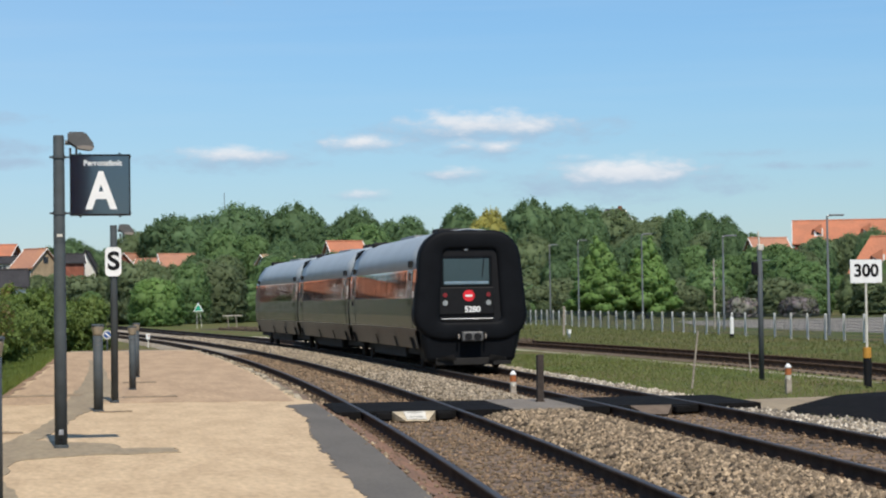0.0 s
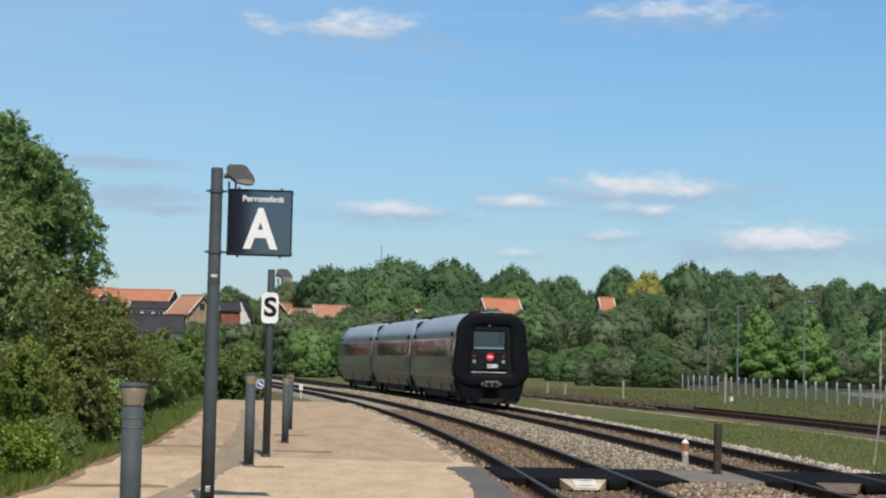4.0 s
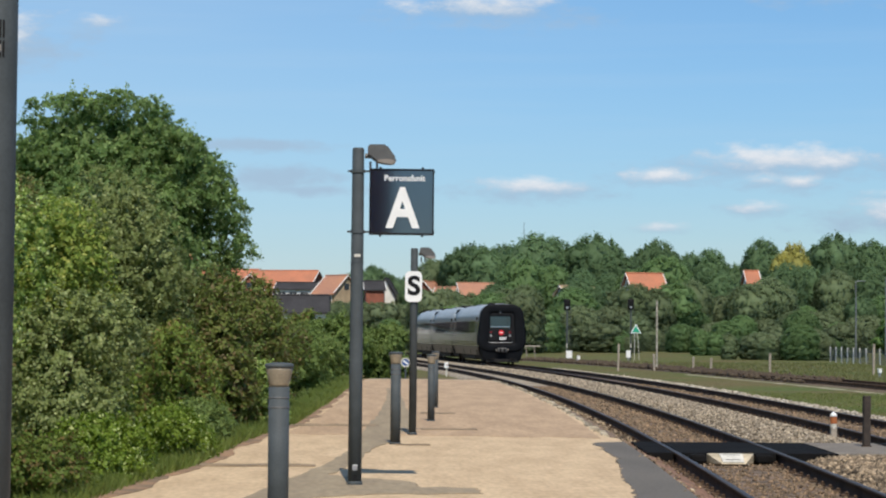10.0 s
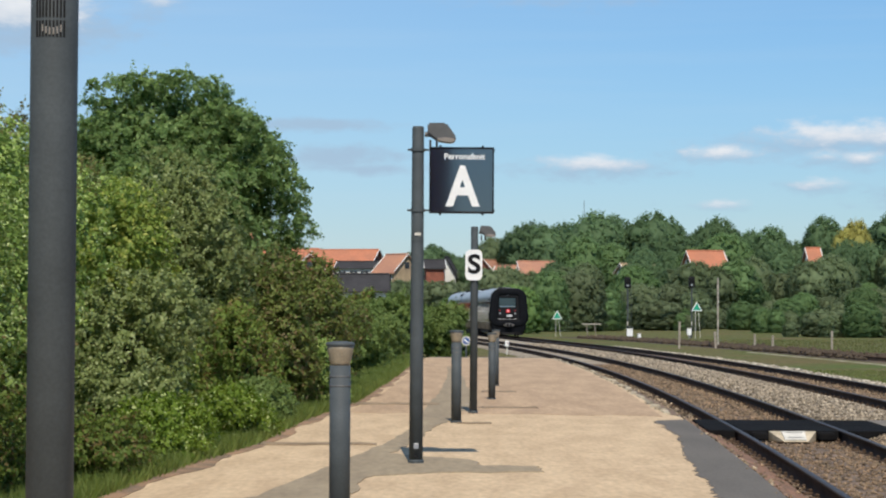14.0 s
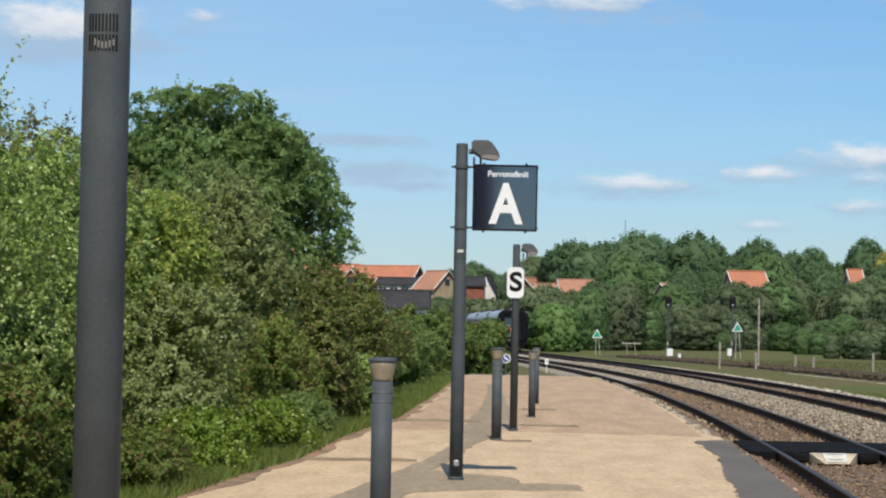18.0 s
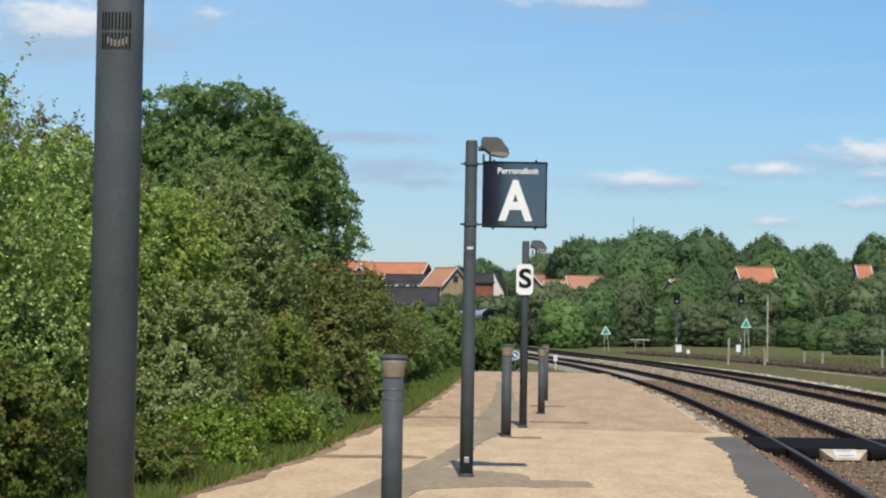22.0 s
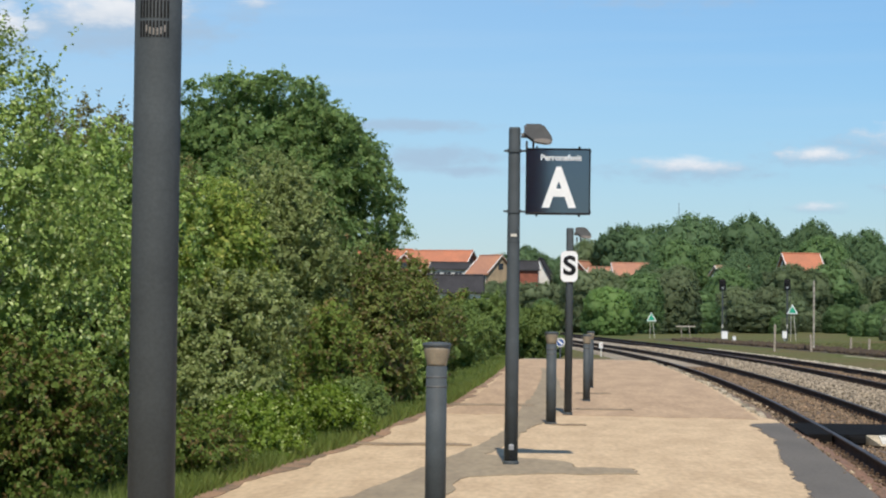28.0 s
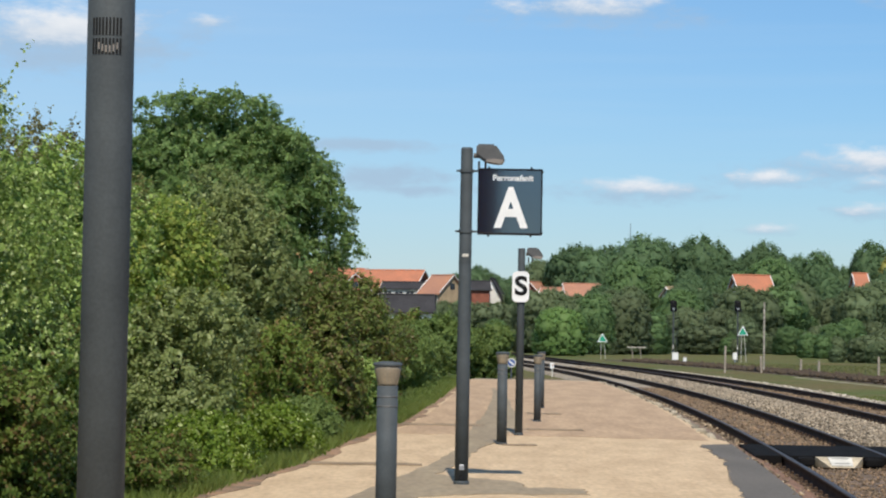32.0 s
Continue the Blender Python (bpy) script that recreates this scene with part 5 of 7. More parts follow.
def street_lamp(x, y, h, arm=0.6, far=False):
    t = thing("street_lamp", "slim galvanised street lamp with a short flat head", "street lamp", pose(x, y, -0.3), group="street lamps along the road")
    part("pole", lathe([(0.08, 0), (0.045, h)], 12), M["lamp_grey"], t)
    part("arm", rod((0, 0, h - 0.02), (arm * 0.5, 0, h + 0.03), 0.035, 8), M["steel"], t)
    part("lamp_head", boxed(0.10, arm + 0.25, -0.10, 0.10, h - 0.01, h + 0.08, bevel=0.03), M["lamp_grey"], t)


def build_road():
    poly = [(40.0, 78), (60, 78), (80, 120), (92, 175), (75, 182), (50, 176), (44, 150), (41.2, 120)]
    ob = part("road", slab(poly, -0.4, -0.285), M["road"])
    tagged(ob, "pale grey asphalt road and car park behind the fence", "road", kind="structure")
    street_lamp(46.1, 206.7, 7.2)
    street_lamp(47.1, 199.0, 7.4)
    street_lamp(45.0, 168.0, 7.0)
    street_lamp(39.1, 126.7, 5.6)
    street_lamp(70.0, 215.0, 5.6)
    street_lamp(36.5, 100.8, 5.8)


build_fence()
build_road()


# ---------------------------------------------------------------- trees and shrubs
def crown_mesh(name, lobes, count, leaf, lean_up=0.35, shell=0.65, seed=1, tumble=0.55, loose=0.105, soft_normals=None, soft_share=0.75, outer=1.04, spray=None, shoots=None):
    """Leaves scattered in clumps through a set of lobes (centre, radii); each leaf a folded diamond."""
    g = np.random.default_rng(seed)
    vol = np.array([l[1][0] * l[1][1] * l[1][2] for l in lobes]) ** 0.75
    vol /= vol.sum()
    pos, out_n = [], []
    for (c, r), share in zip(lobes, vol):
        n = int(count * share)
        if spray:      # leaves along arching twigs: length, droop, rise, leaves on each
            reach, droop, rise, per = spray
            k = max(5, n // per)
            d = g.normal(size=(k, 3))
            d /= np.linalg.norm(d, axis=1)[:, None]
            rad = shell + (outer - shell) * g.random(k) ** 0.7
            axis = d * 0.8 + g.normal(0, 0.35, (k, 3)) + np.array([0, 0, rise])
            axis /= np.linalg.norm(axis, axis=1)[:, None]
            ln = reach * g.uniform(0.45, 1.25, k)
            idx = g.integers(0, k, n)
            along = g.random(n) ** 0.75 * ln[idx]
            p = (d * rad[:, None])[idx] * np.array(r) + np.array(c) + axis[idx] * (along - 0.45 * ln[idx])[:, None]
            p[:, 2] -= droop * along * along / reach
            pos.append(p + g.normal(0, leaf * 0.42, (n, 3)))
            out_n.append(d[idx])
            continue
        k = max(6, n // 26)
        d = g.normal(size=(k, 3))
        d /= np.linalg.norm(d, axis=1)[:, None]
        rad = shell + (outer - shell) * g.random(k) ** 0.7
        centres = d * rad[:, None]
        idx = g.integers(0, k, n)
        p = centres[idx] + g.normal(0, loose, (n, 3))
        pos.append(p * np.array(r) + np.array(c))
        out_n.append(d[idx])
    if shoots:      # long sparse shoots standing out of the top: how many, their length
        tops = sorted(lobes, key=lambda l: -(l[0][2] + l[1][2]))[:max(2, len(lobes) * 2 // 3)]
        for j in range(shoots[0]):
            c, r = tops[int(g.integers(0, len(tops)))]
            d = g.normal(size=3)
            d[2] = abs(d[2]) + 0.5
            d /= np.linalg.norm(d)
            ax = np.array([d[0] * 0.45 + g.normal(0, 0.12), d[1] * 0.45 + g.normal(0, 0.12), 1.0])
            ln = shoots[1] * g.uniform(0.4, 1.1)
            along = np.linspace(0, ln, int(6 + ln / (leaf * 0.55)))
            p = np.array(c) + d * np.array(r) * 0.92 + ax * along[:, None]
            pos.append(p + g.normal(0, leaf * 0.35, p.shape))
            out_n.append(np.tile(d, (len(p), 1)))
    pos, nor = np.concatenate(pos), np.concatenate(out_n)
    n = len(pos)
    outward = nor.copy()
    nor = nor * 0.6 + g.normal(0, tumble, (n, 3)) + np.array([0, 0, lean_up])
    nor /= np.linalg.norm(nor, axis=1)[:, None]
    ref = g.normal(size=(n, 3))
    u = np.cross(nor, ref)
    u /= np.linalg.norm(u, axis=1)[:, None]
    v = np.cross(nor, u)
    s = leaf * g.uniform(0.6, 1.25, (n, 1))
    a = pos - u * s * 0.5
    b = pos + v * s * 0.34 + nor * s * 0.08
    c2 = pos + u * s * 0.5 - np.array([0, 0, 1]) * s * 0.12
    d2 = pos - v * s * 0.34 + nor * s * 0.08
    verts = np.stack([a, d2, c2, b], 1).reshape(-1, 3)
    keep = verts.reshape(-1, 4, 3)[:, :, 2].min(1) > 0.02
    verts = verts.reshape(-1, 4, 3)[keep].reshape(-1, 3)
    if soft_normals is not None:      # leaves shade with the roundness of their bough
        blend = outward * soft_share + nor * (1 - soft_share)
        blend /= np.linalg.norm(blend, axis=1)[:, None]
        soft_normals.append(np.repeat(blend[keep], 4, axis=0))
    return quick(name, verts, np.arange(len(verts)).reshape(-1, 4))


def core_mesh(lobes, scale, seed, rough=0.16, sub=3):
    """The dense inside of a crown: lumpy lobes under the leaves."""
    bm = bmesh.new()
    for i, (c, r) in enumerate(lobes):
        made = bmesh.ops.create_icosphere(bm, subdivisions=sub, radius=1.0)["verts"]
        for v in made:
            d = v.co.copy()
            k = scale * (1 + rough * 1.6 * noise.noise(d * 2.3 + Vector((seed, i * 7.1, 0))) + rough * 1.5 * noise.noise(d * 6.0 + Vector((i * 3.3, seed, 5))))
            v.co = Vector((c[0] + d.x * r[0] * k, c[1] + d.y * r[1] * k, max(0.05, c[2] + d.z * r[2] * k)))
    return bm


def trunk_mesh(height, r, limbs, seed=1, spread=0.5):
    rnd = random.Random(seed)
    bm = lathe([(r * 1.25, -0.15), (r, 0.15 * height), (r * 0.72, 0.55 * height), (r * 0.3, height)], 9)
    for k in range(limbs):
        z = height * rnd.uniform(0.25, 0.8)
        an, ln = rnd.uniform(0, 6.28), height * spread * rnd.uniform(0.5, 1.0)
        mid = (math.cos(an) * ln * 0.5, math.sin(an) * ln * 0.5, z + ln * 0.35)
        end = (math.cos(an + 0.2) * ln, math.sin(an + 0.2) * ln, z + ln * 0.85)
        rod((0, 0, z), mid, r * 0.42, 6, bm, r * 0.28)
        rod(mid, end, r * 0.28, 6, bm, r * 0.08)
    return bm


def plant(name, label, category, x, y, lobes, count, leaf, leafmat, height, trunk_r=0.05, limbs=6, seed=1, barkmat="bark", group="", shell=0.80, spread=0.35, core=0.55, spray=(0.30, 0.25, 0.45, 22), shoots=None, inner=0.3, soft=0.42):
    t = thing(name, label, category, pose(x, y, land(x, y)), group=group)
    part("trunk", trunk_mesh(height * 0.8, trunk_r, limbs, seed, spread), M[barkmat], t)
    soft_n = []
    crown = part("crown", crown_mesh("crown", lobes, count, leaf, lean_up=0.3, seed=seed, shell=shell, tumble=0.5, soft_normals=soft_n, soft_share=soft, spray=spray, shoots=shoots), L[leafmat], t, smooth=True)
    crown.data.normals_split_custom_set_from_vertices(soft_n[0])
    part("inner_foliage", crown_mesh("inner_foliage", lobes, int(count * inner), leaf * 1.35, lean_up=0.1, seed=seed + 500, shell=core, tumble=0.35, loose=0.06, outer=0.84), L[leafmat], crown)
    return t


def bush_lobes(w, d, h, n, seed):
    rnd = random.Random(seed)
    lobes = [((0, 0, h * 0.45), (w * 0.72, d * 0.72, h * 0.46))]
    for k in range(n):
        an = 2 * math.pi * (k + rnd.uniform(-0.3, 0.3)) / n
        z = h * rnd.uniform(0.2, 0.78)
        r = rnd.uniform(0.3, 0.5)
        f = math.sqrt(max(0.15, 1 - (z / h - 0.4) ** 2 * 2.4))
        lobes.append(((math.cos(an) * w * 0.62 * f, math.sin(an) * d * 0.62 * f, z), (w * r, d * r, h * r * 0.55)))
    lobes.append(((rnd.uniform(-0.2, 0.2) * w, 0, h * 0.80), (w * 0.42, d * 0.42, h * 0.2)))
    return lobes


HEDGE = "bushes beside the platform"


def left_hedge():
    # label, gap from the platform edge, y, half width, half depth, height, leaves, leaf size, shade
    rows = [
        ("leafy bush with bright green leaves beside the platform", 1.15, 23.0, 1.0, 1.1, 3.15, 14000, 0.070, "birch"),
        ("dense bronze-green bush beside the platform", 0.55, 18.6, 0.85, 1.0, 1.50, 13000, 0.058, "brown"),
        ("dense bronze-green bush beside the platform", 0.75, 21.2, 0.85, 1.0, 1.80, 13000, 0.060, "brown"),
        ("low green undergrowth at the grass edge", 0.10, 21.6, 0.50, 1.3, 0.62, 7000, 0.055, "brown"),
        ("low green undergrowth at the grass edge", 0.04, 25.0, 0.58, 1.5, 0.70, 8000, 0.055, "shrub"),
        ("leafy pale green bush beside the platform", 0.55, 26.6, 0.95, 1.1, 2.15, 13000, 0.064, "grey"),
        ("tall bush with yellow-green leaves", 0.95, 29.0, 1.15, 1.3, 3.35, 15000, 0.075, "yellow"),
        ("tall bush with pale green leaves", 1.75, 26.5, 1.2, 1.2, 3.9, 14000, 0.075, "birch"),
        ("low fresh green undergrowth at the grass edge", 0.0, 29.0, 0.48, 1.6, 0.70, 8000, 0.058, "shrub"),
        ("low green undergrowth at the grass edge", 0.12, 32.5, 0.42, 1.5, 0.72, 7000, 0.060, "cool"),
        ("tall grey-green bush with small leaves", 0.95, 35.0, 1.25, 1.3, 4.05, 27000, 0.070, "grey"),
        ("dark green bush with a ragged top", 0.30, 37.5, 0.80, 1.1, 2.48, 11000, 0.078, "dusk"),
        ("dense dark bush with bronze shoots", 0.28, 33.5, 0.70, 1.4, 1.75, 11000, 0.066, "brown"),
        ("dense dark bush with bronze shoots", 0.30, 41.5, 0.90, 1.6, 2.66, 12000, 0.078, "dusk"),
        ("white-flecked leafy shrub at the grass edge", 0.08, 39.0, 0.40, 1.0, 1.15, 5500, 0.072, "birch"),
        ("dense bronze-green bush beyond the bollards", 0.42, 47.0, 0.9, 2.0, 2.28, 12000, 0.088, "dusk"),
        ("dense bronze-green bush beyond the bollards", 0.60, 54.0, 0.9, 2.4, 1.85, 11000, 0.095, "dusk"),
        ("broad green bush near the platform end", 0.45, 63.0, 1.0, 2.8, 1.9, 11000, 0.10, "cool"),
        ("broad green bush near the platform end", 0.35, 73.0, 1.1, 3.0, 1.9, 10000, 0.11, "cool"),
        ("round green bush closing the platform end", -0.55, 85.5, 1.25, 1.5, 2.66, 12000, 0.115, "cool"),
        ("round fresh green bush closing the platform end", -1.95, 87.5, 1.05, 1.5, 2.25, 11000, 0.115, "cool"),
        ("round dark green bush closing the platform end", 0.9, 90.0, 1.5, 1.6, 2.7, 10000, 0.125, "brown"),
        ("tall leafy bush behind the hedge", 2.3, 33.0, 1.6, 1.6, 4.3, 14000, 0.085, "birch"),
        ("tall bush with bronze crown behind the hedge", 5.1, 44.0, 2.0, 1.6, 5.85, 24000, 0.085, "bronze"),
    ]
    rows = [("bush", label, plat_left(y) - gap - w, y, w, d, h, n, leaf, shade) for label, gap, y, w, d, h, n, leaf, shade in rows]
    rows.append(("tree", "young birch-like tree with bright pale leaves", -4.72, 19.8, 1.2, 1.2, 4.9, 44000, 0.046, "birch"))
    rows.append(("bush", "dark bronze-green bush in the second row of the hedge", -2.95, 46.0, 0.85, 1.4, 3.0, 12000, 0.085, "dusk"))
    rows.append(("bush", "slim dark bush standing between two others", -1.95, 45.2, 0.42, 0.9, 2.72, 6000, 0.08, "dusk"))
    for i, (kind, label, x, y, w, d, h, n, leaf, shade) in enumerate(rows):
        if kind == "tree":
            g = random.Random(5)
            lobes = [((g.uniform(-0.2, 0.2), g.uniform(-0.3, 0.3), 0.6 + k * 0.42), (w2, w2, 0.42)) for k, w2 in enumerate((1.40, 1.40, 1.35, 1.25, 1.10, 0.95, 0.74, 0.56, 0.36))]
            plant("birch_tree", label, "tree", x, y, lobes, n, leaf, shade, h * 0.85, 0.035, 5, 5, "bark_birch", shell=0.62, core=0.45, spray=(0.36, 0.1, 0.8, 26), shoots=(60, 0.6))
        else:
            near = y < 31
            plant("bush", label, "bush", x, y, bush_lobes(w, d, h, 9, 20 + i), int(n * (1.9 if near else 1.6)), leaf * (0.83 if near else 0.92), shade, h, 0.04, 7, 20 + i, group=HEDGE,
                  spray=(0.26 + 0.03 * h, 0.3, 0.5, 24), shoots=(int(10 + 8 * h), 0.16 + 0.05 * h) if h > 1.2 else (14, 0.16))
    # the tall dark tree above the hedge
    lobes = [((-0.3, 0, 4.7), (2.2, 2.0, 2.3)), ((-2.0, 0, 6.2), (1.2, 1.3, 1.2)), ((-1.2, 0, 6.9), (1.0, 1.2, 0.85)), ((0.0, 0, 6.8), (0.85, 1.1, 0.8)), ((0.9, 0, 5.9), (0.9, 1.1, 0.8)),
             ((1.8, 0.3, 4.7), (0.85, 1.0, 0.7)), ((-2.4, 0.2, 5.0), (1.1, 1.2, 1.4)), ((1.7, -0.6, 3.5), (0.95, 1.2, 0.8)), ((-0.8, -1.2, 5.0), (1.2, 1.1, 1.3)),
             ((0.7, -1.3, 4.3), (1.1, 0.9, 1.0)), ((-1.1, 0, 6.0), (1.9, 1.6, 1.7)), ((0.5, 0, 5.7), (1.6, 1.5, 1.7)), ((0.2, -0.8, 2.7), (1.5, 1.3, 1.1))]
    # boughs along the outline, in drooping layers on one side
    tips = random.Random(9)
    for k in range(54):
        deg = -34 + 205 * k / 54
        rim = float(np.interp(deg, [-34, -27, -16, -11, 3, 13, 26, 37, 58, 72, 80, 93, 101, 111, 122, 133, 145, 162, 172], [3.0, 3.2, 3.3, 3.08, 2.85, 2.75, 2.58, 2.44, 2.52, 2.58, 3.0, 3.02, 2.85, 3.2, 3.42, 3.45, 3.25, 3.2, 3.2])) * tips.uniform(0.88, 1.01)
        an = radians(deg)
        lobes.append(((-0.15 + math.cos(an) * rim, tips.uniform(-1.4, 0.3), 5.0 + math.sin(an) * rim), (tips.uniform(0.25, 0.6), 0.45, tips.uniform(0.13, 0.28))))
    for k in range(40):      # layered boughs over the face
        an, q = tips.uniform(-0.5, 3.3), tips.uniform(0.2, 0.85)
        lobes.append(((-0.15 + math.cos(an) * 2.9 * q, -1.75 + 0.9 * q * q, 4.9 + math.sin(an) * 2.8 * q), (tips.uniform(0.45, 0.85), 0.4, tips.uniform(0.16, 0.3))))
    plant("broadleaf_tree", "tall dark green broadleaf tree above the hedge", "tree", -6.15, 60.0, lobes, 150000, 0.082, "ash", 6.8, 0.22, 12, 3, shell=0.74, spread=0.42, core=0.62, spray=(0.55, 0.6, 0.1, 34), shoots=(30, 0.35), soft=0.7, inner=0.4)


left_hedge()


def grass_blades(name, count, where, h, label, shade="blade"):
    p = where(count)
    n = len(p)
    an = rng.uniform(0, 6.28, n)
    w = rng.uniform(0.004, 0.009, n) * (1 + p[:, 1] * 0.03)
    hh = rng.uniform(h[0], h[1], n)
    lean = rng.normal(0, 0.35, (n, 2)) * hh[:, None]
    a = p + np.stack([np.cos(an) * w, np.sin(an) * w, 0 * w], 1)
    b = p - np.stack([np.cos(an) * w, np.sin(an) * w, 0 * w], 1)
    c = p + np.stack([lean[:, 0], lean[:, 1], hh], 1)
    v = np.stack([a, b, c], 1).reshape(-1, 3)
    ob = part(name, quick(name, v, np.arange(3 * n).reshape(-1, 3)), M[shade])
    tagged(ob, label, "grass", kind="stuff")


def verge(n):
    y = 14 + 66 * rng.random(n) ** 1.5
    x = np.array([plat_left(v) for v in y]) + 0.02 - np.abs(rng.normal(0, 0.45, n))
    return np.stack([x, y, np.full(n, -0.05)], 1)


def meadow(n):
    y = rng.uniform(30, 75, n)
    lo = np.array([on_line(s_at(v), 6.0)[0] for v in y])
    hi = np.array([on_line(s_at(v), siding_off(v) - 1.5)[0] for v in y])
    return np.stack([lo + (hi - lo) * rng.random(n), y, np.full(n, -0.31)], 1)


def far_meadow(n):
    y = 44 + 120 * rng.random(n) ** 1.3
    lo = np.array([on_line(s_at(v), siding_off(v) + 1.4)[0] for v in y])
    hi = np.interp(y, [44, 78, 174.3], [24, 31.6, 36.85]) + 0.6
    return np.stack([lo + (hi - lo) * rng.random(n), y, np.full(n, -0.31)], 1)


grass_blades("grass_verge", 42000, verge, (0.06, 0.24), "long green grass along the hedge foot")
grass_blades("grass_strip", 22000, meadow, (0.03, 0.09), "short dry grass between the tracks", "blade_strip")
grass_blades("grass_meadow", 26000, far_meadow, (0.05, 0.16), "rough tufted grass between the siding and the fence", "blade_dull")


# ---------------------------------------------------------------- woods
def wood_variants():
    """A few trees of different build, each made once and then copied."""
    out_list = []
    for k, (leafmat, rw, h, n, seed, label) in enumerate((
            ("forest", 3.6, 10.0, 5200, 41, "round dark green tree of the wooded rise"),
            ("forest", 3.0, 11.0, 5000, 42, "tall dark green tree of the wooded rise"),
            ("olive", 3.2, 9.0, 4800, 43, "olive green tree of the wooded rise"),
            ("mid", 3.0, 8.0, 4600, 44, "mid-green tree at the edge of the wood"),
            ("sage", 2.6, 5.0, 3600, 45, "dull green shrub at the edge of the wood"),
            ("fresh", 2.6, 8.0, 5200, 46, "fresh bright green tree beside the road"),
            ("gold", 2.8, 9.0, 4200, 47, "golden-leaved tree among the woods"),
            ("lilac", 2.2, 2.6, 2600, 48, "pale lilac shrub in bloom beside the road"),
            ("fresh", 3.0, 4.6, 4200, 49, "round leafy green bush in front of the wood"),
            ("bronze", 2.0, 2.6, 2200, 50, "dark copper-leaved shrub beside the low building"))):
        rnd = random.Random(seed)
        lobes = [((0, 0, h * 0.56), (rw * 0.90, rw * 0.90, h * 0.42)), ((0, 0, h * 0.27), (rw * 0.95, rw * 0.95, h * 0.28)), ((0, 0, h * 0.12), (rw * 0.9, rw * 0.9, h * 0.16))]
        for j in range(26):
            an, z = j * 2.4 + rnd.uniform(-0.3, 0.3), h * rnd.uniform(0.12, 0.84)
            f = math.sqrt(max(0.05, 1 - ((z / h - 0.52) / 0.46) ** 2))
            q = rnd.uniform(0.18, 0.38)
            lobes.append(((math.cos(an) * rw * 0.66 * f, math.sin(an) * rw * 0.66 * f, z * 0.97), (rw * q, rw * q, rw * q * 1.05)))
        if k == 5:      # broad pointed crown of a young maple
            lobes = [((0, 0, h * 0.42), (rw * 0.72, rw * 0.72, h * 0.34))]
            for j in range(34):
                z = 0.10 + 0.84 * j / 33
                f = rw * min(1.0, 1.25 * (1.02 - z) ** 0.8)
                q = rnd.uniform(0.22, 0.36)
                lobes.append(((math.cos(2.4 * j) * f * 0.72, math.sin(2.4 * j) * f * 0.72, h * z), (f * q + 0.22, f * q + 0.22, h * rnd.uniform(0.06, 0.1))))
        t = thing("tree" if k not in (4, 7, 8, 9) else "shrub", label, "tree" if k not in (4, 7, 8, 9) else "shrub", pose(0, 0, -40))
        part("trunk", trunk_mesh(h * 0.75, 0.16, 6, seed, 0.3), M["bark"], t)
        soft_n = []
        crown = part("crown", crown_mesh("crown", lobes, int(n * 8.5), 0.26, lean_up=0.15, seed=seed, shell=0.87, tumble=0.5, loose=0.07 if k == 5 else 0.05, soft_normals=soft_n, soft_share=0.72, outer=1.0), L[leafmat], t, smooth=True)
        crown.data.normals_split_custom_set_from_vertices(soft_n[0])
        part("inner_foliage", core_mesh(lobes, 0.87, seed, 0.12, 2), L[leafmat], crown, smooth=True)
        out_list.append((t, h))
    return out_list


DOMES = [(18.0, 16.2, 12.3), (28.4, 17.9, 13.2), (38.9, 18.0, 12.3), (49.2, 17.2, 9.0), (58.3, 15.9, 7.4), (67.1, 17.6, 7.6), (79.7, 18.5, 10.4), (85.6, 17.6, 7.0), (89.6, 16.5, 7.4), (105.5, 16.7, 6.6), (110.6, 16.2, 5.7), (114.1, 15.5, 5.2)]


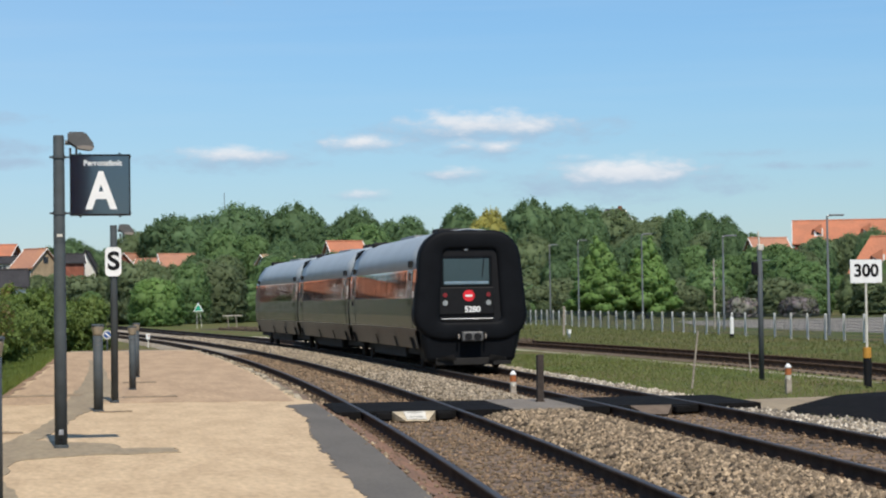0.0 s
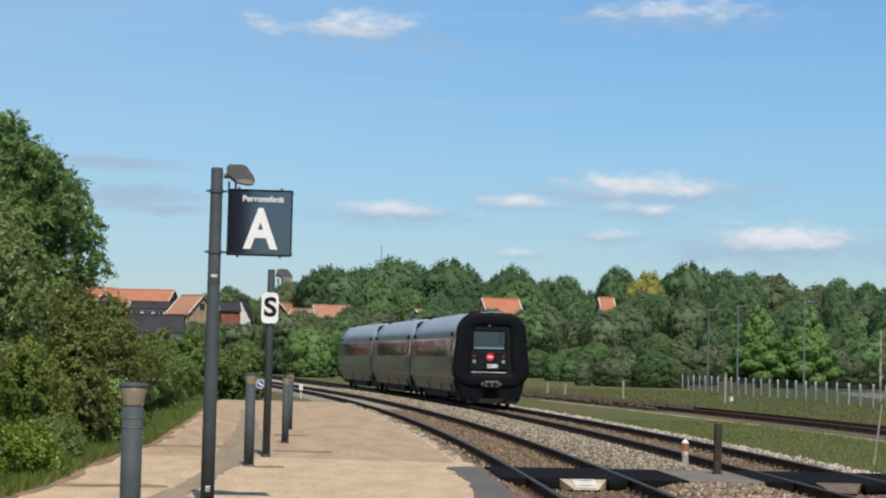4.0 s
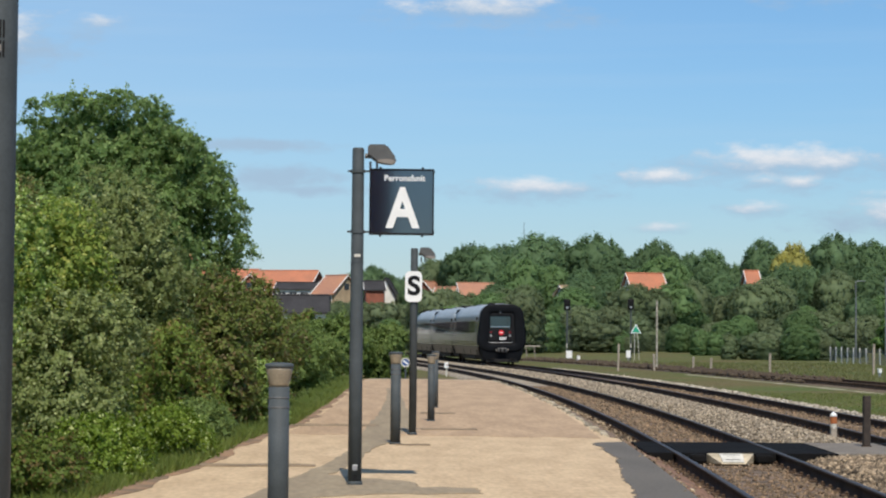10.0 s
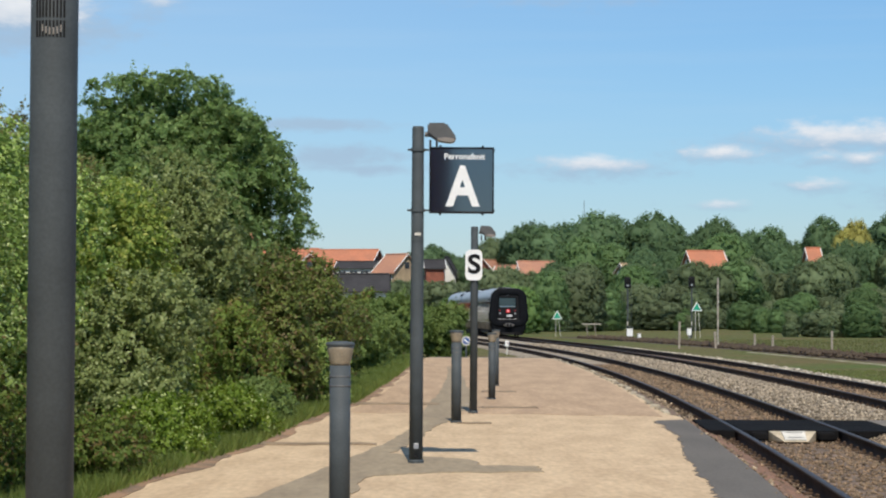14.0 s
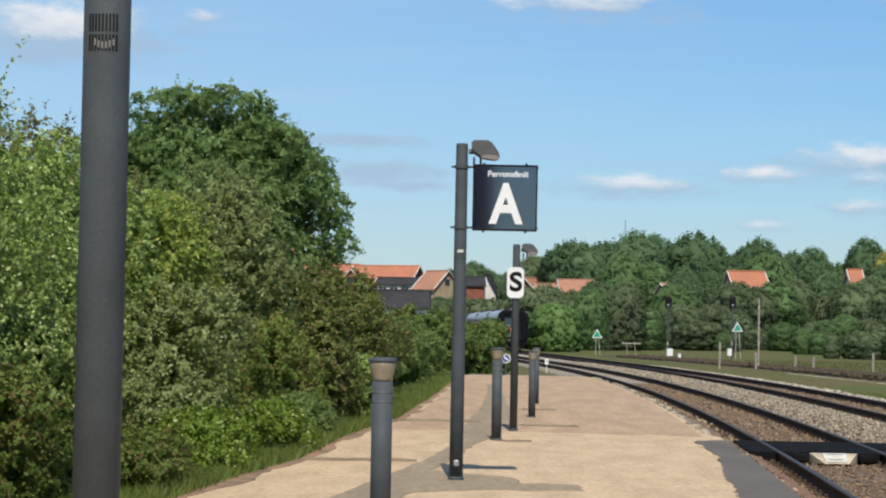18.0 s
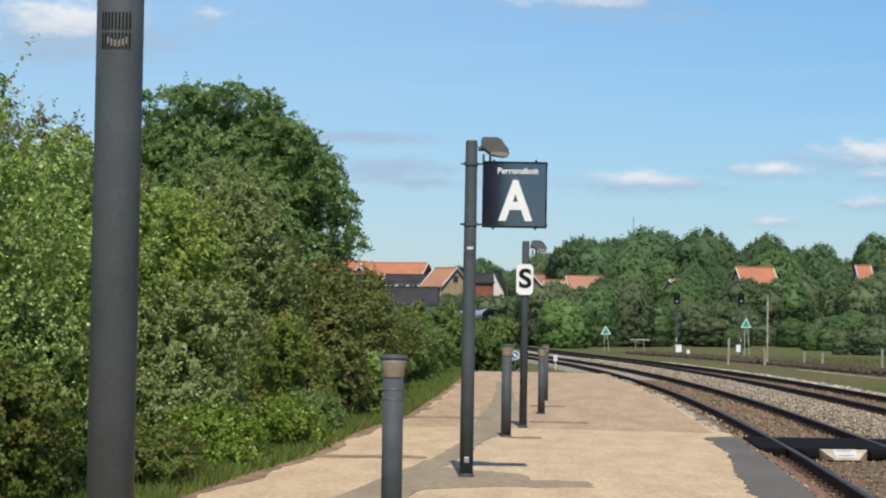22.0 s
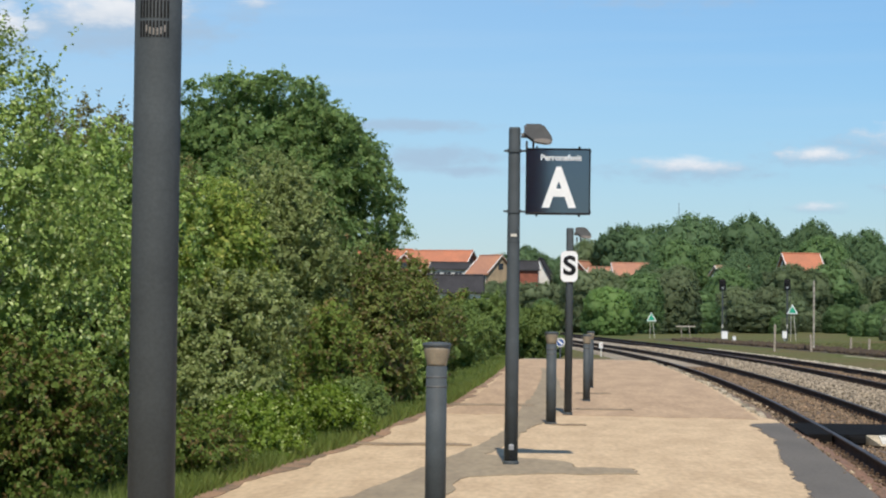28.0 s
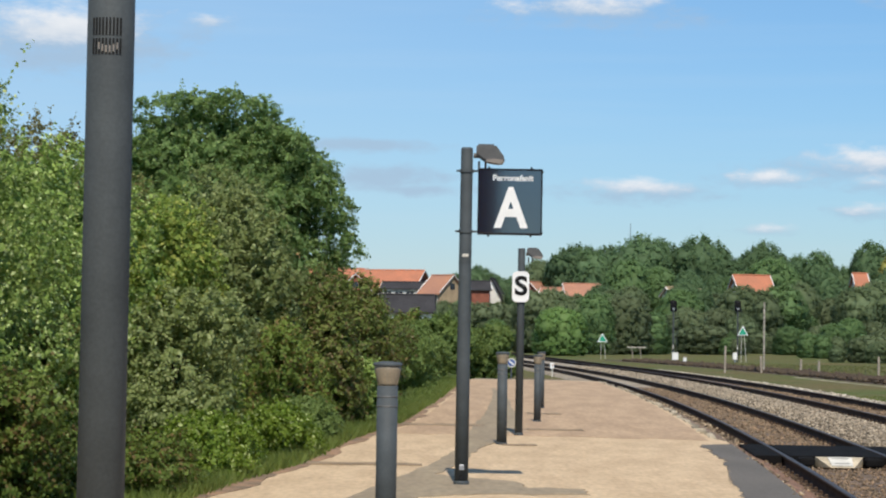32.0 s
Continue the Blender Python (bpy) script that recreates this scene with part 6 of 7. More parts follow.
def build_woods():
    kinds = wood_variants()
    rnd = random.Random(11)
    used = set()

    def put(k, x, y, top, wide=1.0):
        near = np.min(np.hypot(LINE[:, 0] + 2.0 - x, LINE[:, 1] - y))
        if near < 6.0:
            return
        t, h = kinds[k]
        z = land(x, y)
        s = (top - z) / (h * 0.95)
        m = Matrix.LocRotScale((x, y, z - 0.1), Euler((0, 0, rnd.uniform(0, 6.28))), (s * wide, s * wide, s))
        if k in used:
            copy_thing(t, m @ Matrix.Diagonal((1 / t.scale[0], 1 / t.scale[1], 1 / t.scale[2], 1)))
        else:
            used.add(k)
            t.matrix_basis = m
    # skyline of the rise, azimuth (radians) and height of its top at 380 m
    sky_az = [-0.055, -0.022, -0.014, 0.010, 0.020, 0.031, 0.045, 0.066, 0.085, 0.097, 0.108, 0.118, 0.126, 0.133, 0.141, 0.150, 0.158, 0.163, 0.173, 0.190, 0.198, 0.209, 0.222, 0.235, 0.247, 0.258, 0.266, 0.279, 0.290, 0.302, 0.312, 0.330, 0.360, 0.40]
    sky_z = [6.0, 7.0, 13.0, 13.6, 11.5, 15.0, 16.6, 17.8, 18.2, 18.4, 17.4, 15.6, 17.2, 17.4, 15.2, 16.4, 15.5, 14.6, 16.2, 16.4, 17.2, 18.8, 18.5, 18.3, 17.9, 15.6, 16.2, 17.0, 16.4, 15.0, 13.0, 12.2, 12.0, 13.5]
    a = -0.055
    while a < 0.40:
        y = 380 + rnd.uniform(-14, 14)
        top = float(np.interp(a, sky_az, sky_z)) * y / 380 + rnd.uniform(-1.7, -0.5)
        k = rnd.choice([0, 0, 1, 2, 0])
        put(k, math.tan(a) * y, y, top, rnd.uniform(1.15, 1.5) * (9.0 / max(6, top)) ** 0.4)
        a += rnd.uniform(0.0085, 0.012)
    # broad round crowns along the top of the rise
    for x, top, w in DOMES:
        z = land(x, 372)
        put(0 if w > 8 else 1, x, 372, top, w / (7.0 * (top - z) / 9.5) if w > 8 else w / (5.6 * (top - z) / 10.4))
    # rows in front, lower and lower towards the meadow
    for dist, lo, hi, step, picks in ((345, 9.5, 13.5, 0.012, [0, 1, 2, 3]), (312, 5.5, 9.5, 0.012, [2, 3, 2, 4, 0]), (288, 3.0, 6.0, 0.012, [2, 4, 3, 4]), (268, 1.2, 3.2, 0.011, [4, 4, 3])):
        a = 0.012 if dist < 320 else 0.0
        while a < 0.39:
            y = dist + rnd.uniform(-9, 9)
            h = rnd.uniform(lo, hi)
            if a < 0.06:
                h *= 0.72
            if a > 0.30:
                h *= 0.75
            put(rnd.choice(picks), math.tan(a) * y, y, h, rnd.uniform(0.9, 1.2) * (1.25 if h < 5 else 1.0))
            a += step * rnd.uniform(0.75, 1.25)
    # the wood goes on beyond the hedge, and screens the houses on the rise
    a = -0.42
    while a < -0.04:
        for dist, lo, hi in ((372 if -0.125 < a < -0.02 else 330, 9, 13), (262, 3.2, 4.6)):
            y = dist + rnd.uniform(-10, 10)
            put(rnd.choice([0, 1, 2, 3]), math.tan(a) * y, y, rnd.uniform(lo, hi), 1.2)
        a += 0.024
    for x, y, top in ((35.6, 291, 8.2), (38.2, 290, 7.6), (40.8, 292, 8.3), (52.0, 298, 8.4), (55.0, 300, 9.3), (29.0, 306, 7.9), (112, 318, 10.2), (118, 320, 10.6), (124, 318, 9.9), (131, 318, 10.4), (138, 320, 10.8)):
        put(rnd.choice([0, 2, 3]), x, y, top, 1.25)
    for x, y, top in ((87.6, 236, 4.2), (89.9, 237, 4.3), (93.5, 238, 4.4), (96.5, 240, 4.2), (100, 238, 4.3), (83.2, 250, 7.5), (86.8, 248, 4.8), (81.5, 252, 7.4)):
        put(rnd.choice([2, 3]), x, y, top, 1.15)
    put(6, 69.4, 356, 16.4, 0.72)
    put(6, 66.9, 354, 14.6, 0.6)
    x = -15.0
    while x < 7:
        y = rnd.uniform(200, 212)
        put(rnd.choice([3, 4, 2]), x, y, rnd.uniform(2.2, 2.6) if -9.4 < x < -2.8 else rnd.uniform(3.4, 4.1), 1.35)
        x += rnd.uniform(1.6, 2.6)
    for x in (6.6, 8.2, 9.8, 11.3, 12.9, 14.6, 16.2):
        put(rnd.choice([3, 2, 4]), x, rnd.uniform(230, 238), rnd.uniform(5.6, 6.3), 1.0)
    for x in (-9.0, -7.6, -6.2, -4.9, -3.6, -2.0, -0.4):
        put(rnd.choice([3, 4]), x, rnd.uniform(150, 158), rnd.uniform(2.1, 2.5), 1.3)
    x = -24.0
    while x < 20:
        put(rnd.choice([3, 4, 2]), x, rnd.uniform(298, 312), rnd.uniform(-0.4, 0.3) + float(np.interp(x, [-24, -13.5, -12.5, -6.5, -5.5, 0, 1, 20], [7.7, 7.7, 5.1, 4.9, 6.2, 5.8, 5.4, 6.0])), 1.3)
        x += rnd.uniform(2.2, 3.4)
    # bright trees and shrubs by the road
    put(9, -3.9, 221, 3.7, 0.9)
    put(5, 50.1, 203, 7.05, 1.15)
    put(5, 54.7, 203, 7.0, 1.15)
    for k, x, y, top, w in ((4, 47, 216, 3.0, 1.3), (3, 44, 222, 4.2, 1.2), (4, 62.5, 217, 3.6, 1.4), (3, 64, 214, 4.6, 1.3), (4, 68, 205, 3.4, 1.5), (3, 74, 212, 5.0, 1.2), (4, 79, 205, 3.6, 1.5),
                            (3, 84, 214, 5.2, 1.3), (4, 90, 208, 3.6, 1.5), (3, 37, 226, 3.2, 1.4), (3, 97, 215, 4.6, 1.4), (7, 62.8, 199, 1.65, 1.1), (7, 68.4, 199, 1.6, 1.15),
                            (3, 71, 230, 6.0, 1.2), (3, 80, 236, 6.5, 1.1), (2, 95, 238, 6.2, 1.2), (1, 92, 300, 11.5, 0.9), (0, 82, 310, 10.5, 1.0), (1, 106, 300, 9.5, 1.0), (0, 111, 292, 10.6, 0.8), (3, 84, 252, 7.6, 0.8), (2, 87.5, 253, 7.0, 0.9), (2, 117, 318, 10.6, 0.9), (0, 127, 318, 10.9, 0.9), (1, 134, 318, 10.6, 1.0), (2, 121, 322, 11.0, 0.8),
                            (3, 36, 182, 2.6, 1.5), (4, 33.5, 186, 2.0, 1.6), (3, 20, 246, 4.2, 1.4), (3, 13, 240, 4.8, 1.3), (3, 9, 250, 4.2, 1.4), (4, 27, 252, 3.0, 1.6), (8, 8.6, 209, 4.15, 0.9), (4, 4.5, 215, 3.0, 1.5), (3, 12.5, 232, 3.4, 1.6), (4, 1.0, 200, 2.6, 1.6), (4, -3.0, 150, 2.6, 1.4), (4, -6.0, 140, 2.4, 1.4), (4, -1.5, 165, 2.4, 1.4)):
        put(k, x, y, top, w)
        if top < 5.5 and k in (2, 3, 4):      # smaller growth round each, so that none stands as a ball
            for j in range(3):
                put(rnd.choice([3, 4, 2]), x + rnd.uniform(-3.2, 3.2), y + rnd.uniform(-3.0, 1.0), top * rnd.uniform(0.4, 0.8), w * rnd.uniform(0.75, 1.05))


build_woods()


# ---------------------------------------------------------------- houses
def house(x, y, w, d, eave, ridge, turn, roof, wall, label, windows=4, dormers=0, gable=None, chimney=True, over=0.35, trim="render_white", hip=0.0, attic=True):
    """A house with a pitched roof: w along its ridge, d across it."""
    t = thing("house", label, "house", pose(x, y, land(x, y), 0, 0, turn), group="houses beyond the trees")
    eave, ridge = eave - land(x, y), ridge - land(x, y)
    b = part("wall", boxed(-w / 2, w / 2, -d / 2, d / 2, 0, eave), M[wall], t)
    if hip:
        bm = bmesh.new()
        he = eave - over * (ridge - eave) / (d / 2)
        pts = [(-w / 2 - over, -d / 2 - over, he), (-w / 2 - over, d / 2 + over, he), (-w / 2 - over + hip, 0, ridge)]
        top = [bm.verts.new(p) for p in pts]
        low = [bm.verts.new((p[0], p[1], p[2] - 0.16)) for p in pts]
        bm.faces.new(top)
        bm.faces.new(low[::-1])
        for i in range(3):
            bm.faces.new((top[i], top[(i + 1) % 3], low[(i + 1) % 3], low[i]))
        bmesh.ops.recalc_face_normals(bm, faces=bm.faces)
        part("roof", bm, M[roof], t)
    for sx in (1,) if hip else (-1, 1):
        bm = bmesh.new()
        pts = [(-d / 2, eave), (d / 2, eave), (0, ridge - 0.12)]
        a = [bm.verts.new((sx * w / 2, p, z)) for p, z in pts]
        c = [bm.verts.new((sx * (w / 2 - 0.25), p, z)) for p, z in pts]
        bm.faces.new(a)
        bm.faces.new(c[::-1])
        for i in range(3):
            bm.faces.new((a[i], a[(i + 1) % 3], c[(i + 1) % 3], c[i]))
        bmesh.ops.recalc_face_normals(bm, faces=bm.faces)
        part("gable", bm, M[gable or wall], t)
        g = part("bargeboard", rod((sx * (w / 2 + over), -d / 2 - over, eave - 0.2), (sx * (w / 2 + over), 0, ridge), 0.07, 4), M[trim], t)
        part("bargeboard", rod((sx * (w / 2 + over), d / 2 + over, eave - 0.2), (sx * (w / 2 + over), 0, ridge), 0.07, 4), M[trim], t)
        if attic and ridge - eave > 1.5:
            part("gable_window", boxed(sx * (w / 2 + 0.02) - 0.03, sx * (w / 2 + 0.02) + 0.03, -0.45, 0.45, eave + 0.3, eave + 1.2), M["window_dark"], t)
    for sy in (-1, 1):
        slope = (ridge - eave) / (d / 2)
        bm = bmesh.new()
        ye, ze = sy * (d / 2 + over), eave - over * slope
        pts = [(-w / 2 - over, ye, ze), (w / 2 + over, ye, ze), (w / 2 + over, 0, ridge), (-w / 2 - over + hip, 0, ridge)]
        a = [bm.verts.new(p) for p in pts]
        c = [bm.verts.new((p[0], p[1], p[2] - 0.16)) for p in pts]
        bm.faces.new(a)
        bm.faces.new(c[::-1])
        for i in range(4):
            bm.faces.new((a[i], a[(i + 1) % 4], c[(i + 1) % 4], c[i]))
        bmesh.ops.recalc_face_normals(bm, faces=bm.faces)
        r = part("roof", bm, M[roof], t)
        if sy < 0:
            for k in range(dormers):
                px = -w / 2 + w * (k + 0.5) / dormers
                zz = eave + (ridge - eave) * 0.28
                yy = -d / 2 + (zz - eave) / slope
                dm = part("dormer", boxed(px - 0.7, px + 0.7, yy - 0.15, yy + 1.5, zz - 0.1, zz + 1.15), M["render_white"], r, "white gabled dormer")
                part("dormer_roof", rod((px, yy - 0.35, zz + 1.0), (px, yy + 2.2, zz + 1.0), 0.95, 3), M[roof], r)
                part("dormer_window", boxed(px - 0.35, px + 0.35, yy - 0.19, yy - 0.14, zz + 0.15, zz + 0.85), M["window_dark"], r)
    part("ridge_tiles", rod((-w / 2 - over + hip, 0, ridge + 0.02), (w / 2 + over, 0, ridge + 0.02), 0.12, 6), M[roof], t)
    for k in range(windows):
        px = -w / 2 + w * (k + 0.5) / windows
        zz = max(0.9, eave - 1.75)
        wd = part("window", boxed(px - 0.55, px + 0.55, -d / 2 - 0.03, -d / 2 + 0.04, zz, zz + 1.2), M["window_dark"], t)
        part("window_frame", box(box(box(boxed(px - 0.62, px - 0.55, -d / 2 - 0.05, -d / 2 + 0.03, zz - 0.06, zz + 1.26), px + 0.55, px + 0.62, -d / 2 - 0.05, -d / 2 + 0.03, zz - 0.06, zz + 1.26), px - 0.55, px + 0.55, -d / 2 - 0.05, -d / 2 + 0.03, zz + 1.2, zz + 1.26), px - 0.03, px + 0.03, -d / 2 - 0.05, -d / 2 + 0.03, zz, zz + 1.2), M["render_white"], wd)
    if chimney:
        part("chimney", boxed(w * 0.22, w * 0.22 + 0.55, -0.3, 0.3, ridge - 0.8, ridge + 0.7), M["brick"], t)
    return t


def build_houses():
    house(-11.8, 336, 9.9, 8.7, 8.5, 11.10, -16, "tile", "brick", "long brick house with bright orange tiled roof", 5, chimney=False)
    house(-17.0, 329, 4.9, 4.3, 7.84, 10.23, 96, "tile", "brick", "small brick wing with a white-edged gable", 1, chimney=False)
    house(-20.9, 345, 8.6, 8.0, 9.3, 11.5, 3, "tile", "brick", "brick house with orange tiled roof half hidden by a tree", 4, chimney=False)
    house(-9.2, 326, 6.6, 4.3, 8.25, 9.1, -7, "slate", "render_white", "low dark-roofed extension with white windows", 4, chimney=False)
    house(-3.9, 322, 4.3, 4.9, 7.69, 10.08, -48, "tile_pale", "brick_yellow", "yellow brick house with a pale orange roof", 2, chimney=False)
    house(-6.4, 228, 5.0, 5.2, 3.98, 5.54, 3, "slate", "render_white", "low building with dark flat-pitched roof and pale wall", 1, chimney=False, trim="slate")
    house(1.6, 349, 2.8, 4.3, 8.75, 9.95, 4, "slate", "brick", "red brick house with a dark roof beyond the hedge", 0, gable="brick", chimney=False)
    house(3.7, 353, 4.3, 3.2, 7.60, 10.5, 82, "slate", "render_white", "white gabled house with a dark roof", 1, gable="render_white", chimney=False, trim="slate", attic=False)
    house(11.0, 371, 4.3, 4.9, 7.9, 10.5, 62, "tile_pale", "brick", "small brick house with reddish roof", 1, chimney=False)
    house(13.5, 365, 3.2, 4.3, 7.54, 9.43, -20, "tile_pale", "render_white", "white-walled house with a faded orange roof", 2, chimney=False)
    house(18.4, 365, 5.7, 6.1, 8.27, 10.15, 6, "tile_pale", "brick_yellow", "house with faded orange roof among trees", 3, chimney=False)
    house(38.1, 301, 4.6, 4.6, 8.2, 10.15, 10, "tile", "render_white", "white gabled house with an orange roof on the rise", 2, gable="render_white", chimney=False)
    house(29.2, 318, 2.2, 2.6, 7.6, 8.75, 30, "brick_yellow", "render_white", "small pale house half hidden by trees", 2, chimney=False)
    house(31.9, 318, 2.4, 2.8, 7.4, 8.7, -20, "brick_yellow", "render_white", "small pale house half hidden by trees", 2, chimney=False)
    house(54.3, 310, 1.5, 2.4, 9.5, 10.9, 5, "tile", "render_white", "small orange-roofed house on the rise", 2, chimney=False)
    house(101.9, 402, 3.8, 4.0, 16.6, 18.4, 20, "slate", "render_white", "grey-roofed house at the top of the woods", 2)
    house(127.6, 328.1, 30.0, 9.0, 10.1, 13.5, -19, "tile", "brick", "long building with orange tiled roof and white dormers", 10, dormers=4)
    house(99.05, 248.2, 15.0, 8.0, 4.0, 8.6, -20, "tile", "brick", "low house with a steep bright orange hipped roof", 5, dormers=2, chimney=False, hip=3.2)
    house(85.9, 262, 4.2, 4.6, 7.7, 8.9, -4, "tile_pale", "slate", "house with shallow orange roof and dark gable", 2, gable="slate", chimney=False)
    # the terrace behind the hedge, which shows in the train's windows
    for x, y, turn in ((-30.2, 346, 3), (-40.0, 346.6, 3), (-49.8, 347.2, 3), (-62, 352, -4), (-76, 356, 8), (-96, 366, 4)):
        t = house(x, y, 9.4, 8.0, 12.4, 14.8, turn, "tile", "brick_dull", "red brick terraced house with tall white windows", 0, chimney=False)
        base = 8.3 - land(x, y)
        for k in range(5):
            px = -3.9 + 1.95 * k
            bay = part("window", boxed(px - 0.42, px + 0.42, -4.10, -3.98, base, base + 2.5, bevel=0.02), M["render_white"], t, "tall white-framed window")
            part("pane", boxed(px - 0.12, px + 0.30, -4.13, -4.09, base + 0.3, base + 1.1), M["window_dark"], bay)


build_houses()


# ---------------------------------------------------------------- the train
CAR = 14.75
SIDE = [(1.28, 0.42), (1.36, 0.92), (1.395, 1.35), (1.40, 1.80), (1.335, 2.52), (1.18, 3.00), (0.92, 3.32), (0.55, 3.48), (0.0, 3.53)]


def shell(prof, y0, y1, closed=False):
    """A long panel swept along y through an (x, z) profile."""
    bm = bmesh.new()
    n = 8
    rows = [[bm.verts.new((x, y0 + (y1 - y0) * i / n, z)) for x, z in prof] for i in range(n + 1)]
    for a, b in zip(rows, rows[1:]):
        for j in range(len(prof) - 1):
            bm.faces.new((a[j], a[j + 1], b[j + 1], b[j]))
    bmesh.ops.recalc_face_normals(bm, faces=bm.faces)
    bmesh.ops.solidify(bm, geom=list(bm.faces), thickness=0.03)
    return bm


def build_car(first, last):
    label = "dark diesel railcar with a black rubber-framed end" if first else "dark diesel railcar coupled in a three-car train"
    car = thing("train_car", label, "train", group="three-car train")
    part("body", boxed(-1.14, 1.14, 0.18, CAR - 0.18, 0.55, 2.9, bevel=0.08), M["underframe"], car)
    roof = SIDE[4:] + [(-x, z) for x, z in SIDE[-2:3:-1]]
    part("roof", shell([(x, z + 0.002) for x, z in roof], 0.15, CAR - 0.15), M["train_roof"], car, "pale silver-grey roof", smooth=True)
    for sx in (1, -1):
        part("side_panel", shell([(sx * 1.372, 1.02)] + [(sx * x, z) for x, z in SIDE[2:4]], 0.15, CAR - 0.15), M["train_side"], car, "dark glossy lower side")
        part("window_band", shell([(sx * 1.40, 1.80), (sx * 1.335, 2.52)], 0.15, CAR - 0.15), M["train_glass"], car, "dark band between the windows")
        for k in range(9):
            a = 2.05 + k * 1.20
            bm = bmesh.new()
            vs = [bm.verts.new((sx * (x + 0.012), y, z)) for y, x, z in ((a, 1.396, 1.84), (a + 1.1, 1.396, 1.84), (a + 1.1, 1.339, 2.47), (a, 1.339, 2.47))]
            bm.faces.new(vs)
            bmesh.ops.solidify(bm, geom=list(bm.faces), thickness=0.012)
            part("window", bm, M["train_glass"], car)
        for a in (0.75, CAR - 1.65):
            bm = shell([(sx * 1.382, 1.02)] + [(sx * (x + 0.01), z) for x, z in SIDE[2:5]], a, a + 0.95)
            dr = part("door", bm, M["train_side"], car, "dark plug door")
            bm = bmesh.new()
            vs = [bm.verts.new((sx * (x + 0.02), y, z)) for y, x, z in ((a + 0.28, 1.402, 1.6), (a + 0.67, 1.402, 1.6), (a + 0.67, 1.342, 2.44), (a + 0.28, 1.342, 2.44))]
            bm.faces.new(vs)
            bmesh.ops.solidify(bm, geom=list(bm.faces), thickness=0.012)
            part("door_window", bm, M["train_glass"], dr)
            part("door_lamp", boxed(min(sx * 1.31, sx * 1.37), max(sx * 1.31, sx * 1.37), a + 0.25, a + 0.7, 2.58, 2.74), M["underframe"], dr)
        part("skirt", shell([(sx * 1.275, 0.52), (sx * 1.366, 0.99)], 0.5, CAR - 0.5), M["train_skirt"], car, "grimy brown skirt")
        for a, wide in ((0.75, 0.55), (4.1, 0.28), (8.0, 0.28), (13.3, 0.6)):
            bm = bmesh.new()
            vs = [bm.verts.new((sx * x, y, z)) for y, x, z in ((a, 1.292, 0.51), (a + wide, 1.292, 0.51), (a + wide + 0.22, 1.352, 0.80), (a + 0.22, 1.352, 0.80))]
            bm.faces.new(vs)
            bmesh.ops.solidify(bm, geom=list(bm.faces), thickness=0.014)
            part("skirt_slot", bm, M["slot"], car, "dark slanted opening in the skirt")
        part("waist_line", shell([(sx * 1.368, 0.97), (sx * 1.378, 1.03)], 0.15, CAR - 0.15), M["train_skirt"], car)
    part("equipment", box(boxed(-1.1, 1.1, 4.0, CAR - 4.0, 0.22, 0.6, bevel=0.05), -0.9, 0.9, 0.8, CAR - 0.8, 0.3, 0.56), M["underframe"], car)
    part("roof_hatch", boxed(-0.5, 0.35, 2.0, 3.0, 3.42, 3.60, bevel=0.04), M["underframe"], car, "dark roof hatch")
    part("roof_unit", boxed(-0.55, 0.55, CAR * 0.5 - 1.4, CAR * 0.5 + 1.4, 3.42, 3.555, bevel=0.05), M["lamp_grey"], car)
    part("roof_vent", boxed(-0.75, -0.1, CAR - 1.5, CAR - 0.9, 3.34, 3.56, bevel=0.05), M["underframe"], car, "dark roof vent")
    if not last:
        part("bellows", boxed(-1.16, 1.16, CAR - 0.35, CAR + 0.35, 0.6, 3.36, bevel=0.25), M["rubber"], car, "black rubber gangway bellows")
    for yc in ([1.9] if first else []) + [CAR - (1.9 if last else 0.0)]:
        bogie = part("bogie", boxed(-0.95, 0.95, yc - 0.35, yc + 0.35, 0.3, 0.55, bevel=0.04), M["underframe"], car)
        for sx in (-1, 1):
            part("side_frame", boxed(sx * 1.05 - 0.07, sx * 1.05 + 0.07, yc - 1.5, yc + 1.5, 0.34, 0.6, bevel=0.04), M["underframe"], bogie)
        for dy in (-1.05, 1.05):
            for sx in (-1, 1):
                part("wheel", lathe([(0.42, -0.06), (0.44, 0.0), (0.42, 0.06)], 24, pose(sx * 0.76, yc + dy, 0.42, 0, 90, 0)), M["rail"], bogie)
    return car


def loop_path(hw, z0, z1, c, n=8):
    pts = []
    for cx, cz, a0 in ((hw - c, z1 - c, 0), (-hw + c, z1 - c, 90), (-hw + c, z0 + c, 180), (hw - c, z0 + c, 270)):
        for k in range(n + 1):
            a = radians(a0 + 90 * k / n)
            pts.append((cx + c * math.cos(a), cz + c * math.sin(a)))
    return pts


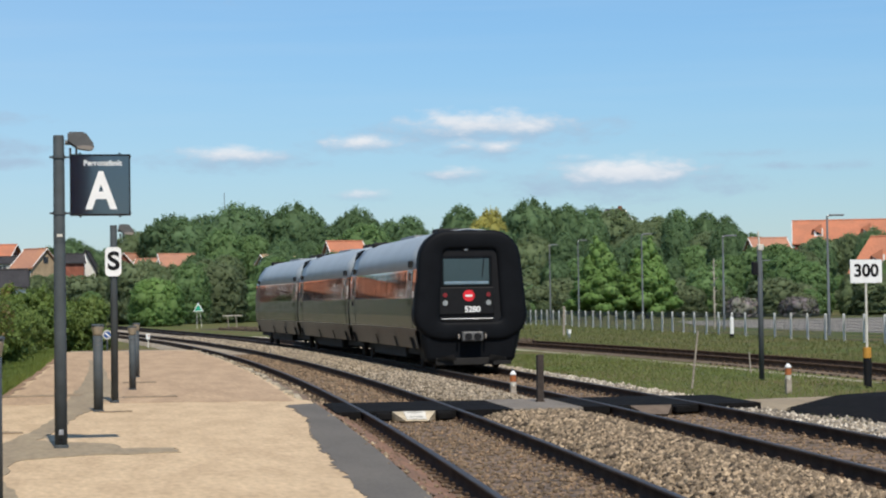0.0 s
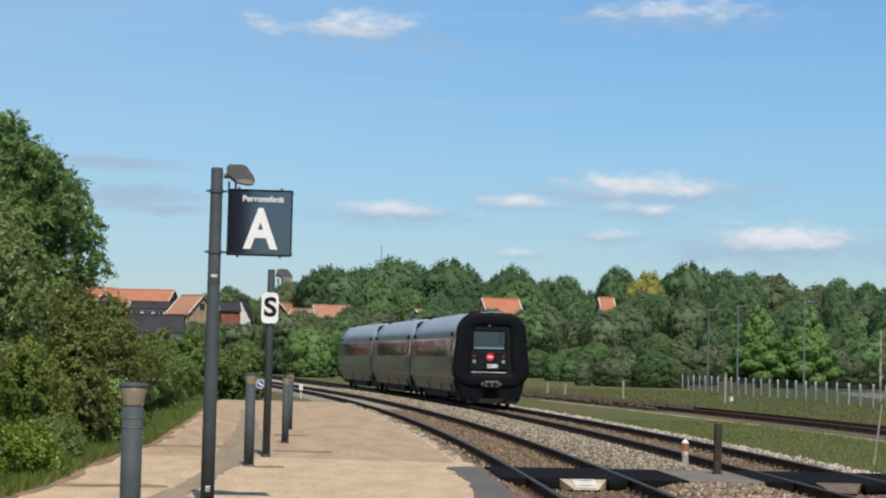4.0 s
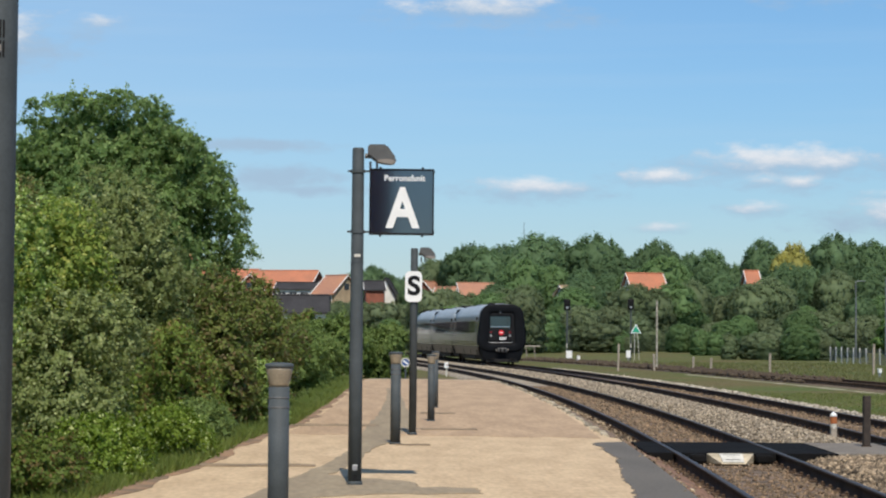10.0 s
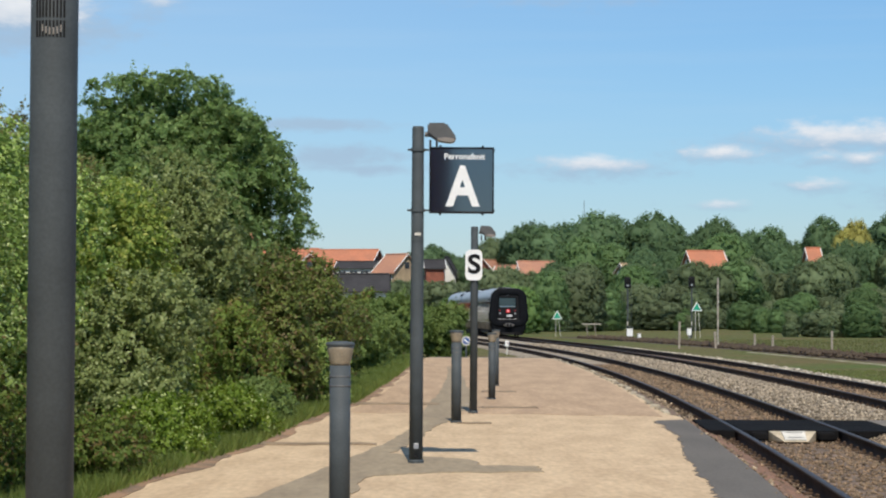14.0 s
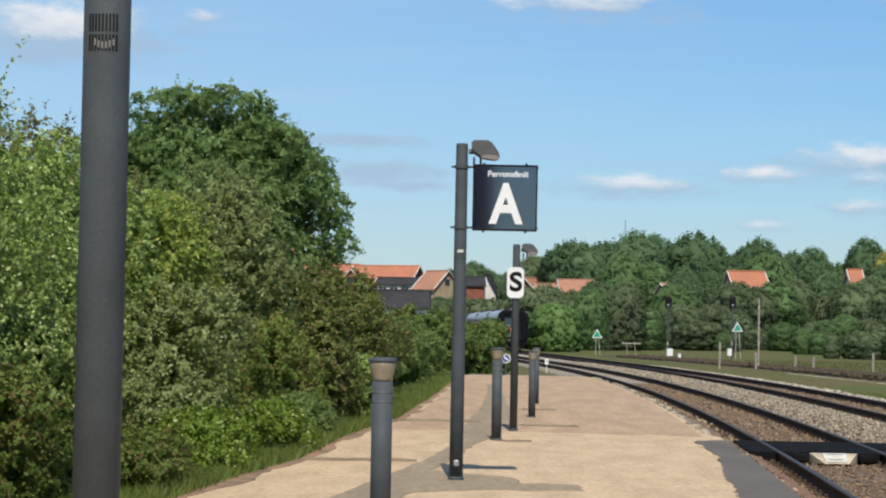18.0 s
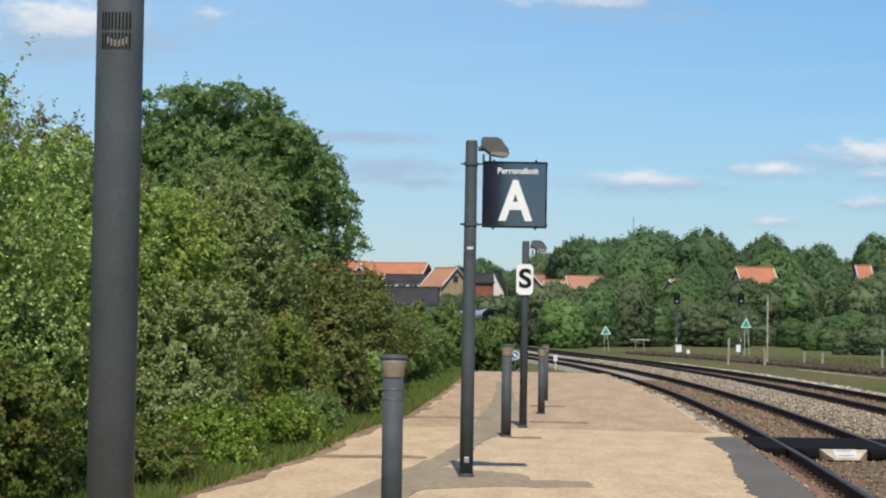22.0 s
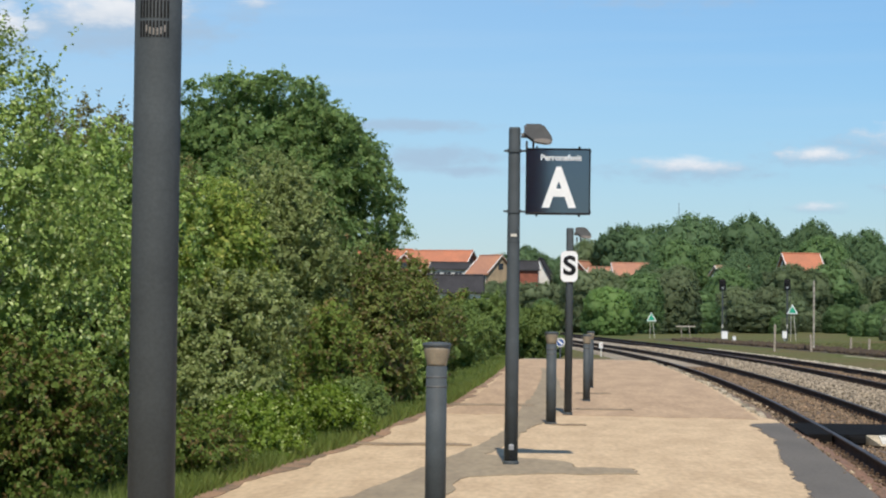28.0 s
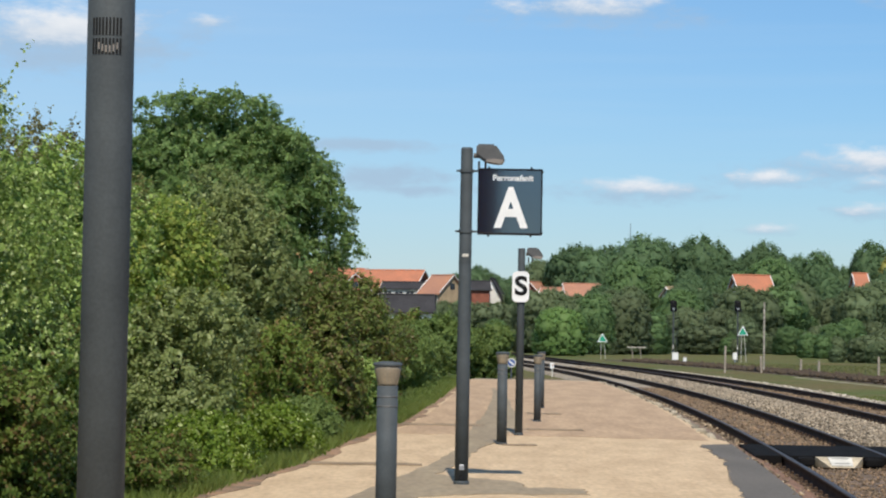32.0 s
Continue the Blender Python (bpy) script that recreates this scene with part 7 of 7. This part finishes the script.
def build_front(car):
    """The end of the set: a bulging rubber frame round a recessed cab front."""
    path = loop_path(1.04, 0.96, 3.24, 0.44)
    bm = bmesh.new()
    n = len(path)
    ring = []
    sq = lambda v, p: math.copysign(abs(v) ** p, v)
    cs = [(sq(math.cos(radians(a)), 0.5), 0.29 * sq(math.sin(radians(a)), 0.36)) for a in range(0, 360, 18)]
    for i, (x, z) in enumerate(path):
        px, pz = path[i - 1]
        qx, qz = path[(i + 1) % n]
        t = Vector((qx - px, qz - pz)).normalized()
        nx, nz = t.y, -t.x
        taper = 1 + 0.075 * (2.15 - z)
        r = 0.25 + 0.08 * nx * nx
        ring.append([bm.verts.new(((x + nx * o * r) * taper, 0.22 - d, z + nz * o * r)) for o, d in cs])
    for i in range(n):
        a, b = ring[i], ring[(i + 1) % n]
        for j in range(len(cs)):
            bm.faces.new((a[j], a[(j + 1) % len(cs)], b[(j + 1) % len(cs)], b[j]))
    bmesh.ops.recalc_face_normals(bm, faces=bm.faces)
    part("rubber_frame", bm, M["rubber"], car, "bulging matt black rubber frame", smooth=True)
    cab = part("cab_front", boxed(-0.98, 0.98, 0.02, 0.30, 0.95, 3.25, bevel=0.05), M["black"], car, "recessed black cab front")
    cab.location.x = -0.10
    part("windshield", boxed(-0.59, 0.59, -0.01, 0.03, 2.10, 2.78, bevel=0.02), M["windshield"], cab, "blue-grey windshield")
    part("windshield_frame", box(box(box(boxed(-0.66, -0.59, -0.02, 0.03, 2.07, 2.84), 0.59, 0.66, -0.02, 0.03, 2.07, 2.84), -0.59, 0.59, -0.02, 0.03, 2.78, 2.84), -0.59, 0.59, -0.02, 0.03, 2.07, 2.10), M["rubber"], cab)
    part("wiper", rod((0.45, -0.03, 2.76), (0.40, -0.03, 2.30), 0.012, 6), M["black"], cab)
    part("sill_strip", boxed(-0.56, 0.56, -0.014, -0.009, 2.135, 2.20), M["chrome"], cab)
    part("lamp_panel", boxed(-0.70, 0.70, -0.03, 0.03, 1.36, 2.06, bevel=0.03), M["black"], cab)
    for sx in (-1, 1):
        part("tail_lamp", rod((sx * 0.55, -0.05, 1.86), (sx * 0.55, -0.02, 1.86), 0.058, 18), M["red_lens"], cab, "red tail lamp")
        part("head_lamp", rod((sx * 0.55, -0.05, 1.66), (sx * 0.55, -0.02, 1.66), 0.068, 18), M["clear_lens"], cab, "clear headlamp")
    part("top_lamp", rod((0.0, -0.02, 3.02), (0.0, 0.04, 3.02), 0.055, 18), M["lamp_grey"], cab, "clear upper headlamp")
    part("emblem", rod((0.05, -0.045, 1.84), (0.05, -0.02, 1.84), 0.145, 20), M["logo_red"], cab, "red emblem plate")
    part("emblem_bar", boxed(-0.04, 0.14, -0.052, -0.044, 1.81, 1.865, bevel=0.01), M["white"], cab, "white bar on the emblem")
    o = part("fleet_figures", letters("5280", 0.20, bold=0.035), M["white"], cab, "white figures")
    o.matrix_basis = pose(0.14, -0.036, 1.49)
    part("chrome_strip", boxed(-0.66, 0.66, -0.10, -0.04, 1.25, 1.272, bevel=0.01), M["steel"], cab, "bright metal strip")
    ap = boxed(-1.33, 1.33, -0.02, 0.9, 0.16, 1.25, bevel=0.12)
    for v in ap.verts:
        f = (1.25 - v.co.z) / 1.09
        v.co.x *= 1 - 0.16 * f
        v.co.y += 0.10 * f
    apron = part("apron", ap, M["rubber"], car, "black lower apron narrowing downwards")
    part("plough", boxed(-0.9, 0.9, 0.02, 0.10, 0.10, 0.28, bevel=0.02), M["underframe"], apron)
    for sx in (-1, 1):
        bm = bmesh.new()
        lo = [bm.verts.new((sx * px, py, pz)) for px, py, pz in ((0.40, -0.12, 0.22), (0.92, 0.02, 0.22), (0.80, -0.03, 0.31), (0.46, -0.10, 0.37))]
        bm.faces.new(lo)
        bmesh.ops.solidify(bm, geom=list(bm.faces), thickness=0.03)
        bmesh.ops.recalc_face_normals(bm, faces=bm.faces)
        part("plough_blade", bm, M["underframe"], apron, "dark steel plough blade")
    part("step", boxed(0.55, 1.0, -0.05, 0.25, 0.10, 0.2), M["underframe"], apron)
    cp = part("coupler", boxed(-0.27, 0.27, -0.30, 0.0, 0.70, 0.94, bevel=0.04), M["lamp_housing"], car, "grey automatic coupler")
    for sx in (-1, 1):
        part("coupler_socket", rod((sx * 0.115, -0.33, 0.82), (sx * 0.115, -0.29, 0.82), 0.09, 14), M["slot"], cp)
        part("air_hose", boxed(sx * 0.34 - 0.025, sx * 0.34 + 0.025, -0.22, -0.05, 0.76, 0.88, bevel=0.02), M["lamp_glass"], cp, "pale yellow hose coupling")


CARS = [build_car(i == 0, i == 2) for i in range(3)]
build_front(CARS[0])


def motions():
    """The train runs away along the second track; each car follows the line."""
    for k, car in enumerate(CARS):
        rows = []
        for t in range(33):
            run = 59.0 + 7.8 * (t - 1) + (1.6 if t == 0 else 0.0)   # gathering speed at first
            s = s_at(min(run, 230.0)) + max(0.0, run - 230.0) + k * CAR
            x0, y0, _ = on_line(s, TRACK2)
            x1, y1, _ = on_line(s + CAR, TRACK2)
            rows.append((t, pose(x0, y0, RAIL_Z, 0, 0, -math.degrees(math.atan2(x1 - x0, y1 - y0)))))
        walk(car, rows)


motions()
